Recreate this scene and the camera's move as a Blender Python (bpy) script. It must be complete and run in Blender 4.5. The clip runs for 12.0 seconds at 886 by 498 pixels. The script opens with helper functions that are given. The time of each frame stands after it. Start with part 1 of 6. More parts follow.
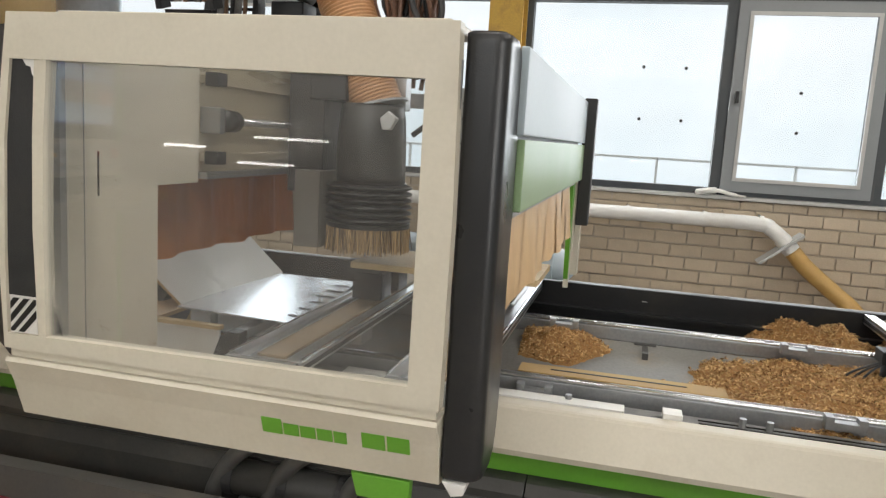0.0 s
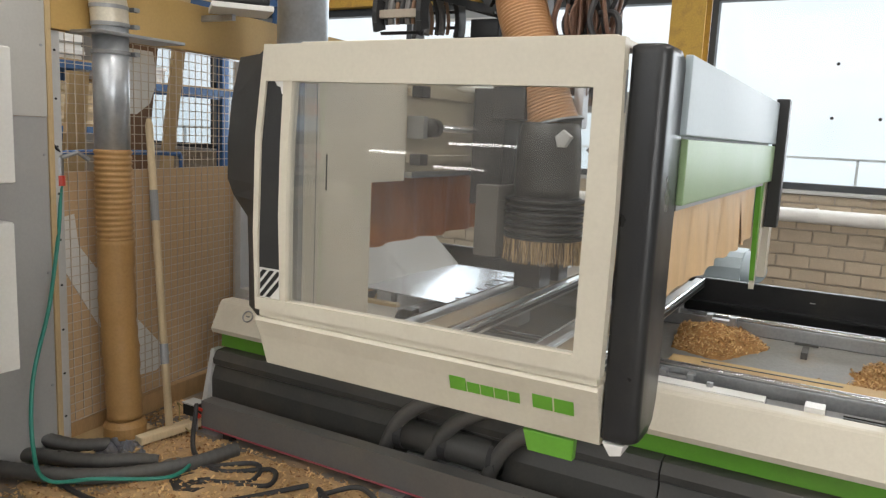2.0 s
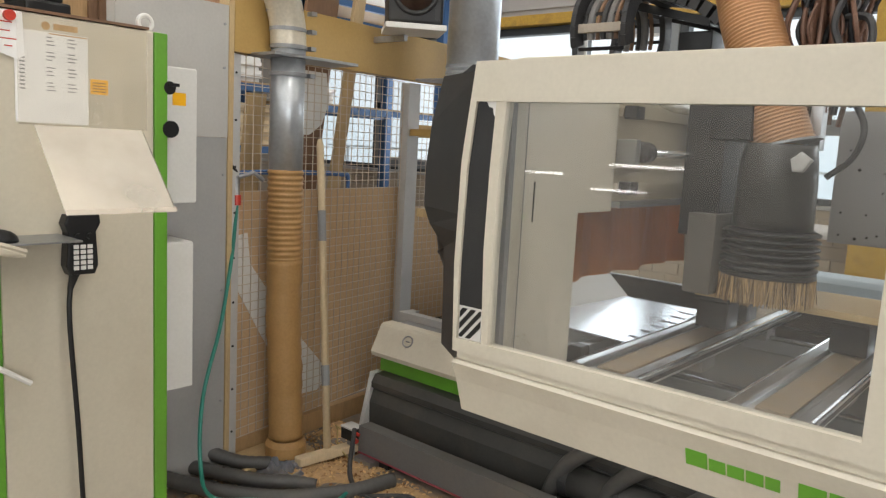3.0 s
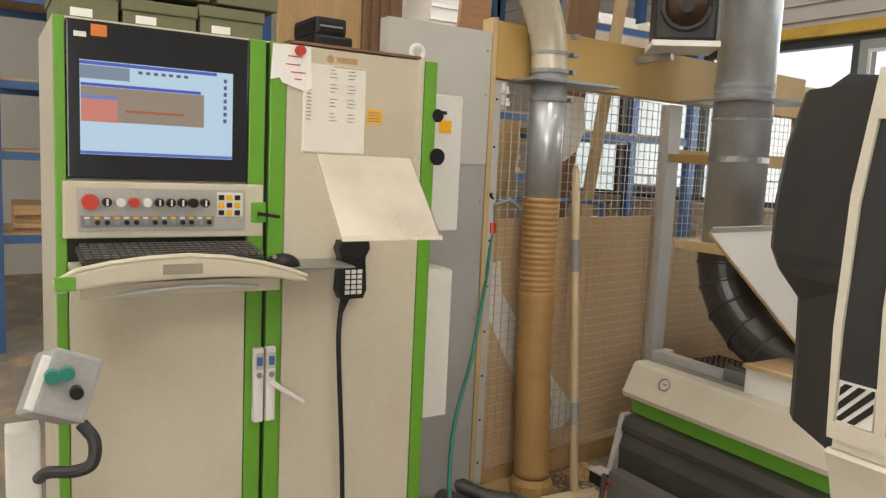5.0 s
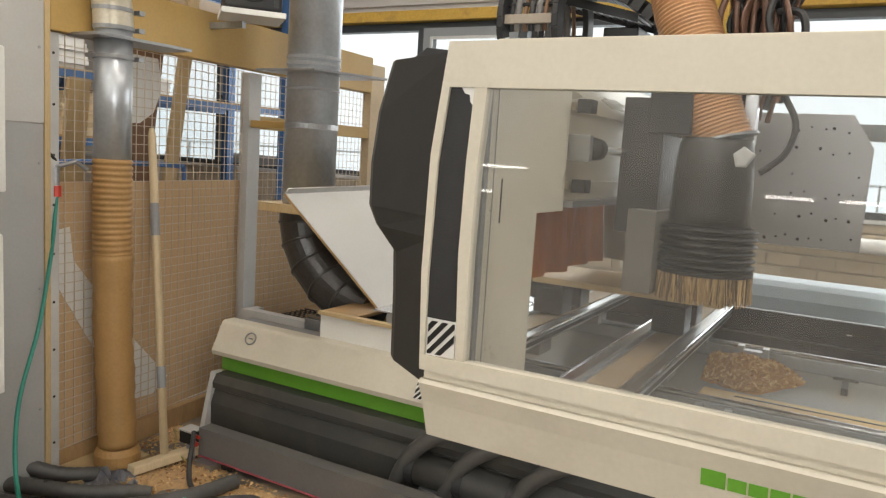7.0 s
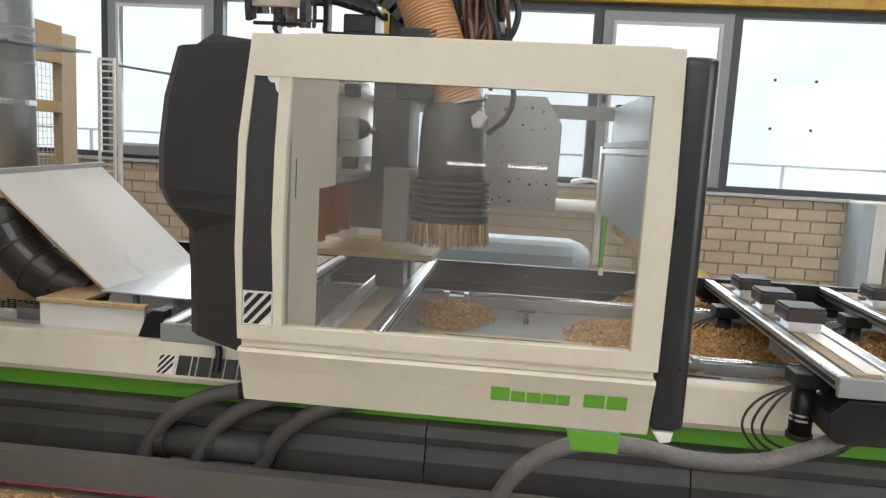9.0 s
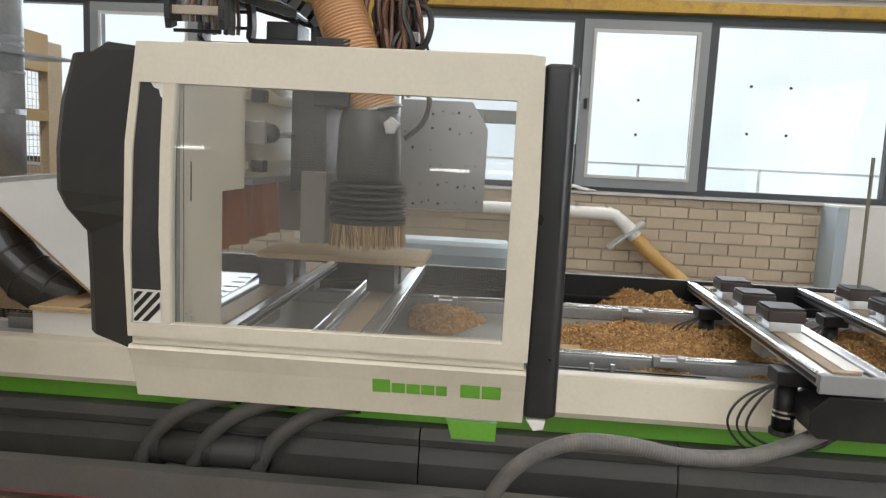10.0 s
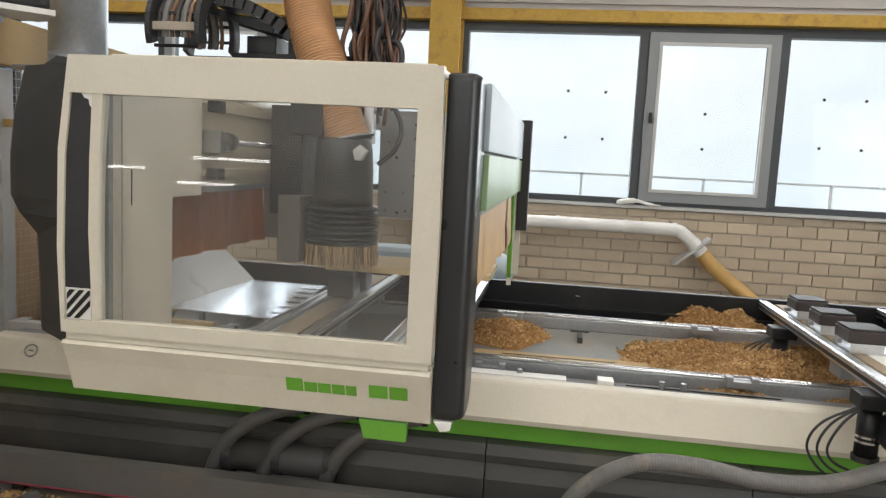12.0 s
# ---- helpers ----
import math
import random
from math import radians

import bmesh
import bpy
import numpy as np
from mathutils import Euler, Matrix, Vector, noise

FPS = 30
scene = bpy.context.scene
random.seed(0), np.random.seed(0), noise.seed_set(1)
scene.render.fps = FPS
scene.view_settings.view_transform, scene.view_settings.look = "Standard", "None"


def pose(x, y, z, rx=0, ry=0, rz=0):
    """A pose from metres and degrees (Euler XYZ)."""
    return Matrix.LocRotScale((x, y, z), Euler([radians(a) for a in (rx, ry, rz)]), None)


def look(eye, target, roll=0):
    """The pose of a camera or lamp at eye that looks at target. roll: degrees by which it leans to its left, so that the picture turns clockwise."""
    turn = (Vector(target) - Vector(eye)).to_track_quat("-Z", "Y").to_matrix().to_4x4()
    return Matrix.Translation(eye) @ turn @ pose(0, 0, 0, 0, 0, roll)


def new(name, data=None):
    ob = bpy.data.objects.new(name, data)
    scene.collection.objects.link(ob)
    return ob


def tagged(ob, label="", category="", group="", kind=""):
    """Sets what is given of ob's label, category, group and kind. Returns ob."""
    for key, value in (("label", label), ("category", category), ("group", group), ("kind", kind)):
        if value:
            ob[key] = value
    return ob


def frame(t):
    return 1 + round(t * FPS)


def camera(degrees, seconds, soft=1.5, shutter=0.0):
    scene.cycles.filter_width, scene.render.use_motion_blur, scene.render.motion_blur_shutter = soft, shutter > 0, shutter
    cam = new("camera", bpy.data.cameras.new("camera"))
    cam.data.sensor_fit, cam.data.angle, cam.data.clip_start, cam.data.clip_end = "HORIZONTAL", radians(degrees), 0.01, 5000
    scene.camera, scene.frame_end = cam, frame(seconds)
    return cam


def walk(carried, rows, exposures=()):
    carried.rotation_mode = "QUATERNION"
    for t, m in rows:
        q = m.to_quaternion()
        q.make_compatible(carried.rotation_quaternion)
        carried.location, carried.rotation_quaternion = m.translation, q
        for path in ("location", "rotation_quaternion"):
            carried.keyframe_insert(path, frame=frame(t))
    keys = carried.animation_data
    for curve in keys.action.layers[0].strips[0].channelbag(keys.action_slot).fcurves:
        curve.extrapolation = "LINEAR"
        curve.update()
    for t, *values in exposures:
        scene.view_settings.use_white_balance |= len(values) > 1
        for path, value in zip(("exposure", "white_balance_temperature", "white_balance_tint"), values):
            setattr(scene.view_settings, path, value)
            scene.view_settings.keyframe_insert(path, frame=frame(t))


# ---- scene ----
cam = camera(61.43, 12.0, soft=1.3)
PATH = [
    (0.0, pose(-0.056, -0.748, 1.353, 81.55, -3.41, 14.55)),
    (0.5, pose(-0.038, -0.831, 1.363, 81.43, -3.06, 17.37)),
    (1.0, pose(0.120, -0.914, 1.344, 81.38, -2.69, 20.85)),
    (1.5, pose(0.204, -0.981, 1.342, 81.16, -2.57, 24.96)),
    (2.0, pose(0.188, -0.965, 1.347, 81.21, -2.65, 29.65)),
    (2.5, pose(0.116, -0.913, 1.349, 81.68, -2.72, 35.52)),
    (3.0, pose(0.017, -0.866, 1.354, 82.11, -3.00, 41.12)),
    (3.5, pose(-0.066, -0.862, 1.349, 82.66, -2.96, 47.45)),
    (3.7, pose(-0.111, -0.865, 1.351, 82.72, -2.89, 49.36)),
    (4.1, pose(-0.162, -0.855, 1.355, 82.93, -2.74, 54.13)),
    (4.5, pose(-0.178, -0.856, 1.355, 83.12, -2.62, 57.70)),
    (4.9, pose(-0.167, -0.858, 1.351, 83.24, -2.61, 58.81)),
    (5.3, pose(-0.140, -0.859, 1.347, 83.21, -2.79, 56.23)),
    (5.5, pose(-0.133, -0.863, 1.346, 83.23, -2.80, 54.80)),
    (6.0, pose(-0.086, -0.862, 1.340, 83.13, -3.20, 47.44)),
    (6.5, pose(-0.020, -0.842, 1.333, 82.91, -3.54, 38.85)),
    (7.0, pose(0.047, -0.843, 1.318, 82.83, -3.63, 29.85)),
    (7.5, pose(0.120, -0.909, 1.322, 82.53, -3.90, 22.09)),
    (7.7, pose(0.132, -0.945, 1.326, 82.37, -3.86, 19.27)),
    (8.1, pose(0.138, -1.006, 1.324, 82.19, -3.71, 13.81)),
    (8.5, pose(0.083, -1.071, 1.325, 82.03, -3.40, 9.58)),
    (8.9, pose(0.008, -1.129, 1.329, 81.95, -3.06, 6.71)),
    (9.3, pose(-0.036, -1.169, 1.333, 82.03, -2.90, 5.36)),
    (9.5, pose(-0.040, -1.179, 1.333, 82.16, -2.79, 4.89)),
    (10.0, pose(-0.050, -1.203, 1.336, 82.45, -2.76, 4.59)),
    (10.5, pose(-0.070, -1.208, 1.332, 82.81, -2.83, 5.48)),
    (11.0, pose(-0.100, -1.203, 1.336, 83.00, -2.99, 6.81)),
    (11.5, pose(-0.095, -1.216, 1.336, 83.18, -2.91, 8.20)),
    (12.0, pose(-0.101, -1.213, 1.336, 83.30, -2.87, 8.82)),
]
# the clip's camera warms and brightens towards the cabinet
walk(cam, PATH, [(0.0, -0.02, 6550, 10), (2.5, 0.13, 6400, 10), (5.5, 0.17, 7050, 10), (6.5, 0.24, 6900, 10), (7.5, 0.22, 6600, 10), (9.5, 0.08, 6340, 10), (12.0, 0.0, 6450, 10)])

# ---- world, sun, large lights ----
world = bpy.data.worlds.new("world")
scene.world = world
world.use_nodes = True
_sky = world.node_tree.nodes.new("ShaderNodeTexSky")
_sky.sky_type = "NISHITA"
_sky.sun_disc = False
_sky.sun_elevation, _sky.sun_rotation = radians(40), radians(20)
world.node_tree.links.new(_sky.outputs[0], world.node_tree.nodes["Background"].inputs[0])
world.node_tree.nodes["Background"].inputs[1].default_value = 0.12


def lamp(name, kind, m, power, color=(1, 1, 1), size=(1, 1), angle=0.0):
    d = bpy.data.lights.new(name, kind)
    d.energy, d.color = power, color
    if kind == "AREA":
        d.shape, d.size, d.size_y = "RECTANGLE", size[0], size[1]
    if kind == "SUN":
        d.angle = angle
    ob = new(name, d)
    ob.matrix_world = m
    return ob


# overcast daylight from the window side
lamp("sun", "SUN", look((0, 8, 9), (0, 0, 0)), 0.8, (1, 0.97, 0.93), angle=radians(15))
# the sky's light in the openings of the window wall
WINDOW_POWER, HALL_POWER, BACK_POWER = 45, 28, 73
lamp("window_light", "AREA", look((0.9, 4.84, 1.75), (0.9, 0, 1.2)), WINDOW_POWER, (0.93, 0.97, 1), (3.4, 1.2))
lamp("window_light_left", "AREA", look((-4.0, 4.84, 1.75), (-3.6, 0, 1.2)), WINDOW_POWER, (0.93, 0.97, 1), (4.5, 1.2))
# soft daylight fill added behind the camera, high before the south wall
lamp("gate_light", "AREA", look((-1.8, -6.85, 3.3), (-1.8, 0.4, 0.6)), BACK_POWER * 2.7, (1, 0.97, 0.93), (9, 1.8))
# daylight fill added at the unseen east wall to brighten cabinet and fence
lamp("east_light", "AREA", look((5.7, -2.4, 1.7), (-2.2, 0.6, 0.6)), BACK_POWER * 2.7, (1, 0.98, 0.95), (5, 2.2))
# tube lamps of the hall
TUBES = [(-3.5, -2.6), (-3.5, 0.2), (-0.6, -2.6), (-0.6, 0.4), (2.4, -2.6), (2.4, 0.6), (-3.4, 2.6), (2.0, 3.0)]
for _x, _y in TUBES:
    lamp("tube_light", "AREA", pose(_x, _y, 4.18), HALL_POWER, (1, 0.95, 0.87), (1.5, 0.25))

# ---- materials ----


def mat(name, color, rough=0.5, metal=0.0, var=0.12, scale=8.0, fine=90.0, bump=0.05, dirt=None, dirt_amount=0.0,
        dirt_scale=3.0, coat=0.0, stretch=(1, 1, 1), random_var=0.0, spec=0.5):
    m = bpy.data.materials.new(name)
    m.use_nodes = True
    nt = m.node_tree
    N, L = nt.nodes, nt.links
    b = N["Principled BSDF"]
    co = N.new("ShaderNodeTexCoord")
    mp = N.new("ShaderNodeMapping")
    mp.inputs["Scale"].default_value = stretch
    L.new(co.outputs["Object"], mp.inputs[0])
    n1 = N.new("ShaderNodeTexNoise")
    n1.inputs["Scale"].default_value, n1.inputs["Detail"].default_value = scale, 6
    n2 = N.new("ShaderNodeTexNoise")
    n2.inputs["Scale"].default_value, n2.inputs["Detail"].default_value = fine, 4
    L.new(mp.outputs[0], n1.inputs[0])
    L.new(mp.outputs[0], n2.inputs[0])
    add = N.new("ShaderNodeMath")
    add.operation = "ADD"
    L.new(n1.outputs[0], add.inputs[0])
    L.new(n2.outputs[0], add.inputs[1])
    mr = N.new("ShaderNodeMapRange")
    mr.inputs[1].default_value, mr.inputs[2].default_value = 0.6, 1.4
    mr.inputs[3].default_value, mr.inputs[4].default_value = 1 - var, 1 + var
    L.new(add.outputs[0], mr.inputs[0])
    last = mr.outputs[0]
    if random_var:
        oi = N.new("ShaderNodeObjectInfo")
        r2 = N.new("ShaderNodeMapRange")
        r2.inputs[3].default_value, r2.inputs[4].default_value = 1 - random_var, 1 + random_var
        L.new(oi.outputs["Random"], r2.inputs[0])
        mu = N.new("ShaderNodeMath")
        mu.operation = "MULTIPLY"
        L.new(last, mu.inputs[0])
        L.new(r2.outputs[0], mu.inputs[1])
        last = mu.outputs[0]
    mix = N.new("ShaderNodeMix")
    mix.data_type, mix.blend_type = "RGBA", "MULTIPLY"
    mix.inputs[0].default_value = 1
    mix.inputs[6].default_value = (*color, 1)
    L.new(last, mix.inputs[7])
    out = mix.outputs[2]
    if dirt:
        nd = N.new("ShaderNodeTexNoise")
        nd.inputs["Scale"].default_value, nd.inputs["Detail"].default_value, nd.inputs["Roughness"].default_value = dirt_scale, 8, 0.65
        L.new(co.outputs["Object"], nd.inputs[0])
        rd = N.new("ShaderNodeMapRange")
        rd.inputs[1].default_value, rd.inputs[2].default_value = 0.5, 0.72
        rd.inputs[3].default_value, rd.inputs[4].default_value = 0, dirt_amount
        L.new(nd.outputs[0], rd.inputs[0])
        m2 = N.new("ShaderNodeMix")
        m2.data_type = "RGBA"
        L.new(rd.outputs[0], m2.inputs[0])
        L.new(out, m2.inputs[6])
        m2.inputs[7].default_value = (*dirt, 1)
        out = m2.outputs[2]
    L.new(out, b.inputs["Base Color"])
    b.inputs["Roughness"].default_value, b.inputs["Metallic"].default_value = rough, metal
    b.inputs["Coat Weight"].default_value = coat
    b.inputs["Specular IOR Level"].default_value = spec
    rr = N.new("ShaderNodeMapRange")
    rr.inputs[3].default_value, rr.inputs[4].default_value = max(0.03, rough - 0.1), min(1, rough + 0.1)
    L.new(n1.outputs[0], rr.inputs[0])
    L.new(rr.outputs[0], b.inputs["Roughness"])
    if bump:
        bp = N.new("ShaderNodeBump")
        bp.inputs["Strength"].default_value, bp.inputs["Distance"].default_value = bump, 0.01
        L.new(n2.outputs[0], bp.inputs["Height"])
        L.new(bp.outputs[0], b.inputs["Normal"])
    return m


def glow(name, color, strength):
    m = bpy.data.materials.new(name)
    m.use_nodes = True
    b = m.node_tree.nodes["Principled BSDF"]
    b.inputs["Base Color"].default_value = (0.03, 0.03, 0.03, 1)
    b.inputs["Emission Color"].default_value = (*color, 1)
    b.inputs["Emission Strength"].default_value = strength
    return m


def glass(name, color=(1, 1, 1), rough=0.0, haze=0.0, haze_color=(0.7, 0.7, 0.66), dirt_scale=2.5, gloss=1.0):
    """Clear sheet: transparent and glossy, with a film of dust."""
    m = bpy.data.materials.new(name)
    m.use_nodes = True
    nt = m.node_tree
    N, L = nt.nodes, nt.links
    N.remove(N["Principled BSDF"])
    tr = N.new("ShaderNodeBsdfTransparent")
    tr.inputs[0].default_value = (*color, 1)
    gl = N.new("ShaderNodeBsdfGlossy")
    gl.inputs["Roughness"].default_value = rough
    fr = N.new("ShaderNodeFresnel")
    fr.inputs[0].default_value = 1.45
    sc = N.new("ShaderNodeMath")
    sc.operation = "MULTIPLY"
    sc.inputs[1].default_value = gloss
    L.new(fr.outputs[0], sc.inputs[0])
    mx = N.new("ShaderNodeMixShader")
    L.new(sc.outputs[0], mx.inputs[0])
    L.new(tr.outputs[0], mx.inputs[1])
    L.new(gl.outputs[0], mx.inputs[2])
    df = N.new("ShaderNodeBsdfDiffuse")
    df.inputs[0].default_value = (*haze_color, 1)
    co = N.new("ShaderNodeTexCoord")
    ns = N.new("ShaderNodeTexNoise")
    ns.inputs["Scale"].default_value, ns.inputs["Detail"].default_value = dirt_scale, 7
    L.new(co.outputs["Object"], ns.inputs[0])
    mr = N.new("ShaderNodeMapRange")
    mr.inputs[1].default_value, mr.inputs[2].default_value = 0.3, 0.75
    mr.inputs[3].default_value, mr.inputs[4].default_value = haze * 0.5, haze * 1.5
    L.new(ns.outputs[0], mr.inputs[0])
    m2 = N.new("ShaderNodeMixShader")
    L.new(mr.outputs[0], m2.inputs[0])
    L.new(mx.outputs[0], m2.inputs[1])
    L.new(df.outputs[0], m2.inputs[2])
    L.new(m2.outputs[0], N["Material Output"].inputs[0])
    return m


CREAM = mat("cream_paint", (0.62, 0.575, 0.475), 0.42, var=0.05, scale=2.2, bump=0.02, dirt=(0.42, 0.36, 0.27), dirt_amount=0.25, dirt_scale=5)
CREAM_CAB = mat("cabinet_cream_paint", (0.60, 0.55, 0.44), 0.36, var=0.05, scale=1.6, bump=0.02, dirt=(0.42, 0.36, 0.26), dirt_amount=0.3, dirt_scale=2.5)
WHITE = mat("white_laminate", (0.72, 0.71, 0.68), 0.45, var=0.05, scale=3, dirt=(0.5, 0.46, 0.4), dirt_amount=0.25)
LIGHTGREY = mat("light_grey_paint", (0.50, 0.50, 0.49), 0.5, var=0.06, dirt=(0.3, 0.28, 0.25), dirt_amount=0.3)
GREY = mat("grey_paint", (0.25, 0.255, 0.26), 0.5, var=0.08, dirt=(0.3, 0.25, 0.18), dirt_amount=0.25)
DARK = mat("dark_grey_plastic", (0.030, 0.030, 0.031), 0.45, var=0.15, bump=0.12, fine=260, dirt=(0.08, 0.07, 0.055), dirt_amount=0.3, spec=0.35)
COVER = mat("dark_grey_cover", (0.056, 0.055, 0.052), 0.5, var=0.12, dirt=(0.14, 0.12, 0.09), dirt_amount=0.35, spec=0.35)
BLACK = mat("black_plastic", (0.013, 0.013, 0.014), 0.4, var=0.2, dirt=(0.07, 0.06, 0.04), dirt_amount=0.3, spec=0.35)
RUBBER = mat("black_rubber", (0.024, 0.024, 0.026), 0.55, var=0.2, dirt=(0.12, 0.10, 0.075), dirt_amount=0.35, dirt_scale=9)
GREEN = mat("green_paint", (0.13, 0.36, 0.035), 0.38, var=0.07, scale=4, bump=0.02, dirt=(0.13, 0.2, 0.06), dirt_amount=0.3)
PALEGREEN = mat("pale_green_paint", (0.30, 0.43, 0.24), 0.4, var=0.05, scale=3, bump=0.01, spec=0.25)
PALEBLUE = mat("pale_glossy_panel", (0.40, 0.47, 0.51), 0.45, var=0.05, scale=3, bump=0.01, spec=0.25)
POSTGREY = mat("slate_grey_paint", (0.020, 0.021, 0.023), 0.30, var=0.1, bump=0.06, fine=260, dirt=(0.1, 0.09, 0.07), dirt_amount=0.25)
BROWNCABLE = mat("brown_cable", (0.13, 0.065, 0.04), 0.5, var=0.25, scale=20)
CHROME = mat("polished_steel", (0.66, 0.67, 0.68), 0.2, 1.0, var=0.1, stretch=(1, 12, 12), bump=0.02)
ALU = mat("aluminium", (0.60, 0.61, 0.62), 0.34, 1.0, var=0.1, stretch=(12, 1, 12), bump=0.03, dirt=(0.4, 0.33, 0.24), dirt_amount=0.35, dirt_scale=10)
GALV = mat("galvanised_steel", (0.50, 0.53, 0.56), 0.33, 0.6, var=0.14, scale=14, fine=60, bump=0.03)
STEEL = mat("grey_steel", (0.36, 0.37, 0.38), 0.42, 0.8, var=0.15, dirt=(0.3, 0.25, 0.18), dirt_amount=0.3)
DUCTDARK = mat("dark_metal_elbow", (0.10, 0.10, 0.102), 0.33, 0.75, var=0.2, scale=9)
HOSE = mat("tan_flexible_hose", (0.37, 0.215, 0.08), 0.5, var=0.16, scale=6, bump=0.08, dirt=(0.28, 0.15, 0.05), dirt_amount=0.4, dirt_scale=6)
HOSE_ORANGE = mat("orange_ribbed_hose", (0.42, 0.225, 0.105), 0.4, var=0.15, scale=8)
CONDUIT = mat("grey_ribbed_conduit", (0.15, 0.145, 0.14), 0.55, var=0.14, dirt=(0.3, 0.25, 0.18), dirt_amount=0.4, dirt_scale=12)
WOOD = mat("pale_wood", (0.50, 0.37, 0.20), 0.6, var=0.16, scale=5, fine=40, stretch=(6, 6, 1), bump=0.05)
PLY = mat("plywood", (0.42, 0.27, 0.13), 0.6, var=0.18, scale=4, fine=30, stretch=(1, 8, 1), bump=0.05)
DARKWOOD = mat("brown_board", (0.18, 0.10, 0.055), 0.55, var=0.2, scale=4, fine=30, stretch=(5, 5, 1), bump=0.05)
OCHRE = mat("ochre_board", (0.46, 0.30, 0.10), 0.55, var=0.08, scale=2.5, bump=0.04, dirt=(0.36, 0.22, 0.07), dirt_amount=0.4)
YELLOW = mat("worn_yellow_beam", (0.50, 0.31, 0.05), 0.6, var=0.2, scale=9, bump=0.1, dirt=(0.22, 0.12, 0.04), dirt_amount=0.75, dirt_scale=9)
HARDBOARD = mat("brown_hardboard", (0.55, 0.38, 0.22), 0.6, var=0.1, scale=2, bump=0.03)
CURTAIN = mat("tan_curtain", (0.72, 0.50, 0.27), 0.45, var=0.08, scale=5, stretch=(1, 1, 0.25), dirt=(0.58, 0.36, 0.16), dirt_amount=0.4, dirt_scale=3)
# orange base of the brown curtain is brightened in place of light passing through
CURTAIN_BROWN = mat("brown_curtain", (0.50, 0.20, 0.05), 0.4, var=0.15, scale=4, stretch=(1, 1, 0.3), dirt=(0.28, 0.09, 0.02), dirt_amount=0.6, dirt_scale=6)
def per_island(name, dark, light, rough=0.7):
    """Each loose piece of a mesh in its own shade between two."""
    m = mat(name, light, rough, var=0.2, scale=30, bump=0)
    N, L = m.node_tree.nodes, m.node_tree.links
    g, r = N.new("ShaderNodeNewGeometry"), N.new("ShaderNodeValToRGB")
    r.color_ramp.elements[0].color, r.color_ramp.elements[1].color = (*dark, 1), (*light, 1)
    L.new(g.outputs["Random Per Island"], r.inputs[0])
    L.new(r.outputs[0], N["Principled BSDF"].inputs["Base Color"])
    return m


BRISTLE = per_island("brush_bristle", (0.05, 0.03, 0.015), (0.68, 0.46, 0.22))
BRICK = mat("pale_brick", (0.52, 0.435, 0.325), 0.85, var=0.14, scale=14, fine=120, bump=0.25, dirt=(0.42, 0.32, 0.22), dirt_amount=0.35, dirt_scale=12, random_var=0.09)
MORTAR = mat("mortar", (0.48, 0.42, 0.345), 0.9, var=0.15, bump=0.3)
PLASTER = mat("hall_wall", (0.45, 0.43, 0.40), 0.8, var=0.08, scale=1.2, bump=0.1)
CLADDING = mat("grey_cladding", (0.42, 0.40, 0.38), 0.55, var=0.08, scale=2)
ANTHRACITE = mat("anthracite_frame", (0.045, 0.052, 0.058), 0.45, var=0.1, dirt=(0.16, 0.14, 0.12), dirt_amount=0.2)
ALUFRAME = mat("grey_window_frame", (0.24, 0.255, 0.265), 0.45, var=0.06)
CHIPS = mat("wood_chips", (0.40, 0.215, 0.075), 0.8, var=0.4, scale=60, fine=300, bump=0.6, dirt=(0.46, 0.27, 0.11), dirt_amount=0.8, dirt_scale=70)
DUST = mat("sawdust", (0.56, 0.37, 0.19), 0.9, var=0.25, scale=30, fine=250, bump=0.4)
BLUE = mat("blue_rack_paint", (0.03, 0.09, 0.22), 0.45, var=0.1)
ORANGEBRICK = mat("stacked_brown_panels", (0.40, 0.22, 0.12), 0.6, var=0.2, scale=6, stretch=(1, 1, 9))
PALEWOOD = mat("bare_pale_wood", (0.62, 0.50, 0.32), 0.6, var=0.12, scale=5, fine=40, stretch=(6, 6, 1))
PAPER = mat("paper", (0.84, 0.83, 0.81), 0.6, var=0.03, bump=0.0)
INK = mat("grey_ink", (0.28, 0.28, 0.28), 0.7, var=0.05, bump=0)
LABEL = mat("yellow_sticker", (0.92, 0.47, 0.005), 0.5, var=0.04, bump=0)
RED = mat("red_plastic", (0.55, 0.05, 0.03), 0.35, var=0.05, bump=0)
WHITEPL = mat("white_plastic", (0.75, 0.74, 0.71), 0.35, var=0.05, bump=0.01, dirt=(0.5, 0.44, 0.36), dirt_amount=0.3)
TEAL = mat("teal_plastic", (0.02, 0.22, 0.18), 0.35, var=0.05, bump=0)
GREENHOSE = mat("green_air_hose", (0.02, 0.20, 0.15), 0.4, var=0.1)
BLUEPAINT = mat("blue_handle", (0.05, 0.13, 0.33), 0.45, var=0.1)
ACRYLIC = glass("clear_acrylic", (0.99, 0.985, 0.97), 0.05, 0.07, (0.8, 0.72, 0.6), 6)
ACRYLIC_DUSTY = glass("dusty_acrylic", (0.98, 0.965, 0.94), 0.12, 0.40, (0.86, 0.80, 0.71), 1.6)
PANE = glass("window_glass", (0.96, 0.98, 0.99), 0.0, 0.05, gloss=0.25)
CABPANE = glass("dusty_polycarbonate", (0.96, 0.97, 0.97), 0.01, 0.055, (0.62, 0.60, 0.57), 3.5, 1.0)


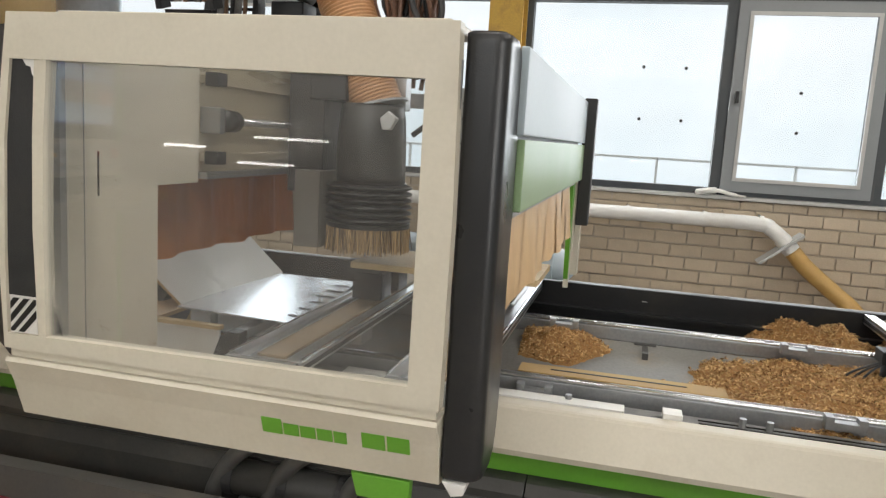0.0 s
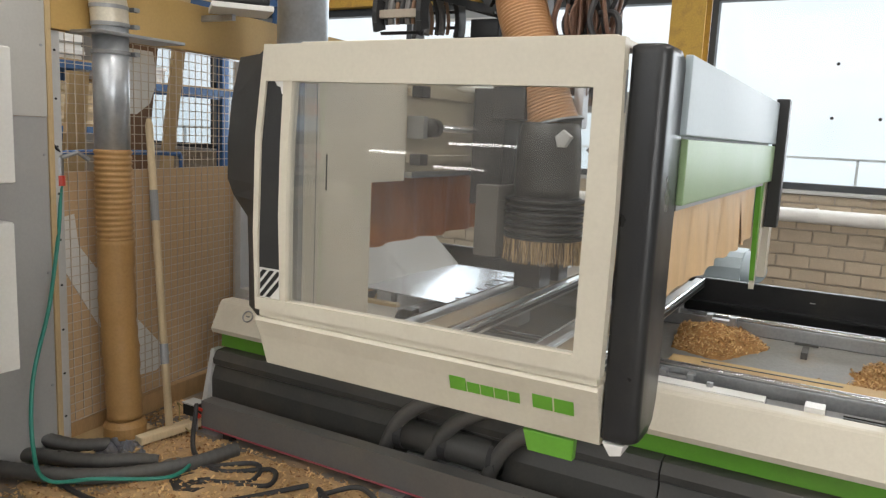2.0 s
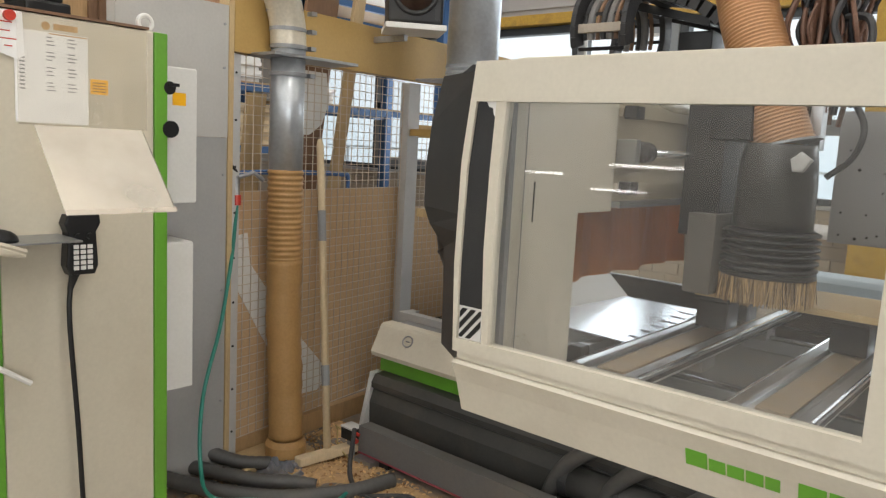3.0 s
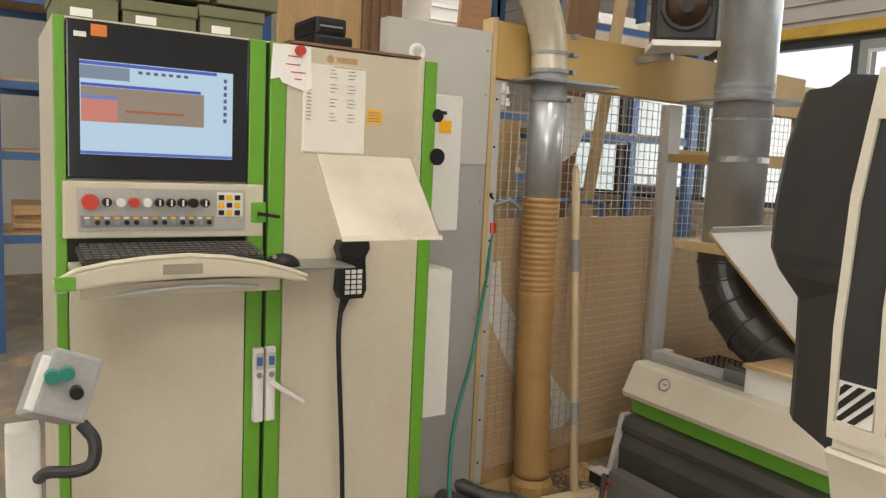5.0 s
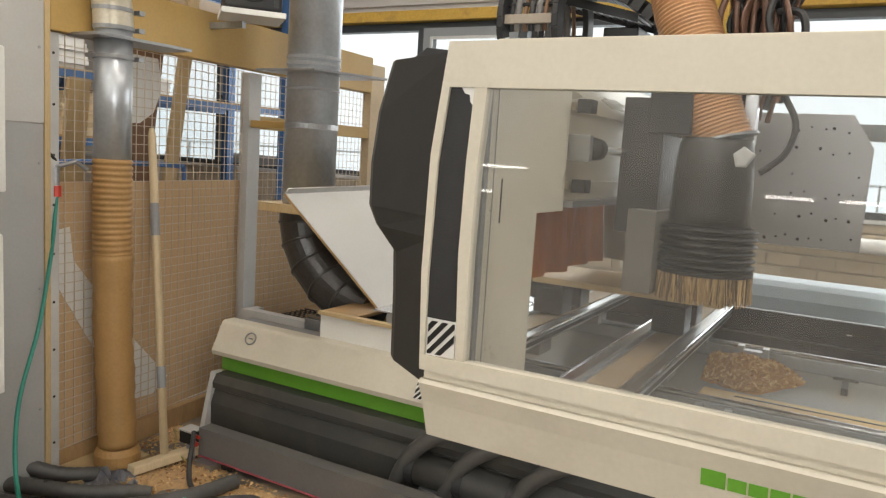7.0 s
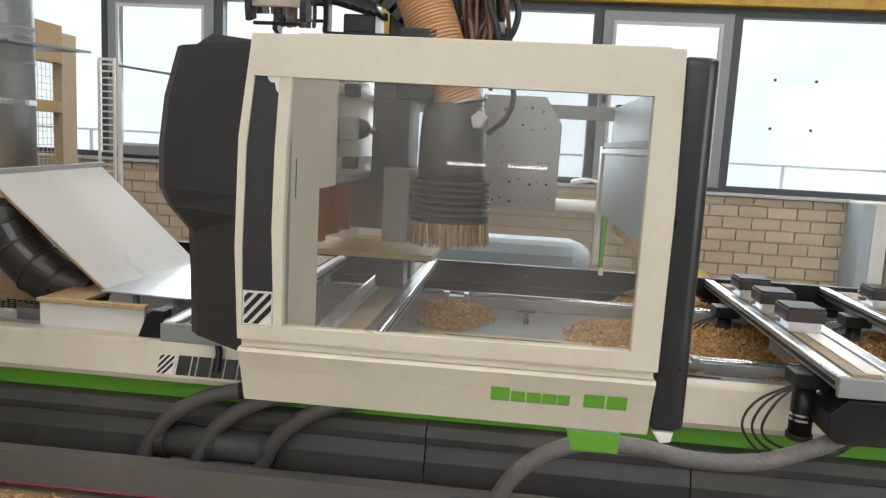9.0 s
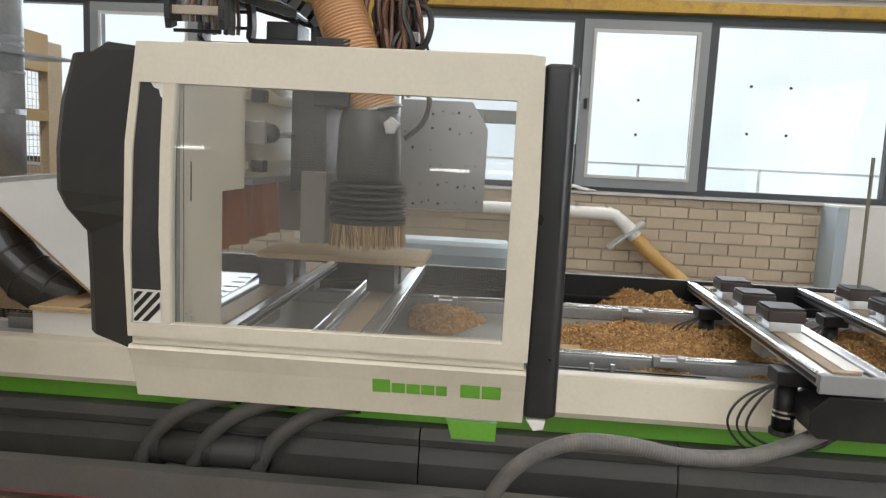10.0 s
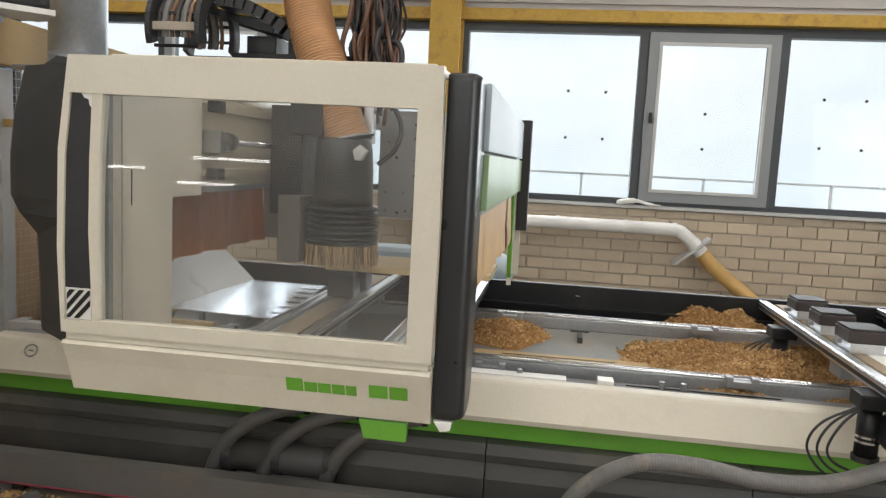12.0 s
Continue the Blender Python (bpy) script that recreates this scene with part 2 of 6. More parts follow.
def outside():
    """Pale overcast distance, a little bluer towards the ground."""
    m = glow("bright_overcast_distance", (0.93, 0.97, 1.0), 1.13)
    N, L = m.node_tree.nodes, m.node_tree.links
    co, sp, rp = N.new("ShaderNodeTexCoord"), N.new("ShaderNodeSeparateXYZ"), N.new("ShaderNodeValToRGB")
    no = N.new("ShaderNodeTexNoise")
    no.inputs["Scale"].default_value = 0.5
    ad = N.new("ShaderNodeMath")
    ad.operation = "MULTIPLY_ADD"
    ad.inputs[1].default_value = 0.16
    L.new(co.outputs["Object"], sp.inputs[0])
    L.new(co.outputs["Object"], no.inputs[0])
    L.new(sp.outputs[2], ad.inputs[0])
    L.new(no.outputs[0], ad.inputs[2])
    rp.color_ramp.elements[0].position, rp.color_ramp.elements[0].color = 0.35, (0.70, 0.82, 0.88, 1)
    rp.color_ramp.elements[1].position, rp.color_ramp.elements[1].color = 1.0, (0.96, 0.98, 1.0, 1)
    L.new(ad.outputs[0], rp.inputs[0])
    L.new(rp.outputs[0], N["Principled BSDF"].inputs["Emission Color"])
    return m


OUTSIDE = outside()
LAMPGLOW = glow("wall_lamp_tube", (1, 0.97, 0.92), 13)
TUBE = glow("lamp_tube", (1, 0.96, 0.9), 14)


def concrete():
    m = mat("concrete_floor", (0.20, 0.175, 0.15), 0.75, var=0.2, scale=3, fine=40, bump=0.15, dirt=(0.46, 0.30, 0.16), dirt_amount=0.95, dirt_scale=2.6)
    return m


FLOOR = concrete()

# ---- mesh helpers ----


def thing(name, loc, label, category, group="", kind=""):
    ob = new(name)
    ob.location = loc
    ob.empty_display_size = 0.05
    return tagged(ob, label, category, group, kind)


def base_of(ob):
    v = Vector((0, 0, 0))
    while ob:
        v += Vector(ob.location)
        ob = ob.parent
    return v


def mesh_of(name, bm, material, smooth=False):
    me = bpy.data.meshes.new(name)
    bm.normal_update()
    bm.to_mesh(me)
    bm.free()
    me.materials.append(material)
    if smooth:
        for p in me.polygons:
            p.use_smooth = True
    return me


def part(name, bm, material, parent, label="", smooth=False):
    """Links a bmesh, given in world places, as one mesh under a thing or a part."""
    o = base_of(parent)
    for v in bm.verts:
        v.co -= o
    ob = new(name, mesh_of(name, bm, material, smooth))
    ob.parent = parent
    if label:
        ob["label"] = label
    return ob


def solo(name, bm, material, label, category, group="", kind="", smooth=False, loc=None):
    """A thing that is one mesh, with its origin at loc or at its base."""
    if loc is None:
        xs = [v.co for v in bm.verts]
        loc = (sum(v.x for v in xs) / len(xs), sum(v.y for v in xs) / len(xs), min(v.z for v in xs))
    for v in bm.verts:
        v.co -= Vector(loc)
    ob = new(name, mesh_of(name, bm, material, smooth))
    ob.location = loc
    return tagged(ob, label, category, group, kind)


def B():
    return bmesh.new()


def box(x0, x1, y0, y1, z0, z1, bevel=0.0, bm=None, turn=None):
    bm = bm or bmesh.new()
    vs = [bm.verts.new((x, y, z)) for x in (x0, x1) for y in (y0, y1) for z in (z0, z1)]
    fs = [bm.faces.new([vs[i] for i in f]) for f in ((0, 1, 3, 2), (4, 6, 7, 5), (0, 4, 5, 1), (2, 3, 7, 6), (0, 2, 6, 4), (1, 5, 7, 3))]
    if bevel:
        es = {e for f in fs for e in f.edges}
        r = bmesh.ops.bevel(bm, geom=list(es), offset=bevel, segments=2, affect="EDGES", profile=0.6)
        vs = list({v for f in r["faces"] for v in f.verts} | {v for v in vs if v.is_valid})
    if turn is not None:
        c = Vector(((x0 + x1) / 2, (y0 + y1) / 2, (z0 + z1) / 2))
        for v in vs:
            v.co = c + turn @ (v.co - c)
    return bm


def prism(poly, axis, a, b, bevel=0.0, bm=None):
    """A polygon of two coordinates, drawn out along an axis from a to b."""
    bm = bm or bmesh.new()

    def put(p, t):
        return {"x": (t, p[0], p[1]), "y": (p[0], t, p[1]), "z": (p[0], p[1], t)}[axis]
    A = [bm.verts.new(put(p, a)) for p in poly]
    C = [bm.verts.new(put(p, b)) for p in poly]
    n = len(poly)
    f0 = bm.faces.new(A)
    f1 = bm.faces.new(C[::-1])
    for i in range(n):
        bm.faces.new((A[i], C[i], C[(i + 1) % n], A[(i + 1) % n]))
    bmesh.ops.recalc_face_normals(bm, faces=bm.faces[:])
    if bevel:
        es = list({e for f in (f0, f1) for e in f.edges})
        bmesh.ops.bevel(bm, geom=es, offset=bevel, segments=2, affect="EDGES", profile=0.6)
    return bm


def ring_frame(outer, inner, axis, a, b, bm=None):
    """A flat frame between two outlines of as many corners."""
    bm = bm or bmesh.new()

    def put(p, t):
        return {"x": (t, p[0], p[1]), "y": (p[0], t, p[1]), "z": (p[0], p[1], t)}[axis]
    rows = [[bm.verts.new(put(p, t)) for p in poly] for t in (a, b) for poly in (outer, inner)]
    n = len(outer)
    for i in range(n):
        j = (i + 1) % n
        bm.faces.new((rows[0][i], rows[0][j], rows[1][j], rows[1][i]))
        bm.faces.new((rows[2][i], rows[3][i], rows[3][j], rows[2][j]))
        bm.faces.new((rows[0][i], rows[2][i], rows[2][j], rows[0][j]))
        bm.faces.new((rows[1][i], rows[1][j], rows[3][j], rows[3][i]))
    bmesh.ops.recalc_face_normals(bm, faces=bm.faces[:])
    return bm


def spline(pts, n):
    """Smooth points through the given ones."""
    P = [Vector(p) for p in pts]
    P = [P[0] * 2 - P[1]] + P + [P[-1] * 2 - P[-2]]
    out = []
    for i in range(1, len(P) - 2):
        for k in range(n):
            t = k / n
            a, b, c, d = P[i - 1:i + 3]
            out.append(0.5 * ((2 * b) + (c - a) * t + (2 * a - 5 * b + 4 * c - d) * t * t + (3 * b - a - 3 * c + d) * t ** 3))
    return out + [P[-2]]


def tube(pts, r, seg=12, bm=None, cap=True):
    """A tube through points; r is a radius or one radius a point."""
    bm = bm or bmesh.new()
    P = [Vector(p) for p in pts]
    rs = r if isinstance(r, (list, tuple)) else [r] * len(P)
    up = None
    rings = []
    for i, p in enumerate(P):
        d = (P[min(i + 1, len(P) - 1)] - P[max(i - 1, 0)]).normalized()
        if up is None:
            up = d.orthogonal().normalized()
        up = (up - d * up.dot(d)).normalized()
        s = d.cross(up)
        rings.append([bm.verts.new(p + (up * math.cos(2 * math.pi * k / seg) + s * math.sin(2 * math.pi * k / seg)) * rs[i]) for k in range(seg)])
    for a, b in zip(rings, rings[1:]):
        for k in range(seg):
            bm.faces.new((a[k], a[(k + 1) % seg], b[(k + 1) % seg], b[k]))
    if cap:
        bm.faces.new(rings[0][::-1])
        bm.faces.new(rings[-1])
    bmesh.ops.recalc_face_normals(bm, faces=bm.faces[:])
    return bm


def even(pts, step):
    """Points at even steps along a line of points."""
    P = [Vector(p) for p in pts]
    out, left = [P[0]], step
    for a, b in zip(P, P[1:]):
        L = (b - a).length
        pos = 0.0
        while L - pos >= left:
            pos += left
            left = step
            out.append(a + (b - a) * (pos / L))
        left -= L - pos
    return out


def ribbed(pts, r, pitch=0.012, depth=0.004, seg=20, n=30):
    """A corrugated hose."""
    P = even(spline(pts, n), pitch / 4)
    return tube(P, [r - depth * (0.5 + 0.5 * math.cos(i * math.pi / 2)) for i in range(len(P))], seg)


def cyl(p, q, r, seg=20, bm=None):
    return tube([p, q], r, seg, bm)


def disc(c, axis, r, depth, seg=20, bm=None):
    d = {"x": Vector((1, 0, 0)), "y": Vector((0, 1, 0)), "z": Vector((0, 0, 1))}[axis] * depth / 2
    return tube([Vector(c) - d, Vector(c) + d], r, seg, bm)


def hole_ring(c, axis, r0, r1, depth, seg=24):
    a = [(c[0] + r1 * math.cos(2 * math.pi * k / seg), c[1] + r1 * math.sin(2 * math.pi * k / seg)) for k in range(seg)]
    b = [(c[0] + r0 * math.cos(2 * math.pi * k / seg), c[1] + r0 * math.sin(2 * math.pi * k / seg)) for k in range(seg)]
    return ring_frame(a, b, axis, depth[0], depth[1])


# ---- large structure ----
WALL_Y = 4.86
bm = box(-12, 9, -9, 9, -0.3, 0)
solo("floor", bm, FLOOR, "stained concrete floor strewn with sawdust", "floor", kind="structure", loc=(0, 0, 0))
solo("ceiling", box(-9, 6, -7.2, 5.2, 4.4, 4.6), CLADDING, "grey sheet ceiling of the hall", "ceiling", kind="structure", loc=(0, 0, 4.4))
solo("wall_west", box(-9, -8.8, -7.2, 5.2, 0, 4.4), PLASTER, "plain hall wall", "wall", kind="structure")
solo("wall_east", box(5.8, 6, -7.2, 5.2, 0, 4.4), PLASTER, "plain hall wall", "wall", kind="structure")
solo("wall_south", box(-8.8, 5.8, -7.2, -7, 0, 4.4), PLASTER, "plain hall wall behind the camera", "wall", kind="structure")

# added glowing windows, out of view, behind the south and east fills
for n, m, o in (("window_10", "y", [(-6.3, 2.4), (2.7, 2.4), (2.7, 4.2), (-6.3, 4.2)]), ("window_11", "x", [(-4.9, 0.6), (0.1, 0.6), (0.1, 2.8), (-4.9, 2.8)])):
    i = [(u + (0.06 if k in (0, 3) else -0.06), v + (0.06 if k < 2 else -0.06)) for k, (u, v) in enumerate(o)]
    lo, hi = (-6.999, -6.95) if m == "y" else (5.75, 5.799)
    w = thing(n, (-1.8, -6.98, 3.3) if m == "y" else (5.78, -2.4, 1.7), "added wide grey-framed window, unseen, behind a fill light", "window", kind="structure")
    part("window_frame", ring_frame(o, i, m, lo, hi), ALUFRAME, w)
    part("pane", prism(i, m, -6.99, -6.98) if m == "y" else prism(i, m, 5.78, 5.79), OUTSIDE, w)
# slim tube lamps along the south wall, mirrored in the cab's window
for x0, x1, z in ((-0.97, -0.46, 1.09), (-0.23, 0.30, 1.095), (-6.27, -5.63, 1.05), (-5.17, -4.34, 0.88), (-4.93, -3.87, 1.22)):
    wl = thing("wall_lamp", ((x0 + x1) / 2, -6.98, z), "slim white tube lamp on the hall wall", "wall lamp", "lamps on the hall wall")
    part("lamp_base", box(x0, x1, -6.998, -6.96, z - 0.03, z + 0.03, 0.004), WHITEPL, wl)
    part("tube", cyl((x0 + 0.01, -6.94, z), (x1 - 0.01, -6.94, z), 0.017, 10), LAMPGLOW, wl, "lit tube")

# window wall: brick below, frames, cladding above
SILL_Z, TOP_Z = 1.075, 2.43
wall = thing("wall_north", (0, WALL_Y, 0), "pale brick wall under a band of windows", "wall", kind="structure")
part("backing", box(-8.8, 5.8, WALL_Y + 0.012, WALL_Y + 0.25, 0, 1.04), MORTAR, wall, "brown mortar bed")
part("upper_wall", box(-8.8, 5.8, WALL_Y - 0.02, WALL_Y + 0.2, 2.56, 4.4), CLADDING, wall, "grey profiled cladding")
bm = B()
for i in range(14):
    box(-8.7, 5.7, WALL_Y - 0.045, WALL_Y - 0.022, 2.60 + i * 0.13, 2.66 + i * 0.13, bm=bm)
part("cladding_rib", bm, CLADDING, wall)
solo("window_sill", box(-8.8, 5.8, WALL_Y - 0.045, WALL_Y + 0.2, 1.045, 1.072, 0.006), LIGHTGREY, "pale window sill along the brick wall", "window sill", kind="structure")
solo("lintel_beam", box(-8.8, 5.8, WALL_Y - 0.10, WALL_Y + 0.2, 2.455, 2.545, 0.006), YELLOW, "worn yellow steel beam above the windows", "beam", kind="structure")


def window(name, x0, x1, casement=False):
    w = thing(name, ((x0 + x1) / 2, WALL_Y, SILL_Z), "grey tilting casement window with bright frosted view" if casement else "fixed anthracite-framed window pane with bright frosted view", "window", kind="structure")
    f = 0.045
    part("window_frame", ring_frame([(x0, SILL_Z), (x1, SILL_Z), (x1, TOP_Z), (x0, TOP_Z)],
                                    [(x0 + f, SILL_Z + f), (x1 - f, SILL_Z + f), (x1 - f, TOP_Z - f), (x0 + f, TOP_Z - f)], "y", WALL_Y - 0.01, WALL_Y + 0.08), ANTHRACITE, w)
    a, b, c, d = x0 + f, x1 - f, SILL_Z + f, TOP_Z - f
    if casement:
        g = 0.085
        a, b, c, d = a - 0.02, b + 0.02, c - 0.015, d + 0.015
        part("casement_frame", ring_frame([(a, c), (b, c), (b, d), (a, d)], [(a + g, c + g), (b - g, c + g), (b - g, d - g), (a + g, d - g)], "y", WALL_Y - 0.035, WALL_Y + 0.05), ALUFRAME, w, "mid grey aluminium casement")
        part("inner_bead", ring_frame([(a + g - .012, c + g - .012), (b - g + .012, c + g - .012), (b - g + .012, d - g + .012), (a + g - .012, d - g + .012)],
                                      [(a + g + .012, c + g + .012), (b - g - .012, c + g + .012), (b - g - .012, d - g - .012), (a + g + .012, d - g - .012)], "y", WALL_Y - 0.045, WALL_Y - 0.036), LIGHTGREY, w)
        part("window_handle", box(a + 0.03, a + 0.055, WALL_Y - 0.075, WALL_Y - 0.036, 1.71, 1.79, 0.005), BLACK, w, "black casement handle")
        a, b, c, d = a + g, b - g, c + g, d - g
    p = part("pane", box(a, b, WALL_Y + 0.02, WALL_Y + 0.026, c, d), PANE, w)
    p.visible_shadow = False
    return w


window("window_1", -0.925, 0.50)
window("window_2", 0.50, 1.51, True)
window("window_3", 1.51, 2.95)
window("window_4", 2.95, 4.0, True)
window("window_5", -2.55, -1.12)
window("window_6", -3.50, -2.55, True)
window("window_7", -4.95, -3.50)
window("window_8", -5.95, -4.95, True)
window("window_9", -7.4, -5.95)
solo("wall_pier", box(4.0, 5.8, WALL_Y - 0.01, WALL_Y + 0.2, 1.072, 2.455), PLASTER, "plain pier beside the windows", "wall", kind="structure")
solo("wall_pier", box(-8.8, -7.4, WALL_Y - 0.01, WALL_Y + 0.2, 1.072, 2.455), PLASTER, "plain pier beside the windows", "wall", kind="structure")
solo("window_head", box(-7.4, 4.0, WALL_Y + 0.0, WALL_Y + 0.2, 2.432, 2.453), ANTHRACITE, "dark window head strip", "trim", kind="structure")
solo("backdrop", box(-22, 14, 7.2, 7.25, -2, 7), OUTSIDE, "bright overcast distance outside the windows", "backdrop", kind="structure", loc=(0, 7.2, 0))
# frosted sheets with bolts and a railing outside
DOTS = [(-0.07, 1.94), (0.22, 1.94), (-0.07, 1.575), (0.22, 1.575), (0.985, 1.80), (0.985, 1.53), (1.84, 1.94), (2.14, 1.94), (1.84, 1.575), (2.14, 1.575)]
for x, z in DOTS:
    solo("bolt_cap", disc((x, WALL_Y + 0.019, z), "y", 0.0115, 0.008, 10), BLACK, "small dark round bolt cap on the pane", "bolt", "bolt caps")
rail = thing("railing", (0, 5.9, 0), "thin pale railing outside the windows", "railing")
PALEMETAL = mat("sunlit_pale_metal", (0.80, 0.84, 0.86), 0.6, var=0.05)
part("top_rail", box(-8, 5, 5.9, 5.93, 1.28, 1.30), PALEMETAL, rail)
part("lower_rail", box(-8, 5, 5.9, 5.93, 1.02, 1.035), PALEMETAL, rail)
for i in range(12):
    part("post", box(-7.6 + i * 1.1, -7.58 + i * 1.1, 5.9, 5.93, 0.0, 1.29), PALEMETAL, rail)

# yellow column before the wall
col = thing("steel_column", (-1.04, 4.7, 0), "flaking yellow steel column before the brick wall", "column", kind="structure")
part("web", box(-1.05, -1.03, 4.62, 4.80, 0, 4.4), YELLOW, col)
part("flange", box(-1.16, -0.92, 4.60, 4.618, 0, 4.4, 0.003), YELLOW, col)
part("flange", box(-1.16, -0.92, 4.802, 4.82, 0, 4.4, 0.003), YELLOW, col)

# tube lamps
for x, y in TUBES:
    t = thing("tube_lamp", (x, y, 4.2), "white ceiling fixture with two bright tubes", "ceiling lamp", "ceiling tube lamps")
    part("housing", box(x - 0.78, x + 0.78, y - 0.14, y + 0.14, 4.32, 4.39, 0.01), WHITE, t)
    for s in (-0.06, 0.06):
        part("lamp_tube", cyl((x - 0.74, y + s, 4.285), (x + 0.74, y + s, 4.285), 0.018, 10), TUBE, t)
    part("hanger", box(x - 0.6, x - 0.58, y - 0.01, y + 0.01, 4.38, 4.42), GREY, t)

# ---- machine bed ----
bed = thing("machine_bed", (0.6, 2.1, 0), "long machine bed with cream front beam and green stripe", "machine bed")
BX0, BX1 = -2.40, 4.2
part("front_beam", prism([(1.476, 0.380), (1.470, 0.40), (1.528, 0.514), (1.536, 0.522), (1.546, 0.525), (1.60, 0.525), (1.60, 0.380)], "x", BX0, BX1, 0.004), CREAM, bed, "cream painted front beam")
part("green_stripe", box(BX0 + 0.01, BX1, 1.528, 1.56, 0.302, 0.3795), GREEN, bed, "green painted stripe")
COVER_PROFILE = [(1.52, 0.300), (1.475, 0.296), (1.452, 0.262), (1.455, 0.236), (1.468, 0.228), (1.446, 0.170), (1.450, 0.02), (1.58, 0.02), (1.58, 0.30)]
for x0, x1 in ((BX0 + 0.03, -1.255), (-1.253, -0.302), (-0.298, 0.653), (0.657, 1.61), (1.614, 2.56), (2.564, BX1)):
    part("base_cover", prism(COVER_PROFILE, "x", x0, x1, 0.003), COVER, bed, "dark grey ridged base cover")
part("end_leg", prism([(1.47, 0.30), (1.40, 0.0), (1.44, 0.0), (1.52, 0.30)], "x", BX0, BX0 + 0.025), LIGHTGREY, bed)
part("base_body", box(BX0 + 0.05, BX1, 1.582, 2.70, 0.02, 0.34), GREY, bed)
part("bed_floor", box(BX0 + 0.02, BX1, 1.602, 2.72, 0.342, 0.352), STEEL, bed, "grey steel chip tray")
part("tray_slope", prism([(1.80, 0.353), (2.44, 0.353), (2.44, 0.545), (2.42, 0.548), (1.80, 0.42)], "x", BX0 + 0.3, BX1), mat("dusty_tray", (0.27, 0.265, 0.25), 0.5, 0.3, var=0.15, dirt=(0.35, 0.24, 0.13), dirt_amount=0.5, dirt_scale=4), bed, "dusty grey sloping tray")
part("front_ledge", prism([(1.602, 0.352), (1.602, 0.508), (1.70, 0.512), (1.70, 0.47), (1.66, 0.352)], "x", BX0 + 0.02, BX1), GREY, bed)
for name, y, z in (("front_rail", 1.765, 0.562), ("back_rail", 2.46, 0.613)):
    r = part(name, box(BX0 + 0.3, BX1, y - 0.03, y + 0.03, z - 0.065, z - 0.012, 0.003), STEEL, bed)
    part("guide_rod", cyl((BX0 + 0.3, y - 0.012, z - 0.006), (BX1, y - 0.012, z - 0.006), 0.013, 14), CHROME, r, "polished guide rod", True)
    for i in range(8):
        x = -1.83 + i * (0.55 if y > 2 else 0.63) + (0.2 if y > 2 else 0)
        part("rail_foot", prism([(x - 0.04, z - 0.066), (x + 0.04, z - 0.066), (x + 0.018, z - 0.12), (x + 0.018, 0.36), (x - 0.018, 0.36), (x - 0.018, z - 0.12)], "y", y - 0.025, y + 0.025), COVER, r, "dark rail bracket")
for x in (0.05, 0.65):
    part("rail_foot", box(x - 0.012, x + 0.012, 2.28, 2.432, 0.46, 0.546, 0.002), COVER, bed, "dark rail bracket")
    part("rail_flange", box(x - 0.045, x + 0.045, 2.405, 2.4285, 0.515, 0.552, 0.003), COVER, bed, "dark flange under the rail")
part("back_wall", box(BX0 + 0.1, BX1, 2.74, 2.78, 0.34, 0.720, 0.004), BLACK, bed, "black sheet back wall of the tray")
part("back_lip", box(BX0 + 0.1, BX1, 2.70, 2.74, 0.60, 0.612), BLACK, bed)
bm = box(0.028, 0.052, 2.7355, 2.7395, 0.665, 0.668)
part("scratch", bm, LIGHTGREY, bed)
part("slotted_bar", box(-0.42, 0.34, 1.99, 2.10, 0.488, 0.500, 0.002), OCHRE, bed, "ochre slotted plate in the tray")
part("slot", box(-0.30, 0.20, 2.04, 2.05, 0.5005, 0.5025), BLACK, bed)
for x0, x1 in ((-0.55, -0.02), (-0.98, -0.60)):
    part("scale_plate", box(x0, x1, 1.604, 1.668, 0.513, 0.530, 0.002), WHITEPL, bed, "white scale plate")
part("scale_plate", box(0.098, 0.158, 1.604, 1.668, 0.513, 0.541, 0.003), WHITEPL, bed, "white end block")
part("ledge_slot", box(0.21, 0.78, 1.635, 1.645, 0.512, 0.515), BLACK, bed)
part("ledge_slot", box(0.21, 0.78, 1.665, 1.672, 0.512, 0.515), BLACK, bed)
for x in (-0.20, 0.34, 0.42, -0.72):
    part("knob", cyl((x, 1.65, 0.513), (x, 1.65, 0.545), 0.011, 10), STEEL, bed)
for x, y, z in ((0.645, 1.745, 0.562), (-0.29, 2.42, 0.612), (0.63, 2.43, 0.613), (-0.32, 1.735, 0.535)):
    part("rail_clamp", prism([(x - 0.06, z - 0.03), (x + 0.06, z - 0.03), (x + 0.06, z + 0.012), (x + 0.035, z + 0.012), (x + 0.035, z - 0.004), (x - 0.035, z - 0.004), (x - 0.035, z + 0.012), (x - 0.06, z + 0.012)], "y", y - 0.05, y - 0.01, 0.002), STEEL, bed, "small chip-covered clamp")
part("roundel", tube([(-2.203 + 0.028 * math.cos(a * math.pi / 14), 1.506 + 0.0108 * math.sin(a * math.pi / 14), 0.478 + 0.022 * math.sin(a * math.pi / 14)) for a in range(29)], 0.0035, 8), STEEL, bed, "round metal badge ring", True)
part("roundel_bar", box(-2.213, -2.193, 1.5045, 1.509, 0.475, 0.480), GREY, bed)
# badge with stripes and plain blocks on the front beam


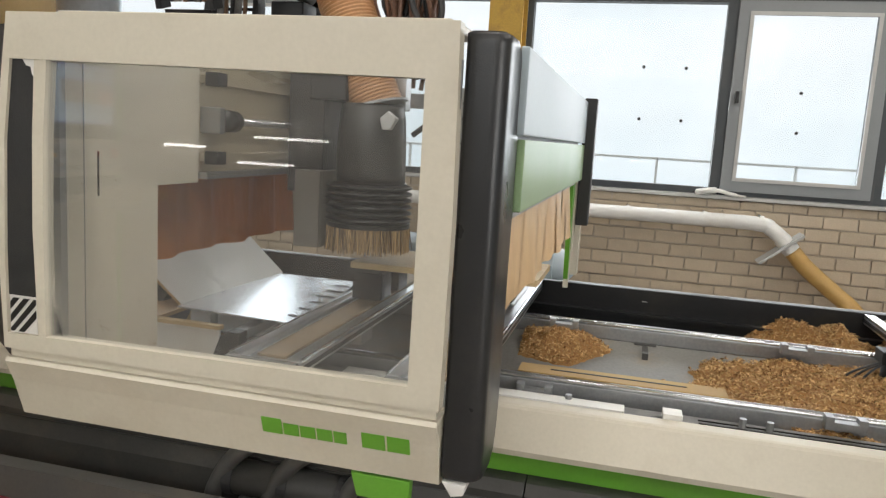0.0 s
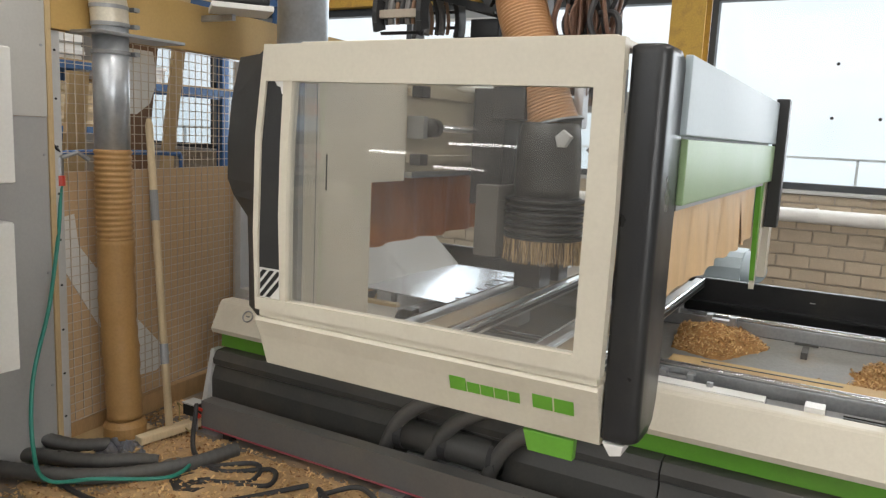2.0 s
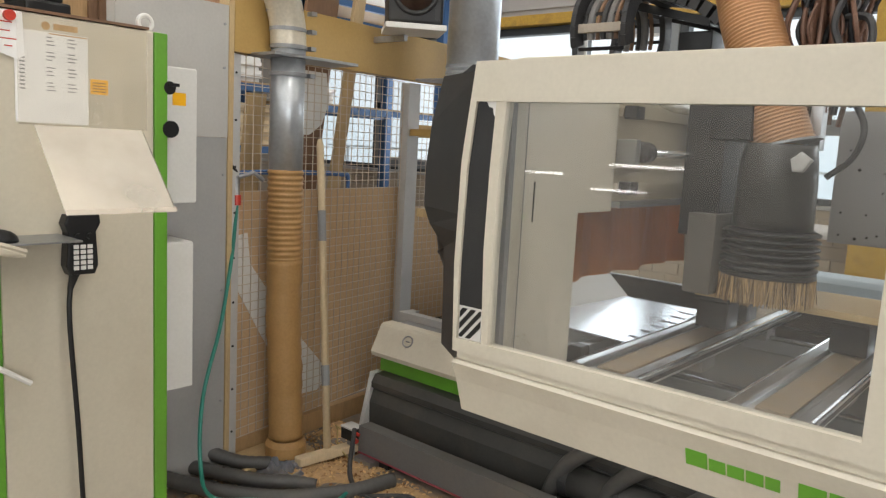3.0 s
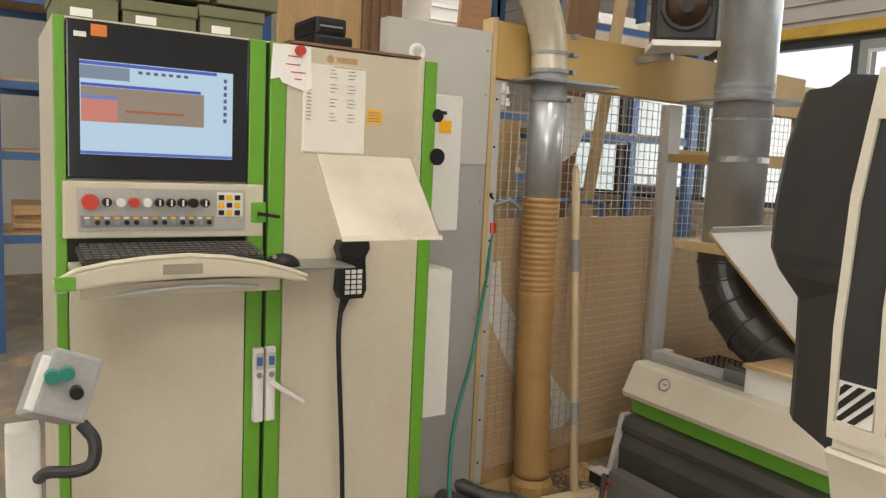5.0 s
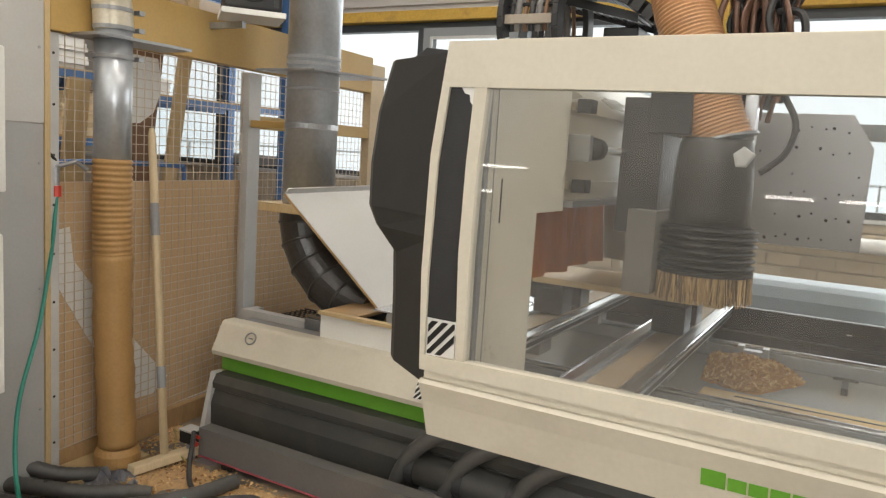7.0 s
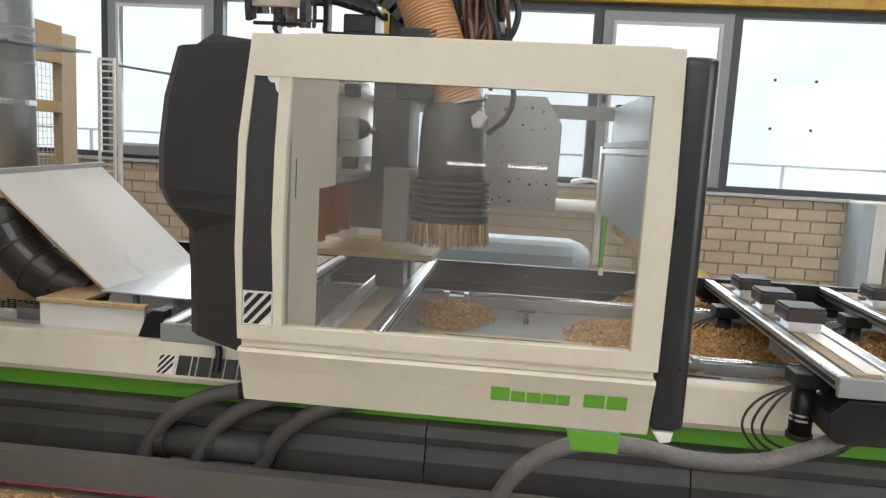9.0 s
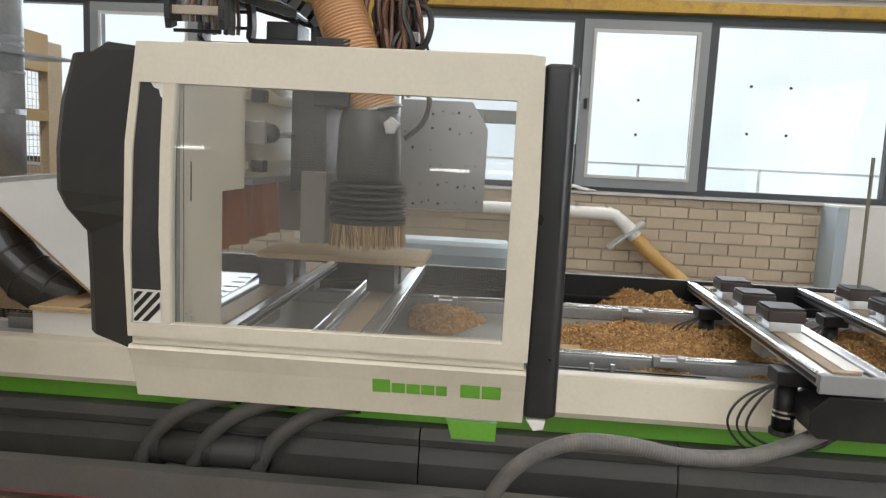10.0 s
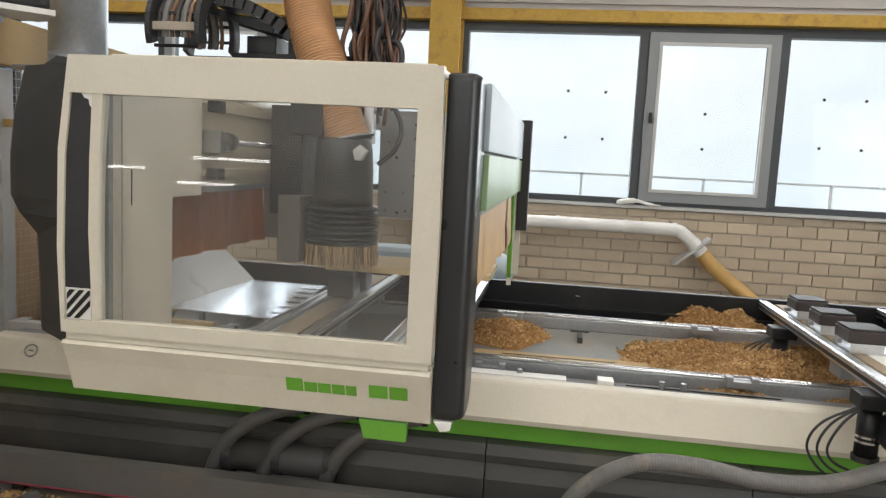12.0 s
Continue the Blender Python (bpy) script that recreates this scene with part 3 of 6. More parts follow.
def hatch(parent, x0, x1, z0, z1, y, n=4):
    """Slanting dark stripes on a light field."""
    part("badge_field", box(x0, x1, y, y + 0.002, z0, z1), WHITEPL, parent)
    w, h = x1 - x0, z1 - z0
    for k in range(-1, n):
        c0, c1 = k / n * 1.5 - 0.15, k / n * 1.5 + 0.07
        pts = []
        for c in (c0, c1):
            lo, hi = max(0.03, -c), min(0.97, 0.97 - c)
            row = [(u, c + u) for u in (lo, hi)] if hi > lo else []
            pts.append(row)
        if not pts[0] or not pts[1]:
            continue
        poly = [pts[0][0], pts[0][1]]
        if pts[0][1][0] > 0.96 and pts[1][1][1] > 0.96:
            poly.append((0.97, 0.97))
        poly += [pts[1][1], pts[1][0]]
        if pts[1][0][0] < 0.04 and pts[0][0][1] < 0.01 and pts[0][0][0] > 0.04:
            poly.append((0.03, 0.0))
        bm = prism([(x0 + w * u, z0 + h * min(max(v, 0.02), 0.98)) for u, v in poly], "y", y - 0.002, y - 0.0005)
        part("badge_stripe", bm, BLACK, parent)



def lean(ob):
    """Lays an upright plate on the slope of the front beam."""
    for v in ob.data.vertices:
        z = v.co.z
        v.co.y += (z - 0.40) * 0.492


old = set(bed.children)
hatch(bed, -1.345, -1.284, 0.41, 0.477, 1.4675)
for x, w in ((-1.268, 0.050), (-1.212, 0.018), (-1.188, 0.050), (-1.132, 0.046), (-1.080, 0.046), (-1.028, 0.046)):
    part("badge_block", box(x, x + w, 1.4655, 1.4672, 0.41, 0.477), BLACK, bed, "plain dark block")
for ob in set(bed.children) - old:
    lean(ob)
es = thing("rail_end_stop", (-1.39, 1.56, 0.527), "black wedge-shaped stop at the end of an aluminium guide", "end stop")
part("wedge", prism([(-1.455, 0.527), (-1.345, 0.527), (-1.345, 0.635), (-1.395, 0.635), (-1.42, 0.615)], "y", 1.540, 1.600, 0.004), BLACK, es)
part("guide_bar", box(-1.395, -1.348, 1.6005, 1.95, 0.60, 0.634, 0.003), ALU, es, "aluminium guide bar")
part("green_clip", box(-1.322, -1.298, 1.545, 1.575, 0.527, 0.556, 0.003), GREEN, es, "small green clip")
part("cable_bar", tube([(-1.31, 1.545, 0.552), (-1.22, 1.535, 0.540), (-1.13, 1.525, 0.542), (-1.11, 1.505, 0.50), (-1.11, 1.480, 0.43)], 0.013, 8), BLACK, es, "black cable guide")
part("rear_beam", box(BX0, BX1, 2.90, 3.36, 0.02, 0.62), GREY, bed)

# chips in the tray: lumpy sheets and loose flakes


def heap(name, x0, x1, y0, y1, z0, peaks, label, seed, nx=70, ny=36, flakes=1600, slope=0.0, lump=0.45):
    rnd = random.Random(seed)
    bm = bmesh.new()

    def height(x, y):
        h = 0
        for px, py, r, a in peaks:
            d = math.hypot((x - px), (y - py) * 1.3) / r + lump * noise.noise((x * 5, y * 7, seed + 2))
            d = max(d, 0)
            h = max(h, a * max(0, 1 - d ** 1.4))
        h *= 0.85 + 0.3 * noise.noise((x * 9, y * 9, seed))
        return z0 + slope * (y - y0) - (0.02 if h < 0.004 else 0) + h + 0.012 * noise.noise((x * 30, y * 30, seed)) + 0.006 * noise.noise((x * 80, y * 80, seed))
    g = [[bm.verts.new((x0 + (x1 - x0) * i / nx, y0 + (y1 - y0) * j / ny, height(x0 + (x1 - x0) * i / nx, y0 + (y1 - y0) * j / ny))) for j in range(ny + 1)] for i in range(nx + 1)]
    for i in range(nx):
        for j in range(ny):
            bm.faces.new((g[i][j], g[i + 1][j], g[i + 1][j + 1], g[i][j + 1]))
    ob = solo(name, bm, CHIPS, label, "wood chips", kind="stuff", loc=((x0 + x1) / 2, (y0 + y1) / 2, z0), smooth=True)
    verts, faces = [], []
    for _ in range(flakes):
        x, y = rnd.uniform(x0, x1), rnd.uniform(y0, y1)
        z = height(x, y)
        if z < z0 + slope * (y - y0) + 0.006:
            continue
        m = Matrix.Translation((x, y, z + 0.004)) @ Euler((rnd.uniform(-0.9, 0.9), rnd.uniform(-0.9, 0.9), rnd.uniform(0, 6.3))).to_matrix().to_4x4()
        l, w = rnd.uniform(0.004, 0.011), rnd.uniform(0.0012, 0.0030)
        k = len(verts)
        verts += [tuple(m @ Vector(p) - ob.location) for p in ((-l, -w, 0), (l, -w, 0.002), (l, w, 0.003), (-l, w, 0))]
        faces.append((k, k + 1, k + 2, k + 3))
    me = bpy.data.meshes.new("flakes")
    me.from_pydata(verts, [], faces)
    me.materials.append(FLAKES)
    fl = new("flakes", me)
    fl.parent = ob
    tagged(fl, kind="stuff")
    return ob


FLAKES = per_island("loose_flakes", (0.24, 0.105, 0.03), (0.84, 0.58, 0.27))
heap("chip_heap", -0.45, 2.4, 1.82, 2.42, 0.425, [(-0.31, 2.30, 0.21, 0.09), (0.88, 2.02, 0.66, 0.085), (1.35, 2.08, 0.7, 0.085), (0.52, 1.95, 0.42, 0.05), (0.62, 2.12, 0.42, 0.06), (2.0, 2.1, 0.6, 0.09)], "heaped light brown wood chips in the tray", 3, 150, 44, 27000, 0.19, 0.3)
heap("chip_heap", 0.25, 1.7, 2.50, 2.735, 0.36, [(0.70, 2.68, 0.46, 0.335), (0.84, 2.68, 0.50, 0.335), (1.1, 2.68, 0.5, 0.29), (1.4, 2.68, 0.4, 0.27)], "tall heap of wood chips against the black back wall", 5, 80, 26, 9500, 0.0, 0.12)
heap("chip_heap", 0.40, 1.6, 1.70, 1.745, 0.47, [(0.62, 1.72, 0.2, 0.05), (1.1, 1.72, 0.35, 0.05)], "thin drift of wood chips along the rail", 6, 60, 8, 1500)


STRIP = mat("dusty_strip", (0.34, 0.27, 0.19), 0.6, 0.2, var=0.2, scale=9, dirt=(0.45, 0.30, 0.15), dirt_amount=0.6, dirt_scale=8)


def support_bar(c, pods, label):
    t = thing("support_bar", (c, 1.9, 0.60), label, "support bar", "sliding support bars")
    y0, y1 = 1.10, 2.74
    part("bar_body", box(c - 0.085, c + 0.085, y0 + 0.02, y1 - 0.02, 0.655, 0.700, 0.003), ALU, t)
    for s in (-1, 1):
        r = part("edge_rail", box(c + s * 0.09 - 0.022, c + s * 0.09 + 0.022, y0, y1, 0.672, 0.716, 0.008), ALU, t)
        part("bright_edge", cyl((c + s * 0.108, y0 + 0.01, 0.712), (c + s * 0.108, y1 - 0.01, 0.712), 0.007, 8), CHROME, r)
        part("dark_groove", box(c + s * 0.112, c + s * 0.1135, y0 + 0.005, y1 - 0.005, 0.683, 0.697), BLACK, r)
    part("centre_strip", box(c - 0.045, c + 0.045, y0 + 0.05, y1 - 0.05, 0.7005, 0.708), STRIP, t, "chip-dusted centre strip")
    if pods:
        part("white_scale", box(c + 0.0, c + 0.06, y0 + 0.07, y0 + 0.58, 0.7085, 0.711), WHITEPL, t, "pale plastic strip")
    part("end_cap", box(c - 0.11, c + 0.11, y0 - 0.022, y0 - 0.001, 0.655, 0.714, 0.003), GREY, t)
    for y in (1.765, 2.46):
        part("slide_block", box(c - 0.07, c + 0.07, y - 0.06, y + 0.06, 0.60, 0.654, 0.004), GREY, t)
    for y, w in pods:
        p = part("vacuum_pod", box(c - 0.07, c + 0.07, y - w, y + w, 0.748, 0.795, 0.006), mat("dark_brown_pod", (0.035, 0.026, 0.024), 0.35, var=0.2), t, "dark vacuum pod")
        part("pod_base", box(c - 0.06, c + 0.06, y - w * 0.9, y + w * 0.9, 0.709, 0.7475, 0.003), ALU, p, "bright pod base")
        part("pod_top", box(c - 0.066, c + 0.066, y - w * 0.92, y + w * 0.92, 0.7955, 0.803, 0.002), RUBBER, p)
        part("pod_lever", box(c - 0.095, c - 0.071, y - 0.012, y + 0.012, 0.735, 0.75), STEEL, p)
    return t


support_bar(-0.545, (), "aluminium support bar with bright edges across the bed")
support_bar(-1.02, (), "aluminium support bar with bright edges across the bed")
for c, pods in ((1.06, ((1.74, 0.075), (2.05, 0.07), (2.36, 0.07))), (1.62, ((1.75, 0.075), (2.02, 0.07), (2.33, 0.07)))):
    support_bar(c, pods, "aluminium support bar carrying dark vacuum pods")
    # drives under the bars' ends
    for y, z0, z1 in ((1.30, 0.46, 0.62), (2.30, 0.49, 0.62)):
        d = thing("bar_drive", (c - 0.12, y, z0), "black upright drive cylinder with looped cables under the support bar", "drive cylinder", "bar drives")
        part("barrel", cyl((c - 0.12, y, z0), (c - 0.12, y, z1), 0.036, 18), BLACK, d, "", True)
        part("bright_ring", cyl((c - 0.12, y, z0 + 0.045), (c - 0.12, y, z0 + 0.053), 0.0375, 18), CHROME, d)
        part("bright_ring", cyl((c - 0.12, y, z0 + 0.062), (c - 0.12, y, z0 + 0.070), 0.0375, 18), CHROME, d)
        part("bracket", box(c - 0.17, c - 0.06, y - 0.05, y + 0.05, z1 + 0.0005, z1 + 0.05, 0.006), BLACK, d)
        part("foot", cyl((c - 0.12, y, z0 - 0.018), (c - 0.12, y, z0 - 0.0005), 0.042, 18), RUBBER, d)
        for k in range(3):
            q = 0.03 * k
            part("cable", tube(spline([(c - 0.14, y - 0.03, z1 + 0.02), (c - 0.22 - q, y - 0.05, z1 - 0.05), (c - 0.25 - q, y - 0.04, z1 - 0.15), (c - 0.17 - q * 0.5, y - 0.02, z0 - 0.05 - q * 0.6), (c - 0.02, y - 0.02, z0 - 0.06 + q * 0.4), (c + 0.06, y, z0 - 0.02)], 8), 0.0045, 6), RUBBER, d, "thin black cable")
    b = thing("bar_end_box", (c + 0.06, 1.22, 0.50), "black housing under the front end of the support bar", "drive housing", "bar end boxes")
    part("housing", prism([(c - 0.10, 0.52), (c - 0.07, 0.49), (c + 0.16, 0.49), (c + 0.16, 0.63), (c - 0.05, 0.63), (c - 0.10, 0.58)], "y", 1.14, 1.30, 0.004), BLACK, b)
    part("top_block", box(c - 0.02, c + 0.12, 1.15, 1.29, 0.6305, 0.654), BLACK, b)

# board being cut, on pods
w = thing("workpiece_board", (-0.72, 2.1, 0.84), "pale brown board lying on pods under the cutter", "board")
part("panel", box(-1.08, -0.36, 1.90, 2.30, 0.842, 0.866, 0.001), WOOD, w)
for x in (-1.02, -0.545):
    for y in (1.99, 2.21):
        p = thing("vacuum_pod", (x, y, 0.709), "dark vacuum pod under the board", "vacuum pod", "pods under the board")
        part("pod_body", box(x - 0.06, x + 0.06, y - 0.06, y + 0.06, 0.7165, 0.82, 0.005), BLACK, p)
        part("pod_seal", box(x - 0.055, x + 0.055, y - 0.055, y + 0.055, 0.8205, 0.8415), RUBBER, p)


def sheet(name, corners, t, material, label, category):
    """A flat sheet through four corners, t thick."""
    bm = bmesh.new()
    P = [Vector(c) for c in corners]
    n = (P[1] - P[0]).cross(P[3] - P[0]).normalized() * t
    a = [bm.verts.new(p) for p in P]
    b = [bm.verts.new(p + n) for p in P]
    bm.faces.new(a)
    bm.faces.new(b[::-1])
    for i in range(4):
        bm.faces.new((a[i], b[i], b[(i + 1) % 4], a[(i + 1) % 4]))
    bmesh.ops.recalc_face_normals(bm, faces=bm.faces[:])
    return solo(name, bm, material, label, category) if name else bm


SHEETMETAL = mat("bright_sheet", (0.72, 0.75, 0.80), 0.22, 0.7, var=0.06, scale=4)
s = thing("catch_tray", (-1.45, 2.1, 0.6), "bright sheet metal tray with slots at its end", "sheet tray")
part("tray_floor", sheet("", [(-1.70, 1.70, 0.655), (-1.17, 1.66, 0.655), (-1.27, 2.50, 0.655), (-1.70, 2.50, 0.655)], 0.006, SHEETMETAL, "", ""), SHEETMETAL, s)
for i in range(6):
    y = 1.76 + i * 0.12
    part("slot", box(-1.27 - i * 0.012, -1.20 - i * 0.012, y, y + 0.012, 0.6625, 0.664), BLACK, s)
for x, y in ((-1.6, 1.8), (-1.3, 1.8), (-1.6, 2.4), (-1.35, 2.4)):
    part("tray_leg", box(x - 0.01, x + 0.01, y - 0.01, y + 0.01, 0.352, 0.654), STEEL, s)

# ---- gantry with its cab ----
gantry = thing("gantry", (-0.9, 1.5, 0), "moving gantry with cream cab, dusty window and dark grey corners", "machine gantry")
FY = 0.576
part("front_frame", ring_frame([(-1.405, 1.566), (-0.405, 1.566), (-0.398, 1.2), (-0.402, 0.822), (-1.0, 0.822), (-1.432, 0.822), (-1.442, 1.05), (-1.436, 1.32)],
                               [(-1.398, 1.468), (-0.466, 1.461), (-0.466, 1.2), (-0.468, 0.865), (-1.0, 0.862), (-1.422, 0.857), (-1.424, 1.05), (-1.417, 1.30)], "y", FY, FY + 0.035), CREAM, gantry, "cream cab front")
part("frame_rib", prism([(-1.337, 1.468), (-1.306, 1.468), (-1.318, 1.30), (-1.322, 1.10), (-1.320, 0.858), (-1.340, 0.858), (-1.350, 1.10), (-1.346, 1.30)], "y", FY + 0.002, FY + 0.033), CREAM, gantry)
part("handle_strip", prism([(-1.40, 1.47), (-1.335, 1.47), (-1.344, 1.30), (-1.348, 1.1), (-1.345, 0.945), (-1.424, 0.945), (-1.426, 1.05), (-1.419, 1.30)], "y", FY + 0.008, FY + 0.030), DARK, gantry, "recessed dark grip strip")
part("worn_edge", prism([(-1.372, 1.470), (-1.338, 1.470), (-1.339, 1.428), (-1.347, 1.436), (-1.350, 1.452), (-1.362, 1.455)], "y", FY + 0.0065, FY + 0.0078), WHITEPL, gantry, "paint worn to white")
part("strip_field", box(-1.424, -1.338, FY + 0.010, FY + 0.030, 0.857, 0.944), WHITEPL, gantry)
hatch(gantry, -1.419, -1.346, 0.860, 0.942, FY + 0.0065)
pane = part("cab_window", prism([(-1.312, 1.472), (-0.464, 1.465), (-0.464, 0.862), (-1.322, 0.855), (-1.324, 1.1), (-1.320, 1.3)], "y", FY + 0.012, FY + 0.017), CABPANE, gantry, "dusty clear window")
pane.visible_shadow = False
part("groove", box(-1.425, -0.41, FY + 0.012, FY + 0.034, 0.800, 0.8215), CREAM, gantry)
lower = part("lower_panel", prism([(FY + 0.004, 0.799), (FY - 0.002, 0.790), (0.597, 0.740), (0.627, 0.648), (0.65, 0.645), (0.65, 0.799)], "x", -1.432, -0.403, 0.003), CREAM, gantry, "cream lower cab panel")
# plain green blocks in the place of the machine's name


def on_panel(z):
    return 0.597 + (0.742 - z) * (0.03 / 0.094) - 0.0015


for x0, w, z0, z1 in ((-0.792, 0.046, 0.711, 0.749), (-0.742, 0.034, 0.712, 0.740), (-0.704, 0.034, 0.712, 0.740), (-0.666, 0.034, 0.712, 0.740), (-0.628, 0.028, 0.712, 0.740), (-0.566, 0.05, 0.712, 0.749), (-0.511, 0.048, 0.712, 0.749)):
    bm = bmesh.new()
    d = 0.0015
    P = [(x0, z0), (x0 + w, z0), (x0 + w, z1), (x0, z1)]
    a = [bm.verts.new((x, on_panel(z) - d, z)) for x, z in P]
    b = [bm.verts.new((x, on_panel(z) + 0.004, z)) for x, z in P]
    bm.faces.new(a)
    bm.faces.new(b[::-1])
    for i in range(4):
        bm.faces.new((a[i], b[i], b[(i + 1) % 4], a[(i + 1) % 4]))
    bmesh.ops.recalc_face_normals(bm, faces=bm.faces[:])
    part("name_block", bm, GREEN, gantry, "plain green block")
part("front_tab", prism([(-0.60, 0.640), (-0.468, 0.640), (-0.470, 0.588), (-0.585, 0.588)], "y", 0.632, 0.66, 0.003), GREEN, gantry, "bright green tab under the cab")
part("panel_scratch", box(-1.293, -1.290, 0.5895, 0.60, 0.756, 0.768), BLACK, gantry)
part("cab_roof", box(-1.40, -0.41, FY + 0.036, 0.74, 1.548, 1.566, 0.004), CREAM, gantry, "thin cream cab roof")
part("roof_rim", box(-1.30, -0.43, FY + 0.03, FY + 0.07, 1.566, 1.574, 0.002), CREAM, gantry)

# dark side shell
bm = bmesh.new()
OUT = [(-1.685, 1.550), (-1.722, 1.42), (-1.738, 1.29), (-1.738, 1.175), (-1.712, 1.125), (-1.652, 1.062), (-1.646, 0.95), (-1.642, 0.775)]
INN = [(-1.408, 1.550), (-1.424, 1.42), (-1.434, 1.29), (-1.438, 1.175), (-1.440, 1.125), (-1.440, 1.062), (-1.438, 0.95), (-1.434, 0.775)]
f0 = [bm.verts.new((x, 0.612, z)) for x, z in INN]
f1 = [bm.verts.new((x + 0.035, 0.735, z)) for x, z in OUT]
f2 = [bm.verts.new((x, 0.775, z)) for x, z in OUT]
f3 = [bm.verts.new((x + 0.01, 1.0, z)) for x, z in OUT]
f4 = [bm.verts.new((x + 0.0, 1.0, z)) for x, z in INN]
loops = [f0, f1, f2, f3, f4]
for a, b in zip(loops, loops[1:] + loops[:1]):
    for i in range(len(a) - 1):
        bm.faces.new((a[i], b[i], b[i + 1], a[i + 1]))
bm.faces.new([l[0] for l in loops])
bm.faces.new([l[-1] for l in loops][::-1])
bmesh.ops.recalc_face_normals(bm, faces=bm.faces[:])
part("side_shell", bm, DARK, gantry, "dark grey moulded side shell", False)
part("shell_cap", prism([(-1.66, 1.551), (-1.44, 1.551), (-1.46, 1.575), (-1.60, 1.59)], "y", 0.80, 0.99, 0.003), DARK, gantry)

# dark corner post
bm = bmesh.new()
loops = []
for z, y1 in ((0.664, 0.70), (0.672, 0.735), (0.69, 0.775), (0.74, 0.796), (0.80, 0.802), (1.42, 0.802), (1.50, 0.796), (1.535, 0.775), (1.550, 0.735), (1.556, 0.70)):
    e = 0.012 if z in (0.664, 1.556) else 0.0
    ring = [(-0.402 + e, y1 - e), (-0.402 + e, 0.634), (-0.400 + e, 0.618 + e), (-0.390, 0.612 + e)]
    ring += [(-0.350 + (0.032 - e) * math.sin(k * math.pi / 16), 0.644 - (0.032 - e) * math.cos(k * math.pi / 16)) for k in range(9)] + [(-0.318 - e, 0.662)]
    ring += [(-0.318 - e, y1 - 0.02 - e), (-0.330, y1 - e)]
    loops.append([bm.verts.new((x, y, z)) for x, y in ring])
for lo, hi in zip(loops, loops[1:]):
    for k in range(len(lo)):
        j = (k + 1) % len(lo)
        bm.faces.new((lo[k], lo[j], hi[j], hi[k]))
bm.faces.new(loops[0])
bm.faces.new(loops[-1])
bmesh.ops.recalc_face_normals(bm, faces=bm.faces[:])
part("corner_post", bm, POSTGREY, gantry, "dark grey rounded corner post", True)
part("post_foot", prism([(-0.395, 0.663), (-0.345, 0.663), (-0.35, 0.640), (-0.375, 0.634)], "y", 0.61, 0.68, 0.003), WHITEPL, gantry, "chipped white foot")
for z0, z1 in ((1.28, 1.34), (1.36, 1.50)):
    part("hinge", box(-0.414, -0.402, 0.596, 0.611, z0, z1, 0.003), STEEL, gantry)

# long side: fascias, curtain, rear post
part("upper_fascia", box(-0.3215, -0.303, 0.765, 2.64, 1.368, 1.548, 0.004), PALEBLUE, gantry, "glossy pale upper fascia")
part("lower_fascia", box(-0.322, -0.304, 0.80, 2.64, 1.205, 1.360, 0.004), PALEGREEN, gantry, "glossy pale green lower fascia")
part("fascia_rail", box(-0.36, -0.334, 0.80, 2.64, 1.352, 1.375), GREY, gantry)
part("inner_panel", box(-0.353, -0.347, 0.80, 2.63, 1.03, 1.351), PALEBLUE, gantry, "grey inner panel behind the curtain")
part("rear_post", prism([(2.62, 1.565), (2.70, 1.565), (2.71, 1.40), (2.69, 1.0), (2.63, 1.0)], "x", -0.318, -0.262, 0.006), DARK, gantry, "dark rear post")
part("rear_leg", prism([(2.46, 1.204), (2.61, 1.204), (2.61, 0.76), (2.56, 0.76)], "x", -0.345, -0.325), GREEN, gantry, "green rear leg")
part("rear_side_panel", prism([(2.565, 1.25), (2.66, 1.25), (2.66, 1.0), (2.60, 0.80), (2.565, 0.72)], "x", -0.345, -0.322), CREAM, gantry)
part("rear_column", box(-0.36, -0.30, 2.72, 2.82, 0.755, 1.36), CREAM, gantry)
part("rear_column", box(-1.62, -1.40, 2.80, 2.98, 0.815, 1.6), CREAM, gantry)
STRIPS = []
for i in range(12):
    y = 0.82 + i * 0.124
    L = 0.228
    bm = bmesh.new()
    n = 6
    cols = []
    for k in range(n + 1):
        yy = y + 0.148 * k / n
        xo = -0.334 - (0.001 if i % 2 else 0.0)
        cols.append([(xo + (0.007 * math.sin(yy * 11) + 0.004 * math.sin(yy * 27)) * j / 6, yy, 1.206 - L * j / 6 - (0.004 * math.sin(yy * 31) if j == 6 else 0)) for j in range(7)])
    fr = [[bm.verts.new(p) for p in c] for c in cols]
    bk = [[bm.verts.new((p[0] + 0.003, p[1], p[2])) for p in c] for c in cols]
    for a, sgn in ((fr, 1), (bk, -1)):
        for k in range(n):
            for j in range(6):
                q = (a[k][j], a[k + 1][j], a[k + 1][j + 1], a[k][j + 1])
                bm.faces.new(q if sgn > 0 else q[::-1])
    o = Vector((-0.334, y + 0.06, 1.206))
    for v in bm.verts:
        v.co -= o
    st = new("curtain_strip", mesh_of("curtain_strip", bm, CURTAIN, True))
    st.parent = gantry
    st.location = o - Vector(gantry.location)
    STRIPS.append(st)
part("curtain_rail", box(-0.345, -0.323, 0.82, 2.5, 1.19, 1.21), STEEL, gantry)

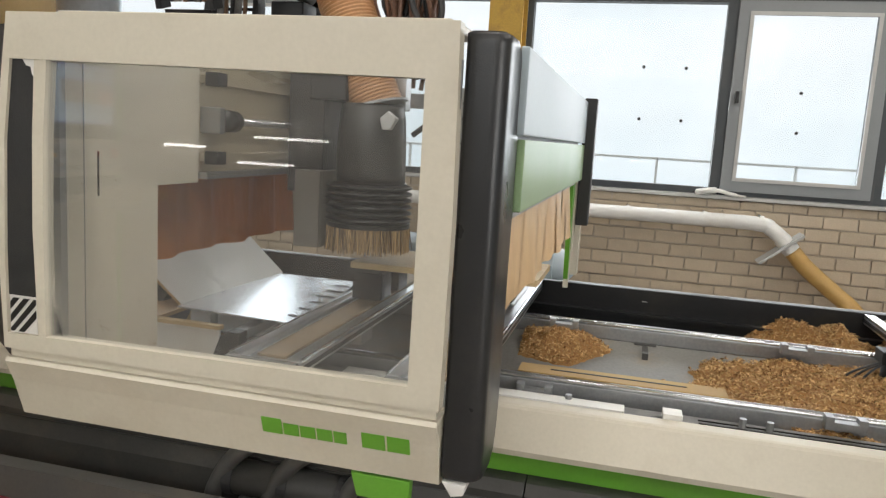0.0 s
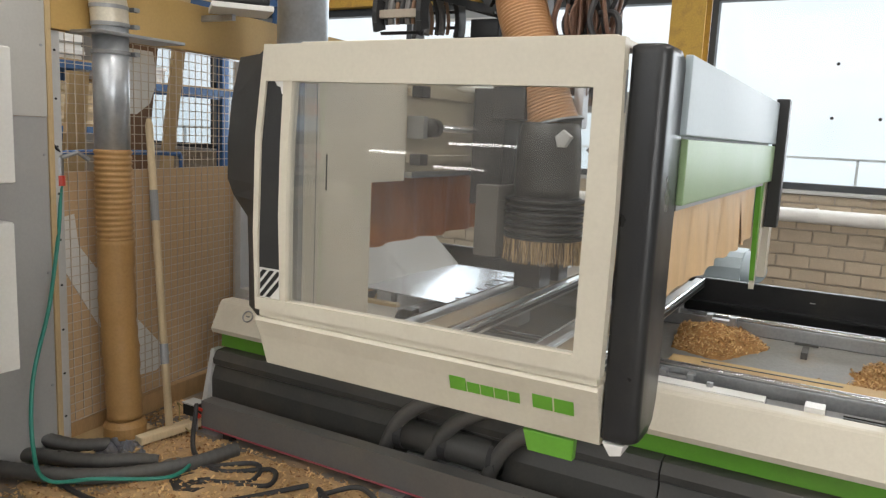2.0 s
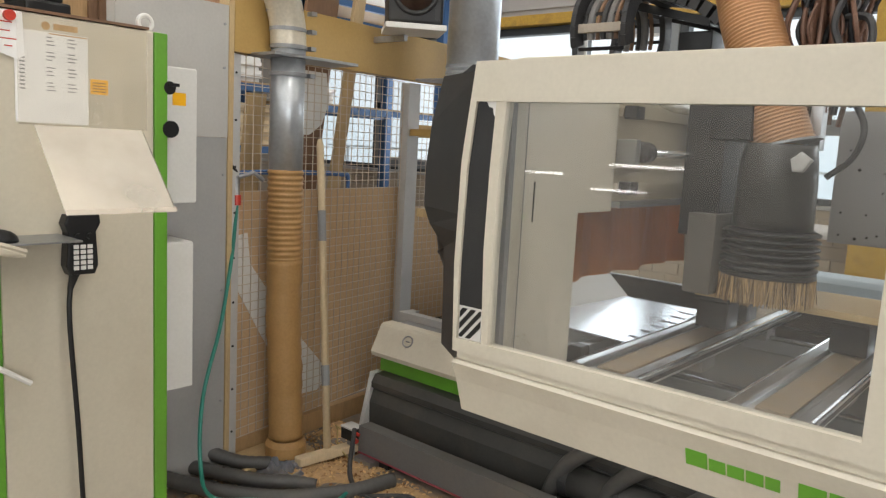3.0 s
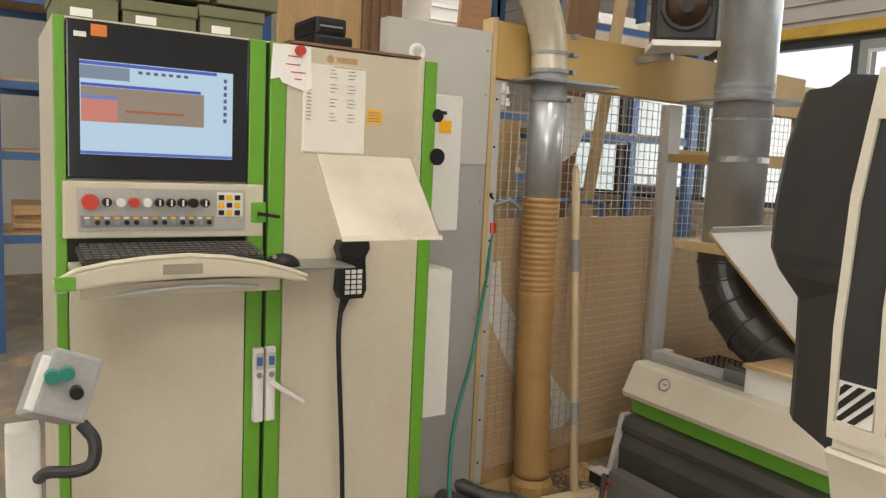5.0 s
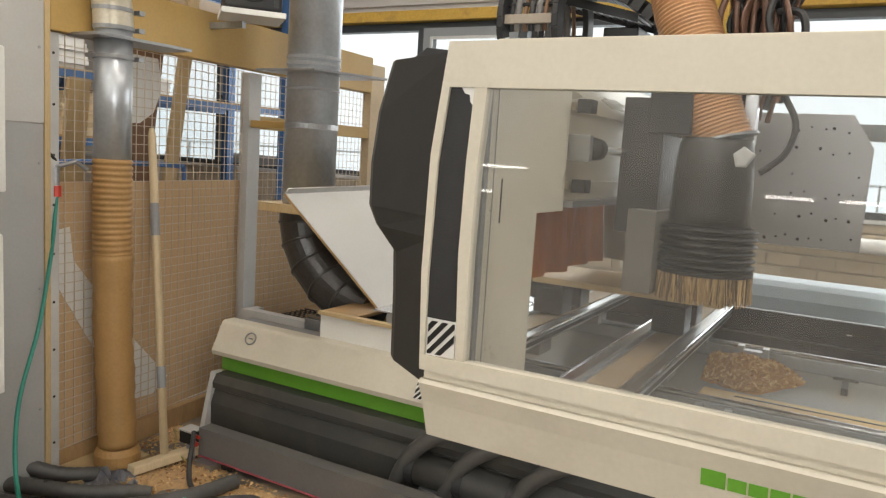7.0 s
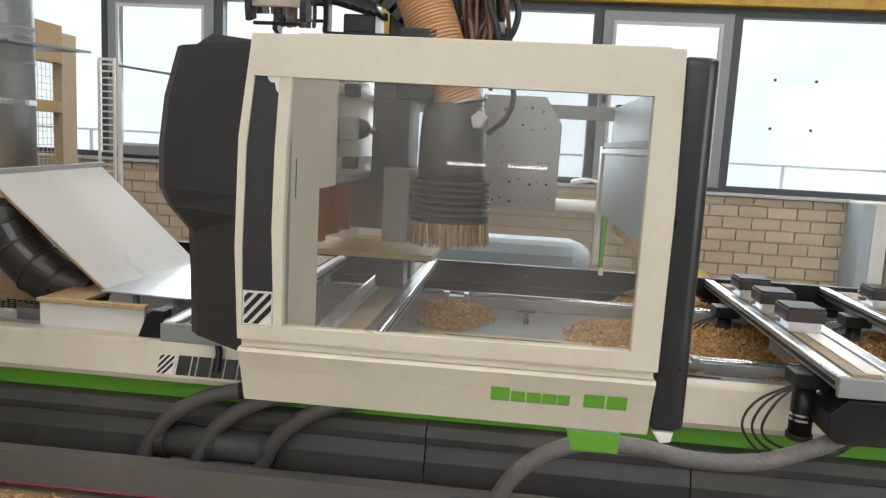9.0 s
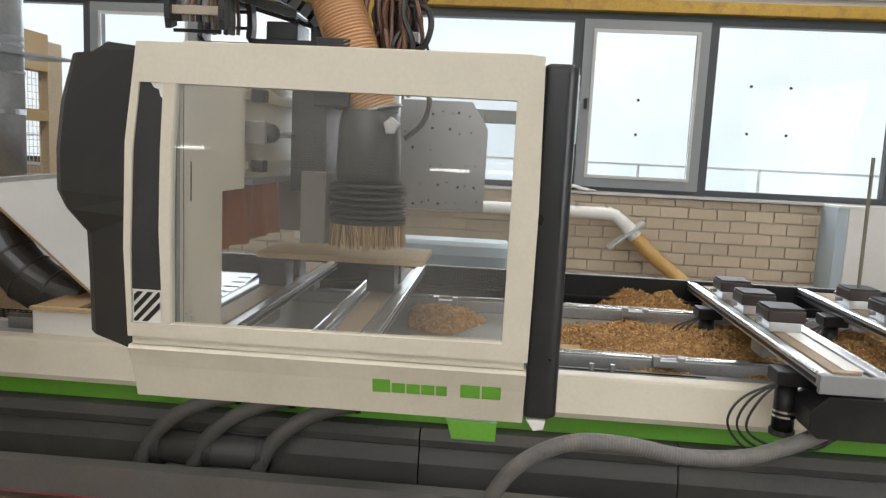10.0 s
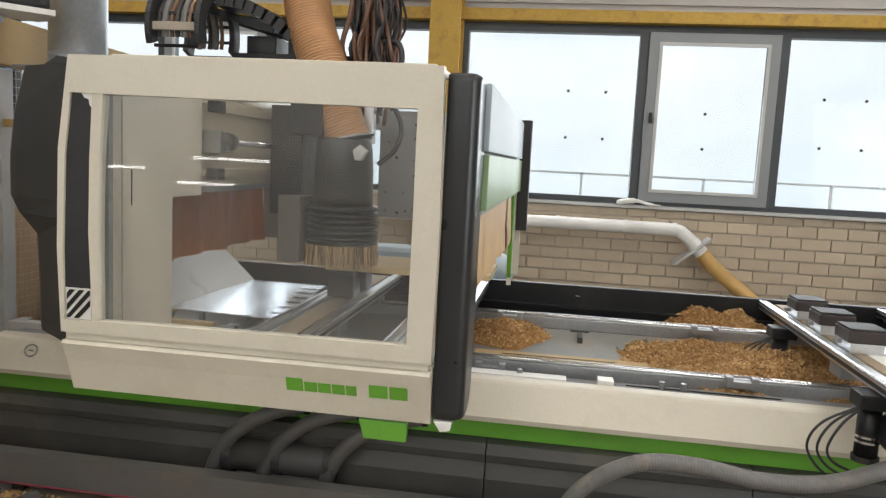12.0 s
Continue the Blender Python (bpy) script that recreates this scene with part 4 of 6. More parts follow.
# inner column wall, crossbeam and its fittings
part("column_wall", prism([(0.66, 0.70), (1.045, 0.70), (1.045, 1.175), (1.245, 1.175), (1.245, 1.545), (0.66, 1.545)], "x", -1.40, -1.362, 0.003), CREAM, gantry, "cream inner column wall")
part("column_slot", box(-1.3615, -1.3605, 0.80, 0.806, 1.16, 1.27), BLACK, gantry)
rnd = random.Random(17)
bm = bmesh.new()
for k in range(90):
    y, z = 0.70 + 0.33 * rnd.random(), 0.72 + 0.16 * rnd.random() ** 2
    r = rnd.uniform(0.0012, 0.0032)
    box(-1.3618, -1.3605, y, y + r * rnd.uniform(1, 2.5), z, z + r, bm=bm)
for k in range(14):
    y, z = 0.70 + 0.5 * rnd.random(), 1.19 + 0.33 * rnd.random()
    box(-1.3618, -1.3605, y, y + 0.003, z, z + 0.003, bm=bm)
tagged(part("dirt_specks", bm, DARKWOOD, gantry, "brown specks on the cream wall"), kind="stuff")
part("column_seam", box(-1.3615, -1.3605, 0.752, 0.755, 0.72, 1.53), GREY, gantry)
part("column_front", box(-1.398, -1.33, 0.64, 0.66, 0.70, 1.545), GREY, gantry)
part("column_block", prism([(0.80, 0.79), (1.03, 0.79), (1.03, 1.18), (1.24, 1.18), (1.24, 1.54), (0.80, 1.54)], "x", -1.62, -1.402), LIGHTGREY, gantry)
part("crossbeam", box(-1.62, -1.402, 1.262, 2.755, 1.182, 1.62, 0.004), LIGHTGREY, gantry, "beige crossbeam")
BEIGEMETAL = mat("beige_metal", (0.50, 0.44, 0.33), 0.3, 0.25, var=0.1, scale=3, stretch=(1, 0.4, 3))
part("beam_face", box(-1.401, -1.37, 1.25, 2.70, 1.185, 1.60, 0.003), BEIGEMETAL, gantry, "beige metal beam face")
for z in (1.487, 1.252):
    r = part("linear_rail", box(-1.3695, -1.355, 1.26, 2.68, z - 0.012, z + 0.012), BEIGEMETAL, gantry, "linear guide rail")
    part("rail_stop", box(-1.344, -1.30, 1.245, 1.30, z - 0.020, z + 0.020, 0.004), BLACK, r, "black rail stop")
part("beam_underside_rail", box(-1.3695, -1.335, 1.25, 2.68, 1.186, 1.206), STEEL, gantry)
part("screw_bracket", box(-1.3695, -1.30, 1.26, 1.29, 1.325, 1.405, 0.004), STEEL, gantry)
part("screw_bearing", cyl((-1.31, 1.29, 1.365), (-1.31, 1.36, 1.365), 0.034, 16), BLACK, gantry, "", True)
part("ball_screw", cyl((-1.31, 1.36, 1.365), (-1.31, 2.6, 1.365), 0.013, 14), CHROME, gantry, "bright ball screw", True)
bm = bmesh.new()
YS = [1.10 + 0.05 * k for k in range(26)]
fr = [(bm.verts.new((-1.585 + 0.012 * math.sin(k * 1.9), y, 1.18)), bm.verts.new((-1.585 + 0.02 * math.sin(k * 1.3), y, 0.900 + 0.004 * math.sin(k * 0.7)))) for k, y in enumerate(YS)]
for a, b in zip(fr, fr[1:]):
    bm.faces.new((a[0], b[0], b[1], a[1]))
bmesh.ops.solidify(bm, geom=bm.faces[:], thickness=0.003)
part("far_curtain", bm, CURTAIN_BROWN, gantry, "dark orange-brown far curtain", True)
part("rear_curtain", prism([(-1.585, 0.91), (-1.40, 0.905), (-1.21, 0.93), (-1.21, 1.18), (-1.585, 1.18)], "y", 2.362, 2.366), mat("dusty_grey_curtain", (0.20, 0.165, 0.13), 0.45, var=0.2, scale=5), gantry, "dusty grey-brown rear curtain")
bm = prism([(-1.05, 1.03), (-0.58, 1.03), (-0.575, 1.45), (-0.66, 1.585), (-1.05, 1.585)], "y", 2.60, 2.612, 0.002)
plate = part("drilled_plate", bm, mat("brushed_plate", (0.42, 0.42, 0.42), 0.45, 0.5, var=0.08, scale=5), gantry, "grey drilled mounting plate")
rnd = random.Random(4)
for i in range(9):
    for j in range(6):
        if rnd.random() < 0.62:
            x, z = -1.0 + 0.047 * i + rnd.uniform(-0.01, 0.01), 1.07 + 0.09 * j + rnd.uniform(-0.015, 0.015)
            if x + (z - 1.45) * 0.6 < -0.59:
                part("drill_hole", disc((x, 2.5985, z), "y", rnd.choice((0.0045, 0.005, 0.007)), 0.002, 10), DARK, plate)
for x in (-0.62, -0.98):
    part("plate_strut", box(x - 0.02, x + 0.02, 2.614, 2.80, 1.50, 1.54), GREY, gantry)
part("plate_crossbar", box(-1.36, -0.30, 2.78, 2.83, 1.49, 1.56), GREY, gantry)
part("inner_rail", box(-0.372, -0.3605, 0.85, 2.60, 1.325, 1.345, 0.002), STEEL, gantry, "steel rail along the inner side")
part("rail_stopper", box(-0.392, -0.3725, 0.98, 1.03, 1.31, 1.36, 0.004), BLACK, gantry)

part("rear_cover", prism([(3.0, 0.62), (3.0, 0.74), (3.04, 0.79), (3.10, 0.81), (3.30, 0.81), (3.36, 0.77), (3.36, 0.62)], "x", -1.45, -0.44, 0.004), PALEBLUE, gantry, "pale rear drive cover")
bm = bmesh.new()
bmesh.ops.create_uvsphere(bm, u_segments=20, v_segments=12, radius=1.0, matrix=Matrix.Translation((-0.46, 3.18, 0.715)) @ Matrix.Diagonal((0.13, 0.18, 0.098, 1)))
part("rear_cover_end", bm, PALEBLUE, gantry, "", True)

# energy chain
ARCH = [math.pi * (k / 18) * 1.2 - 0.3 for k in range(19)]
for k, a in enumerate(ARCH):
    y, z = 1.95 - 0.17 * math.cos(a), 1.85 + 0.17 * math.sin(a)
    t = Euler((-(a - math.pi / 2), 0, 0)).to_matrix()
    for x in (-1.868, -1.645):
        part("chain_link", box(x - 0.012, x + 0.012, y - 0.021, y + 0.021, z - 0.034, z + 0.034, 0.004, turn=t), DARK, gantry, "dark energy chain link")
    if k % 2 == 0:
        part("chain_crossbar", box(-1.856, -1.657, y - 0.007, y + 0.007, z - 0.036, z - 0.028, turn=t), BLACK, gantry)
for k in range(6):
    x = -1.84 + k * 0.028
    r = (0.012, 0.016, 0.009)[k % 3]
    part("chain_hose", tube([(x, 1.95 - (0.15 + 0.006 * (k % 2)) * math.cos(a), 1.85 + 0.15 * math.sin(a)) for a in ARCH], r, 8), (RUBBER, CONDUIT, DARKWOOD)[k % 3], gantry)
part("chain_clamp", box(-1.87, -1.64, 1.77, 1.79, 1.83, 1.865, 0.003), mat("clamp_cream", (0.34, 0.29, 0.23), 0.5), gantry)
for k in range(12):
    x = -1.60 + k * 0.045
    z = 1.975 - 0.0028 * k * k
    t = Euler((0, math.atan(0.0056 * k / 0.045), 0)).to_matrix()
    part("chain_link", box(x - 0.019, x + 0.019, 1.86, 2.02, z - 0.024, z + 0.024, turn=t), BLACK, gantry, "black energy chain link")
part("chain_tray", box(-1.62, -1.0, 2.04, 2.30, 1.742, 1.78), BLACK, gantry)
for k in range(12):
    x = -1.82 + k * 0.036
    part("ladder_rung", box(x, x + 0.010, 1.98, 2.24, 1.985 - k * 0.0095, 1.995 - k * 0.0095), BLACK, gantry)
for y in (1.975, 2.24):
    part("ladder_side", sheet("", [(-1.84, y, 1.975), (-1.40, y, 1.859), (-1.40, y, 1.893), (-1.84, y, 2.009)], 0.006, BLACK, "", ""), BLACK, gantry)
part("drive_box", box(-1.56, -1.42, 2.06, 2.26, 1.781, 1.86, 0.006), BLACK, gantry)
part("dark_motor", box(-1.36, -1.24, 2.05, 2.25, 1.70, 2.0, 0.01), BLACK, gantry)

# cutting head: moves on the crossbeam
HX, HY, HZ = -1.03, 1.80, 0.895
bm = tube([(HX, HY, z) for z in (1.145, 1.19, 1.30, 1.385, 1.42, 1.435)], [0.130, 0.130, 0.128, 0.122, 0.116, 0.112], 24)
o = Vector((HX, HY, HZ))
for v in bm.verts:
    v.co -= o
head = new("cutting_head", mesh_of("cutting_head", bm, mat("smoky_hood", (0.05, 0.049, 0.048), 0.35, var=0.2, scale=7, dirt=(0.25, 0.2, 0.14), dirt_amount=0.35), True))
head.parent = gantry
head.location = o - Vector(gantry.location)
head["label"] = "smoky grey spindle hood"
for k in range(6):
    z = 1.015 + k * 0.024
    part("bellows_ring", tube([(HX, HY, z - 0.010), (HX, HY, z - 0.003), (HX, HY, z + 0.003), (HX, HY, z + 0.010)], [0.142, 0.160, 0.160, 0.142], 28), BLACK, head, "black bellows fold", True)
part("hood_neck", cyl((HX, HY, 1.0), (HX, HY, 1.15), 0.138, 24), BLACK, head)
part("brush_ring", tube([(HX, HY, 0.985), (HX, HY, 1.002)], [0.157, 0.157], 28), BLACK, head)
rnd = random.Random(9)
bm = bmesh.new()
for k in range(520):
    a = 2 * math.pi * k / 520 + rnd.uniform(-0.02, 0.02)
    r = 0.152 + rnd.uniform(-0.012, 0.006)
    l = rnd.uniform(0.082, 0.096)
    x, y = HX + r * math.cos(a), HY + r * math.sin(a)
    dx, dy = rnd.uniform(-0.012, 0.012), rnd.uniform(-0.012, 0.012)
    tube([(x, y, 0.986), (x + dx, y + dy, 0.986 - l)], [0.0022, 0.0014], 3, bm, False)
part("brush", bm, BRISTLE, head, "pale bristle skirt full of chips")
part("dust_collar", tube([(HX, HY, 0.905), (HX, HY, 0.984)], [0.146, 0.149], 24, cap=False), mat("chip_fill", (0.26, 0.165, 0.085), 0.5, var=0.55, scale=70, fine=200, bump=0.8, dirt=(0.62, 0.52, 0.38), dirt_amount=0.9, dirt_scale=55), head)
part("cutter", tube([(HX, HY, 0.868), (HX, HY, 0.90), (HX, HY, 0.98)], [0.014, 0.016, 0.03], 12), STEEL, head)
part("suction_hose", ribbed([(-1.015, HY, 1.425), (-1.06, HY, 1.53), (-1.12, HY, 1.70), (-1.20, HY + 0.03, 1.90), (-1.26, HY + 0.1, 2.12), (-1.30, HY + 0.3, 2.40), (-1.32, HY + 0.7, 2.8), (-1.34, HY + 1.1, 3.4), (-1.34, HY + 1.2, 4.35)], 0.101, 0.0125, 0.0065, 24), HOSE_ORANGE, head, "orange-brown ribbed suction hose", True)
part("hose_clamp", tube([(-1.012, HY, 1.432), (-1.014, HY, 1.440)], 0.1135, 24), STEEL, head)
part("white_bracket", prism([(-0.945, 1.345), (-0.915, 1.345), (-0.89, 1.385), (-0.925, 1.41), (-0.955, 1.385)], "y", 1.655, 1.69, 0.008), LIGHTGREY, head, "pale plastic bracket")
# the shadow around the carriage is put into this plate's dark colour
part("head_plate", box(-1.33, -1.19, 1.72, 1.99, 1.10, 1.56, 0.004), DARK, head, "carriage plate darkened for the shadow around it")
part("carriage_block", box(-1.24, -1.10, 1.70, 2.0, 1.44, 1.70, 0.006), BLACK, head)
part("side_box", box(-1.268, -1.17, 1.655, 1.93, 0.905, 1.185, 0.004), mat("grey_guard", (0.16, 0.148, 0.13), 0.45), head, "grey side guard")
part("bright_column", box(-0.965, -0.925, 1.86, 1.92, 1.42, 1.60, 0.003), ALU, head)
bm = bmesh.new()
rnd = random.Random(12)
CABLES = []
for k in range(44):
    x = -1.03 + rnd.uniform(-0.03, 0.17)
    y = 1.92 + rnd.uniform(-0.06, 0.16)
    pts = [(x, y, 1.60 + rnd.uniform(-0.1, 0.1))]
    for q in range(4):
        pts.append((x + rnd.uniform(-0.035, 0.035), y + rnd.uniform(-0.04, 0.04), 1.70 + q * 0.13))
    part("cable", tube(spline(pts, 6), rnd.choice((0.006, 0.009, 0.012)), 7), rnd.choice((RUBBER, BLACK, BROWNCABLE, BROWNCABLE)), head, "tangled cable")
part("loop_hose", tube(spline([(-0.90, 1.90, 1.86), (-0.83, 1.88, 1.85), (-0.81, 1.87, 1.78), (-0.84, 1.88, 1.70), (-0.90, 1.90, 1.69)], 8), 0.013, 8), RUBBER, head)
part("loop_hose", tube(spline([(-0.86, 1.95, 1.60), (-0.81, 1.92, 1.50), (-0.83, 1.90, 1.40), (-0.90, 1.88, 1.33)], 8), 0.011, 8), RUBBER, head)
part("valve_rack", box(-0.965, -0.875, 2.01, 2.12, 1.60, 2.02, 0.006), BROWNCABLE, head, "rusty brown valve rack")
for k in range(7):
    part("valve", box(-0.955 + 0.04 * (k % 2), -0.925 + 0.04 * (k % 2), 1.985, 2.009, 1.62 + k * 0.055, 1.655 + k * 0.055, 0.003), (STEEL, BLACK, GREY)[k % 3], head)
part("valve_block", box(-0.95, -0.86, 1.88, 2.0, 1.72, 1.76, 0.004), GREY, head)
part("tool_carrier", box(-1.08, -0.98, 2.06, 2.2, 1.56, 2.06, 0.006), mat("rusty_steel", (0.16, 0.09, 0.06), 0.6, 0.4, var=0.3, scale=12), head)

# ---- things before the bed ----
for x in (-1.348, -1.144, -0.897):
    h = thing("drain_hose", (x, 1.39, 0), "smooth dark grey hose bending down before the base", "hose", "hoses before the base")
    part("hose_body", tube(spline([(x - 0.005, 1.385, 0.0), (x, 1.385, 0.083), (x + 0.016, 1.385, 0.15), (x + 0.07, 1.385, 0.245), (x + 0.15, 1.39, 0.315), (x + 0.25, 1.40, 0.365), (x + 0.36, 1.42, 0.39)], 8), 0.029, 16), mat("grey_hose", (0.075, 0.073, 0.07), 0.5, var=0.15, dirt=(0.14, 0.12, 0.09), dirt_amount=0.4) if x < -1.3 else bpy.data.materials["grey_hose"], h, "", True)
    part("hose_clip", cyl((x + 0.355, 1.419, 0.389), (x + 0.375, 1.423, 0.392), 0.033, 16), BLACK, h)
m = thing("vacuum_barrel", (-0.85, 1.42, 0.1), "dark horizontal barrel with bands before the base", "vacuum pump")
part("barrel", cyl((-1.30, 1.42, 0.175), (-0.86, 1.42, 0.175), 0.060, 26), COVER, m, "", True)
for x in (-1.30, -1.10, -0.895):
    part("band", cyl((x, 1.42, 0.175), (x + 0.035, 1.42, 0.175), 0.0635, 26), RUBBER, m)
part("cradle", box(-1.25, -0.9, 1.39, 1.445, 0.0, 0.115), GREY, m)
lc = thing("long_conduit", (0.4, 1.2, 0), "dusty grey ribbed conduit looping along the bed", "conduit")
part("conduit_hose", ribbed([(-0.08, 1.22, 0.0), (-0.03, 1.21, 0.16), (0.06, 1.20, 0.30), (0.22, 1.19, 0.395), (0.40, 1.19, 0.405), (0.60, 1.20, 0.375), (0.80, 1.21, 0.385), (0.98, 1.22, 0.45), (1.06, 1.22, 0.50)], 0.028, 0.010, 0.0009, 16, 20), CONDUIT, lc, "", True)
part("end_gland", cyl((1.05, 1.22, 0.492), (1.085, 1.22, 0.518), 0.040, 14), BLACK, lc)
DULL = mat("dull_dark_steel", (0.125, 0.122, 0.118), 0.5, var=0.1, dirt=(0.2, 0.16, 0.11), dirt_amount=0.3)
fr = thing("floor_rail", (-0.5, 1.26, 0), "long grey steel channel along the floor before the machine", "steel rail")
part("web", box(-2.22, 3.0, 1.245, 1.252, 0.03, 0.150), DULL, fr)
part("upper_flange", box(-2.22, 3.0, 1.253, 1.31, 0.143, 0.150), DULL, fr)
part("lower_flange", box(-2.22, 3.0, 1.253, 1.31, 0.03, 0.037), DULL, fr)
for x in (-2.1, -0.9, 0.3, 1.5, 2.7):
    part("foot", box(x, x + 0.05, 1.255, 1.305, 0.0, 0.0295), BLACK, fr)
for x in (-2.15, -1.2, -0.2, 0.9, 2.0):
    part("rail_shoe", box(x - 0.05, x + 0.05, 1.20, 1.30, 0.0, 0.0295), STEEL, fr)
solo("pull_wire", tube([(-2.21, 1.238, 0.036), (-1.0, 1.238, 0.034), (0.4, 1.238, 0.036), (2.9, 1.238, 0.034)], 0.0035, 6), mat("dull_red_cord", (0.30, 0.05, 0.07), 0.5), "thin dull red wire along the channel", "wire")

# ---- control cabinet ----
CX = -2.15
cab = thing("control_cabinet", (-2.4, -0.2, 0), "tall cream control cabinet with green door edges", "control cabinet")
part("body", box(-2.66, CX - 0.022, -0.715, 0.325, 0.04, 1.648, 0.004), CREAM_CAB, cab)
part("plinth", box(-2.62, CX - 0.05, -0.69, 0.30, 0.0, 0.039), BLACK, cab)
part("left_door", box(CX - 0.020, CX, -0.688, -0.256, 0.06, 1.055, 0.003), CREAM_CAB, cab, "cream lower door")
part("right_door", box(CX - 0.020, CX, -0.150, 0.280, 0.06, 1.642, 0.003), CREAM_CAB, cab, "cream full-height door")
for y0, y1 in ((-0.254, -0.209), (-0.197, -0.152), (0.282, 0.324)):
    part("green_edge", box(CX - 0.021, CX + 0.004, y0, y1, 0.06, 1.644, 0.004), GREEN, cab, "bright green edge strip")
part("green_edge", box(CX - 0.021, CX + 0.002, -0.714, -0.690, 0.06, 1.644, 0.003), GREEN, cab, "bright green edge strip")
part("door_gap", box(CX - 0.0215, CX - 0.010, -0.208, -0.198, 0.06, 1.642), BLACK, cab)
bez = part("screen_bezel", box(CX - 0.020, CX + 0.006, -0.688, -0.256, 1.268, 1.640, 0.004), mat("black_gloss", (0.018, 0.019, 0.023), 0.16, var=0.1, bump=0), cab, "glossy black screen surround")


def glow_part(name, y0, y1, z0, z1, d, color, strength, label=""):
    return part(name, box(CX + 0.0062 + d, CX + 0.0070 + d, y0, y1, z0, z1), glow(name + "_glow", color, strength), bez, label)


glow_part("screen", -0.660, -0.298, 1.326, 1.548, 0, (0.46, 0.66, 0.86), 0.78, "lit screen with blue program windows")
glow_part("title_bar", -0.660, -0.34, 1.538, 1.546, 0.001, (0.03, 0.08, 0.5), 0.8)
glow_part("tool_bar", -0.660, -0.55, 1.505, 1.536, 0.001, (0.22, 0.32, 0.45), 0.6)
glow_part("title_bar", -0.658, -0.38, 1.488, 1.495, 0.001, (0.03, 0.06, 0.5), 0.8)
glow_part("program_window", -0.658, -0.372, 1.405, 1.487, 0.001, (0.30, 0.24, 0.19), 0.7)
glow_part("warning_box", -0.658, -0.578, 1.404, 1.458, 0.002, (0.65, 0.22, 0.18), 0.7)
glow_part("warning_bar", -0.658, -0.578, 1.459, 1.466, 0.002, (0.10, 0.2, 0.6), 0.8)
glow_part("drawn_part", -0.56, -0.42, 1.43, 1.436, 0.002, (0.45, 0.12, 0.06), 0.6)
glow_part("status_bar", -0.660, -0.298, 1.327, 1.334, 0.001, (0.06, 0.12, 0.55), 0.8)
for k in range(7):
    glow_part("screen_icon", -0.322, -0.314, 1.42 + k * 0.017, 1.43 + k * 0.017, 0.001, (0.08, 0.12, 0.3), 0.5)
for k in range(7):
    glow_part("screen_icon", -0.53 + k * 0.018, -0.52 + k * 0.018, 1.525, 1.532, 0.001, (0.1, 0.14, 0.25), 0.5)
part("bezel_mark", box(CX + 0.0062, CX + 0.0072, -0.635, -0.600, 1.605, 1.632), mat("orange_mark", (0.7, 0.2, 0.03), 0.4, bump=0), bez, "small orange mark")
part("bezel_mark", box(CX + 0.0062, CX + 0.0072, -0.672, -0.645, 1.600, 1.612), PAPER, bez)
cp = part("control_panel", box(CX - 0.020, CX + 0.010, -0.700, -0.212, 1.122, 1.262, 0.005), CREAM_CAB, cab, "cream panel of push buttons")
part("panel_inset", box(CX + 0.0105, CX + 0.013, -0.668, -0.262, 1.140, 1.247, 0.001), mat("silver_panel", (0.45, 0.44, 0.42), 0.4, 0.3, var=0.08), cp)
BUTTONS = [(-0.642, 0.019, RED), (-0.605, 0.011, BLACK), (-0.574, 0.011, WHITEPL), (-0.543, 0.012, RED), (-0.513, 0.011, WHITEPL), (-0.484, 0.011, BLACK), (-0.456, 0.011, BLACK), (-0.428, 0.011, BLACK), (-0.401, 0.012, BLACK), (-0.371, 0.011, BLACK)]
for y, r, m in BUTTONS:
    b = part("push_button", disc((CX + 0.024, y, 1.212), "x", r, 0.018, 16), m, cp)
    if 0.0105 < r < 0.0115 and m is BLACK:
        part("selector", box(CX + 0.033, CX + 0.038, y - 0.002, y + 0.002, 1.204, 1.220), WHITEPL, b)
part("key_strip", box(CX + 0.0132, CX + 0.015, -0.662, -0.345, 1.150, 1.178), GREY, cp)
for k in range(14):
    y = -0.648 + k * 0.0222
    part("small_switch", disc((CX + 0.019, y, 1.162), "x", 0.006, 0.012, 10), BLACK if k % 3 else STEEL, cp)
    part("switch_label", box(CX + 0.0152, CX + 0.0157, y - 0.006, y + 0.006, 1.170, 1.176), LABEL if k % 2 else WHITEPL, cp)
part("keypad_field", box(CX + 0.0132, CX + 0.015, -0.338, -0.270, 1.176, 1.240), WHITEPL, cp)
for i in range(3):
    for j in range(3):
        part("keypad_key", box(CX + 0.0152, CX + 0.018, -0.334 + i * 0.021, -0.320 + i * 0.021, 1.180 + j * 0.02, 1.193 + j * 0.02), LABEL if (i + j) % 2 else BLACK, cp)
part("recess", box(CX - 0.0205, CX - 0.008, -0.688, -0.256, 1.056, 1.121), BLACK, cab, "dark keyboard recess")
lock = part("lock_plate", box(CX + 0.0045, CX + 0.016, -0.246, -0.206, 1.160, 1.215, 0.003), GREEN, cab)
part("lock_lever", tube([(CX + 0.016, -0.226, 1.184), (CX + 0.035, -0.222, 1.184), (CX + 0.036, -0.175, 1.178)], 0.005, 8), BLACK, lock)
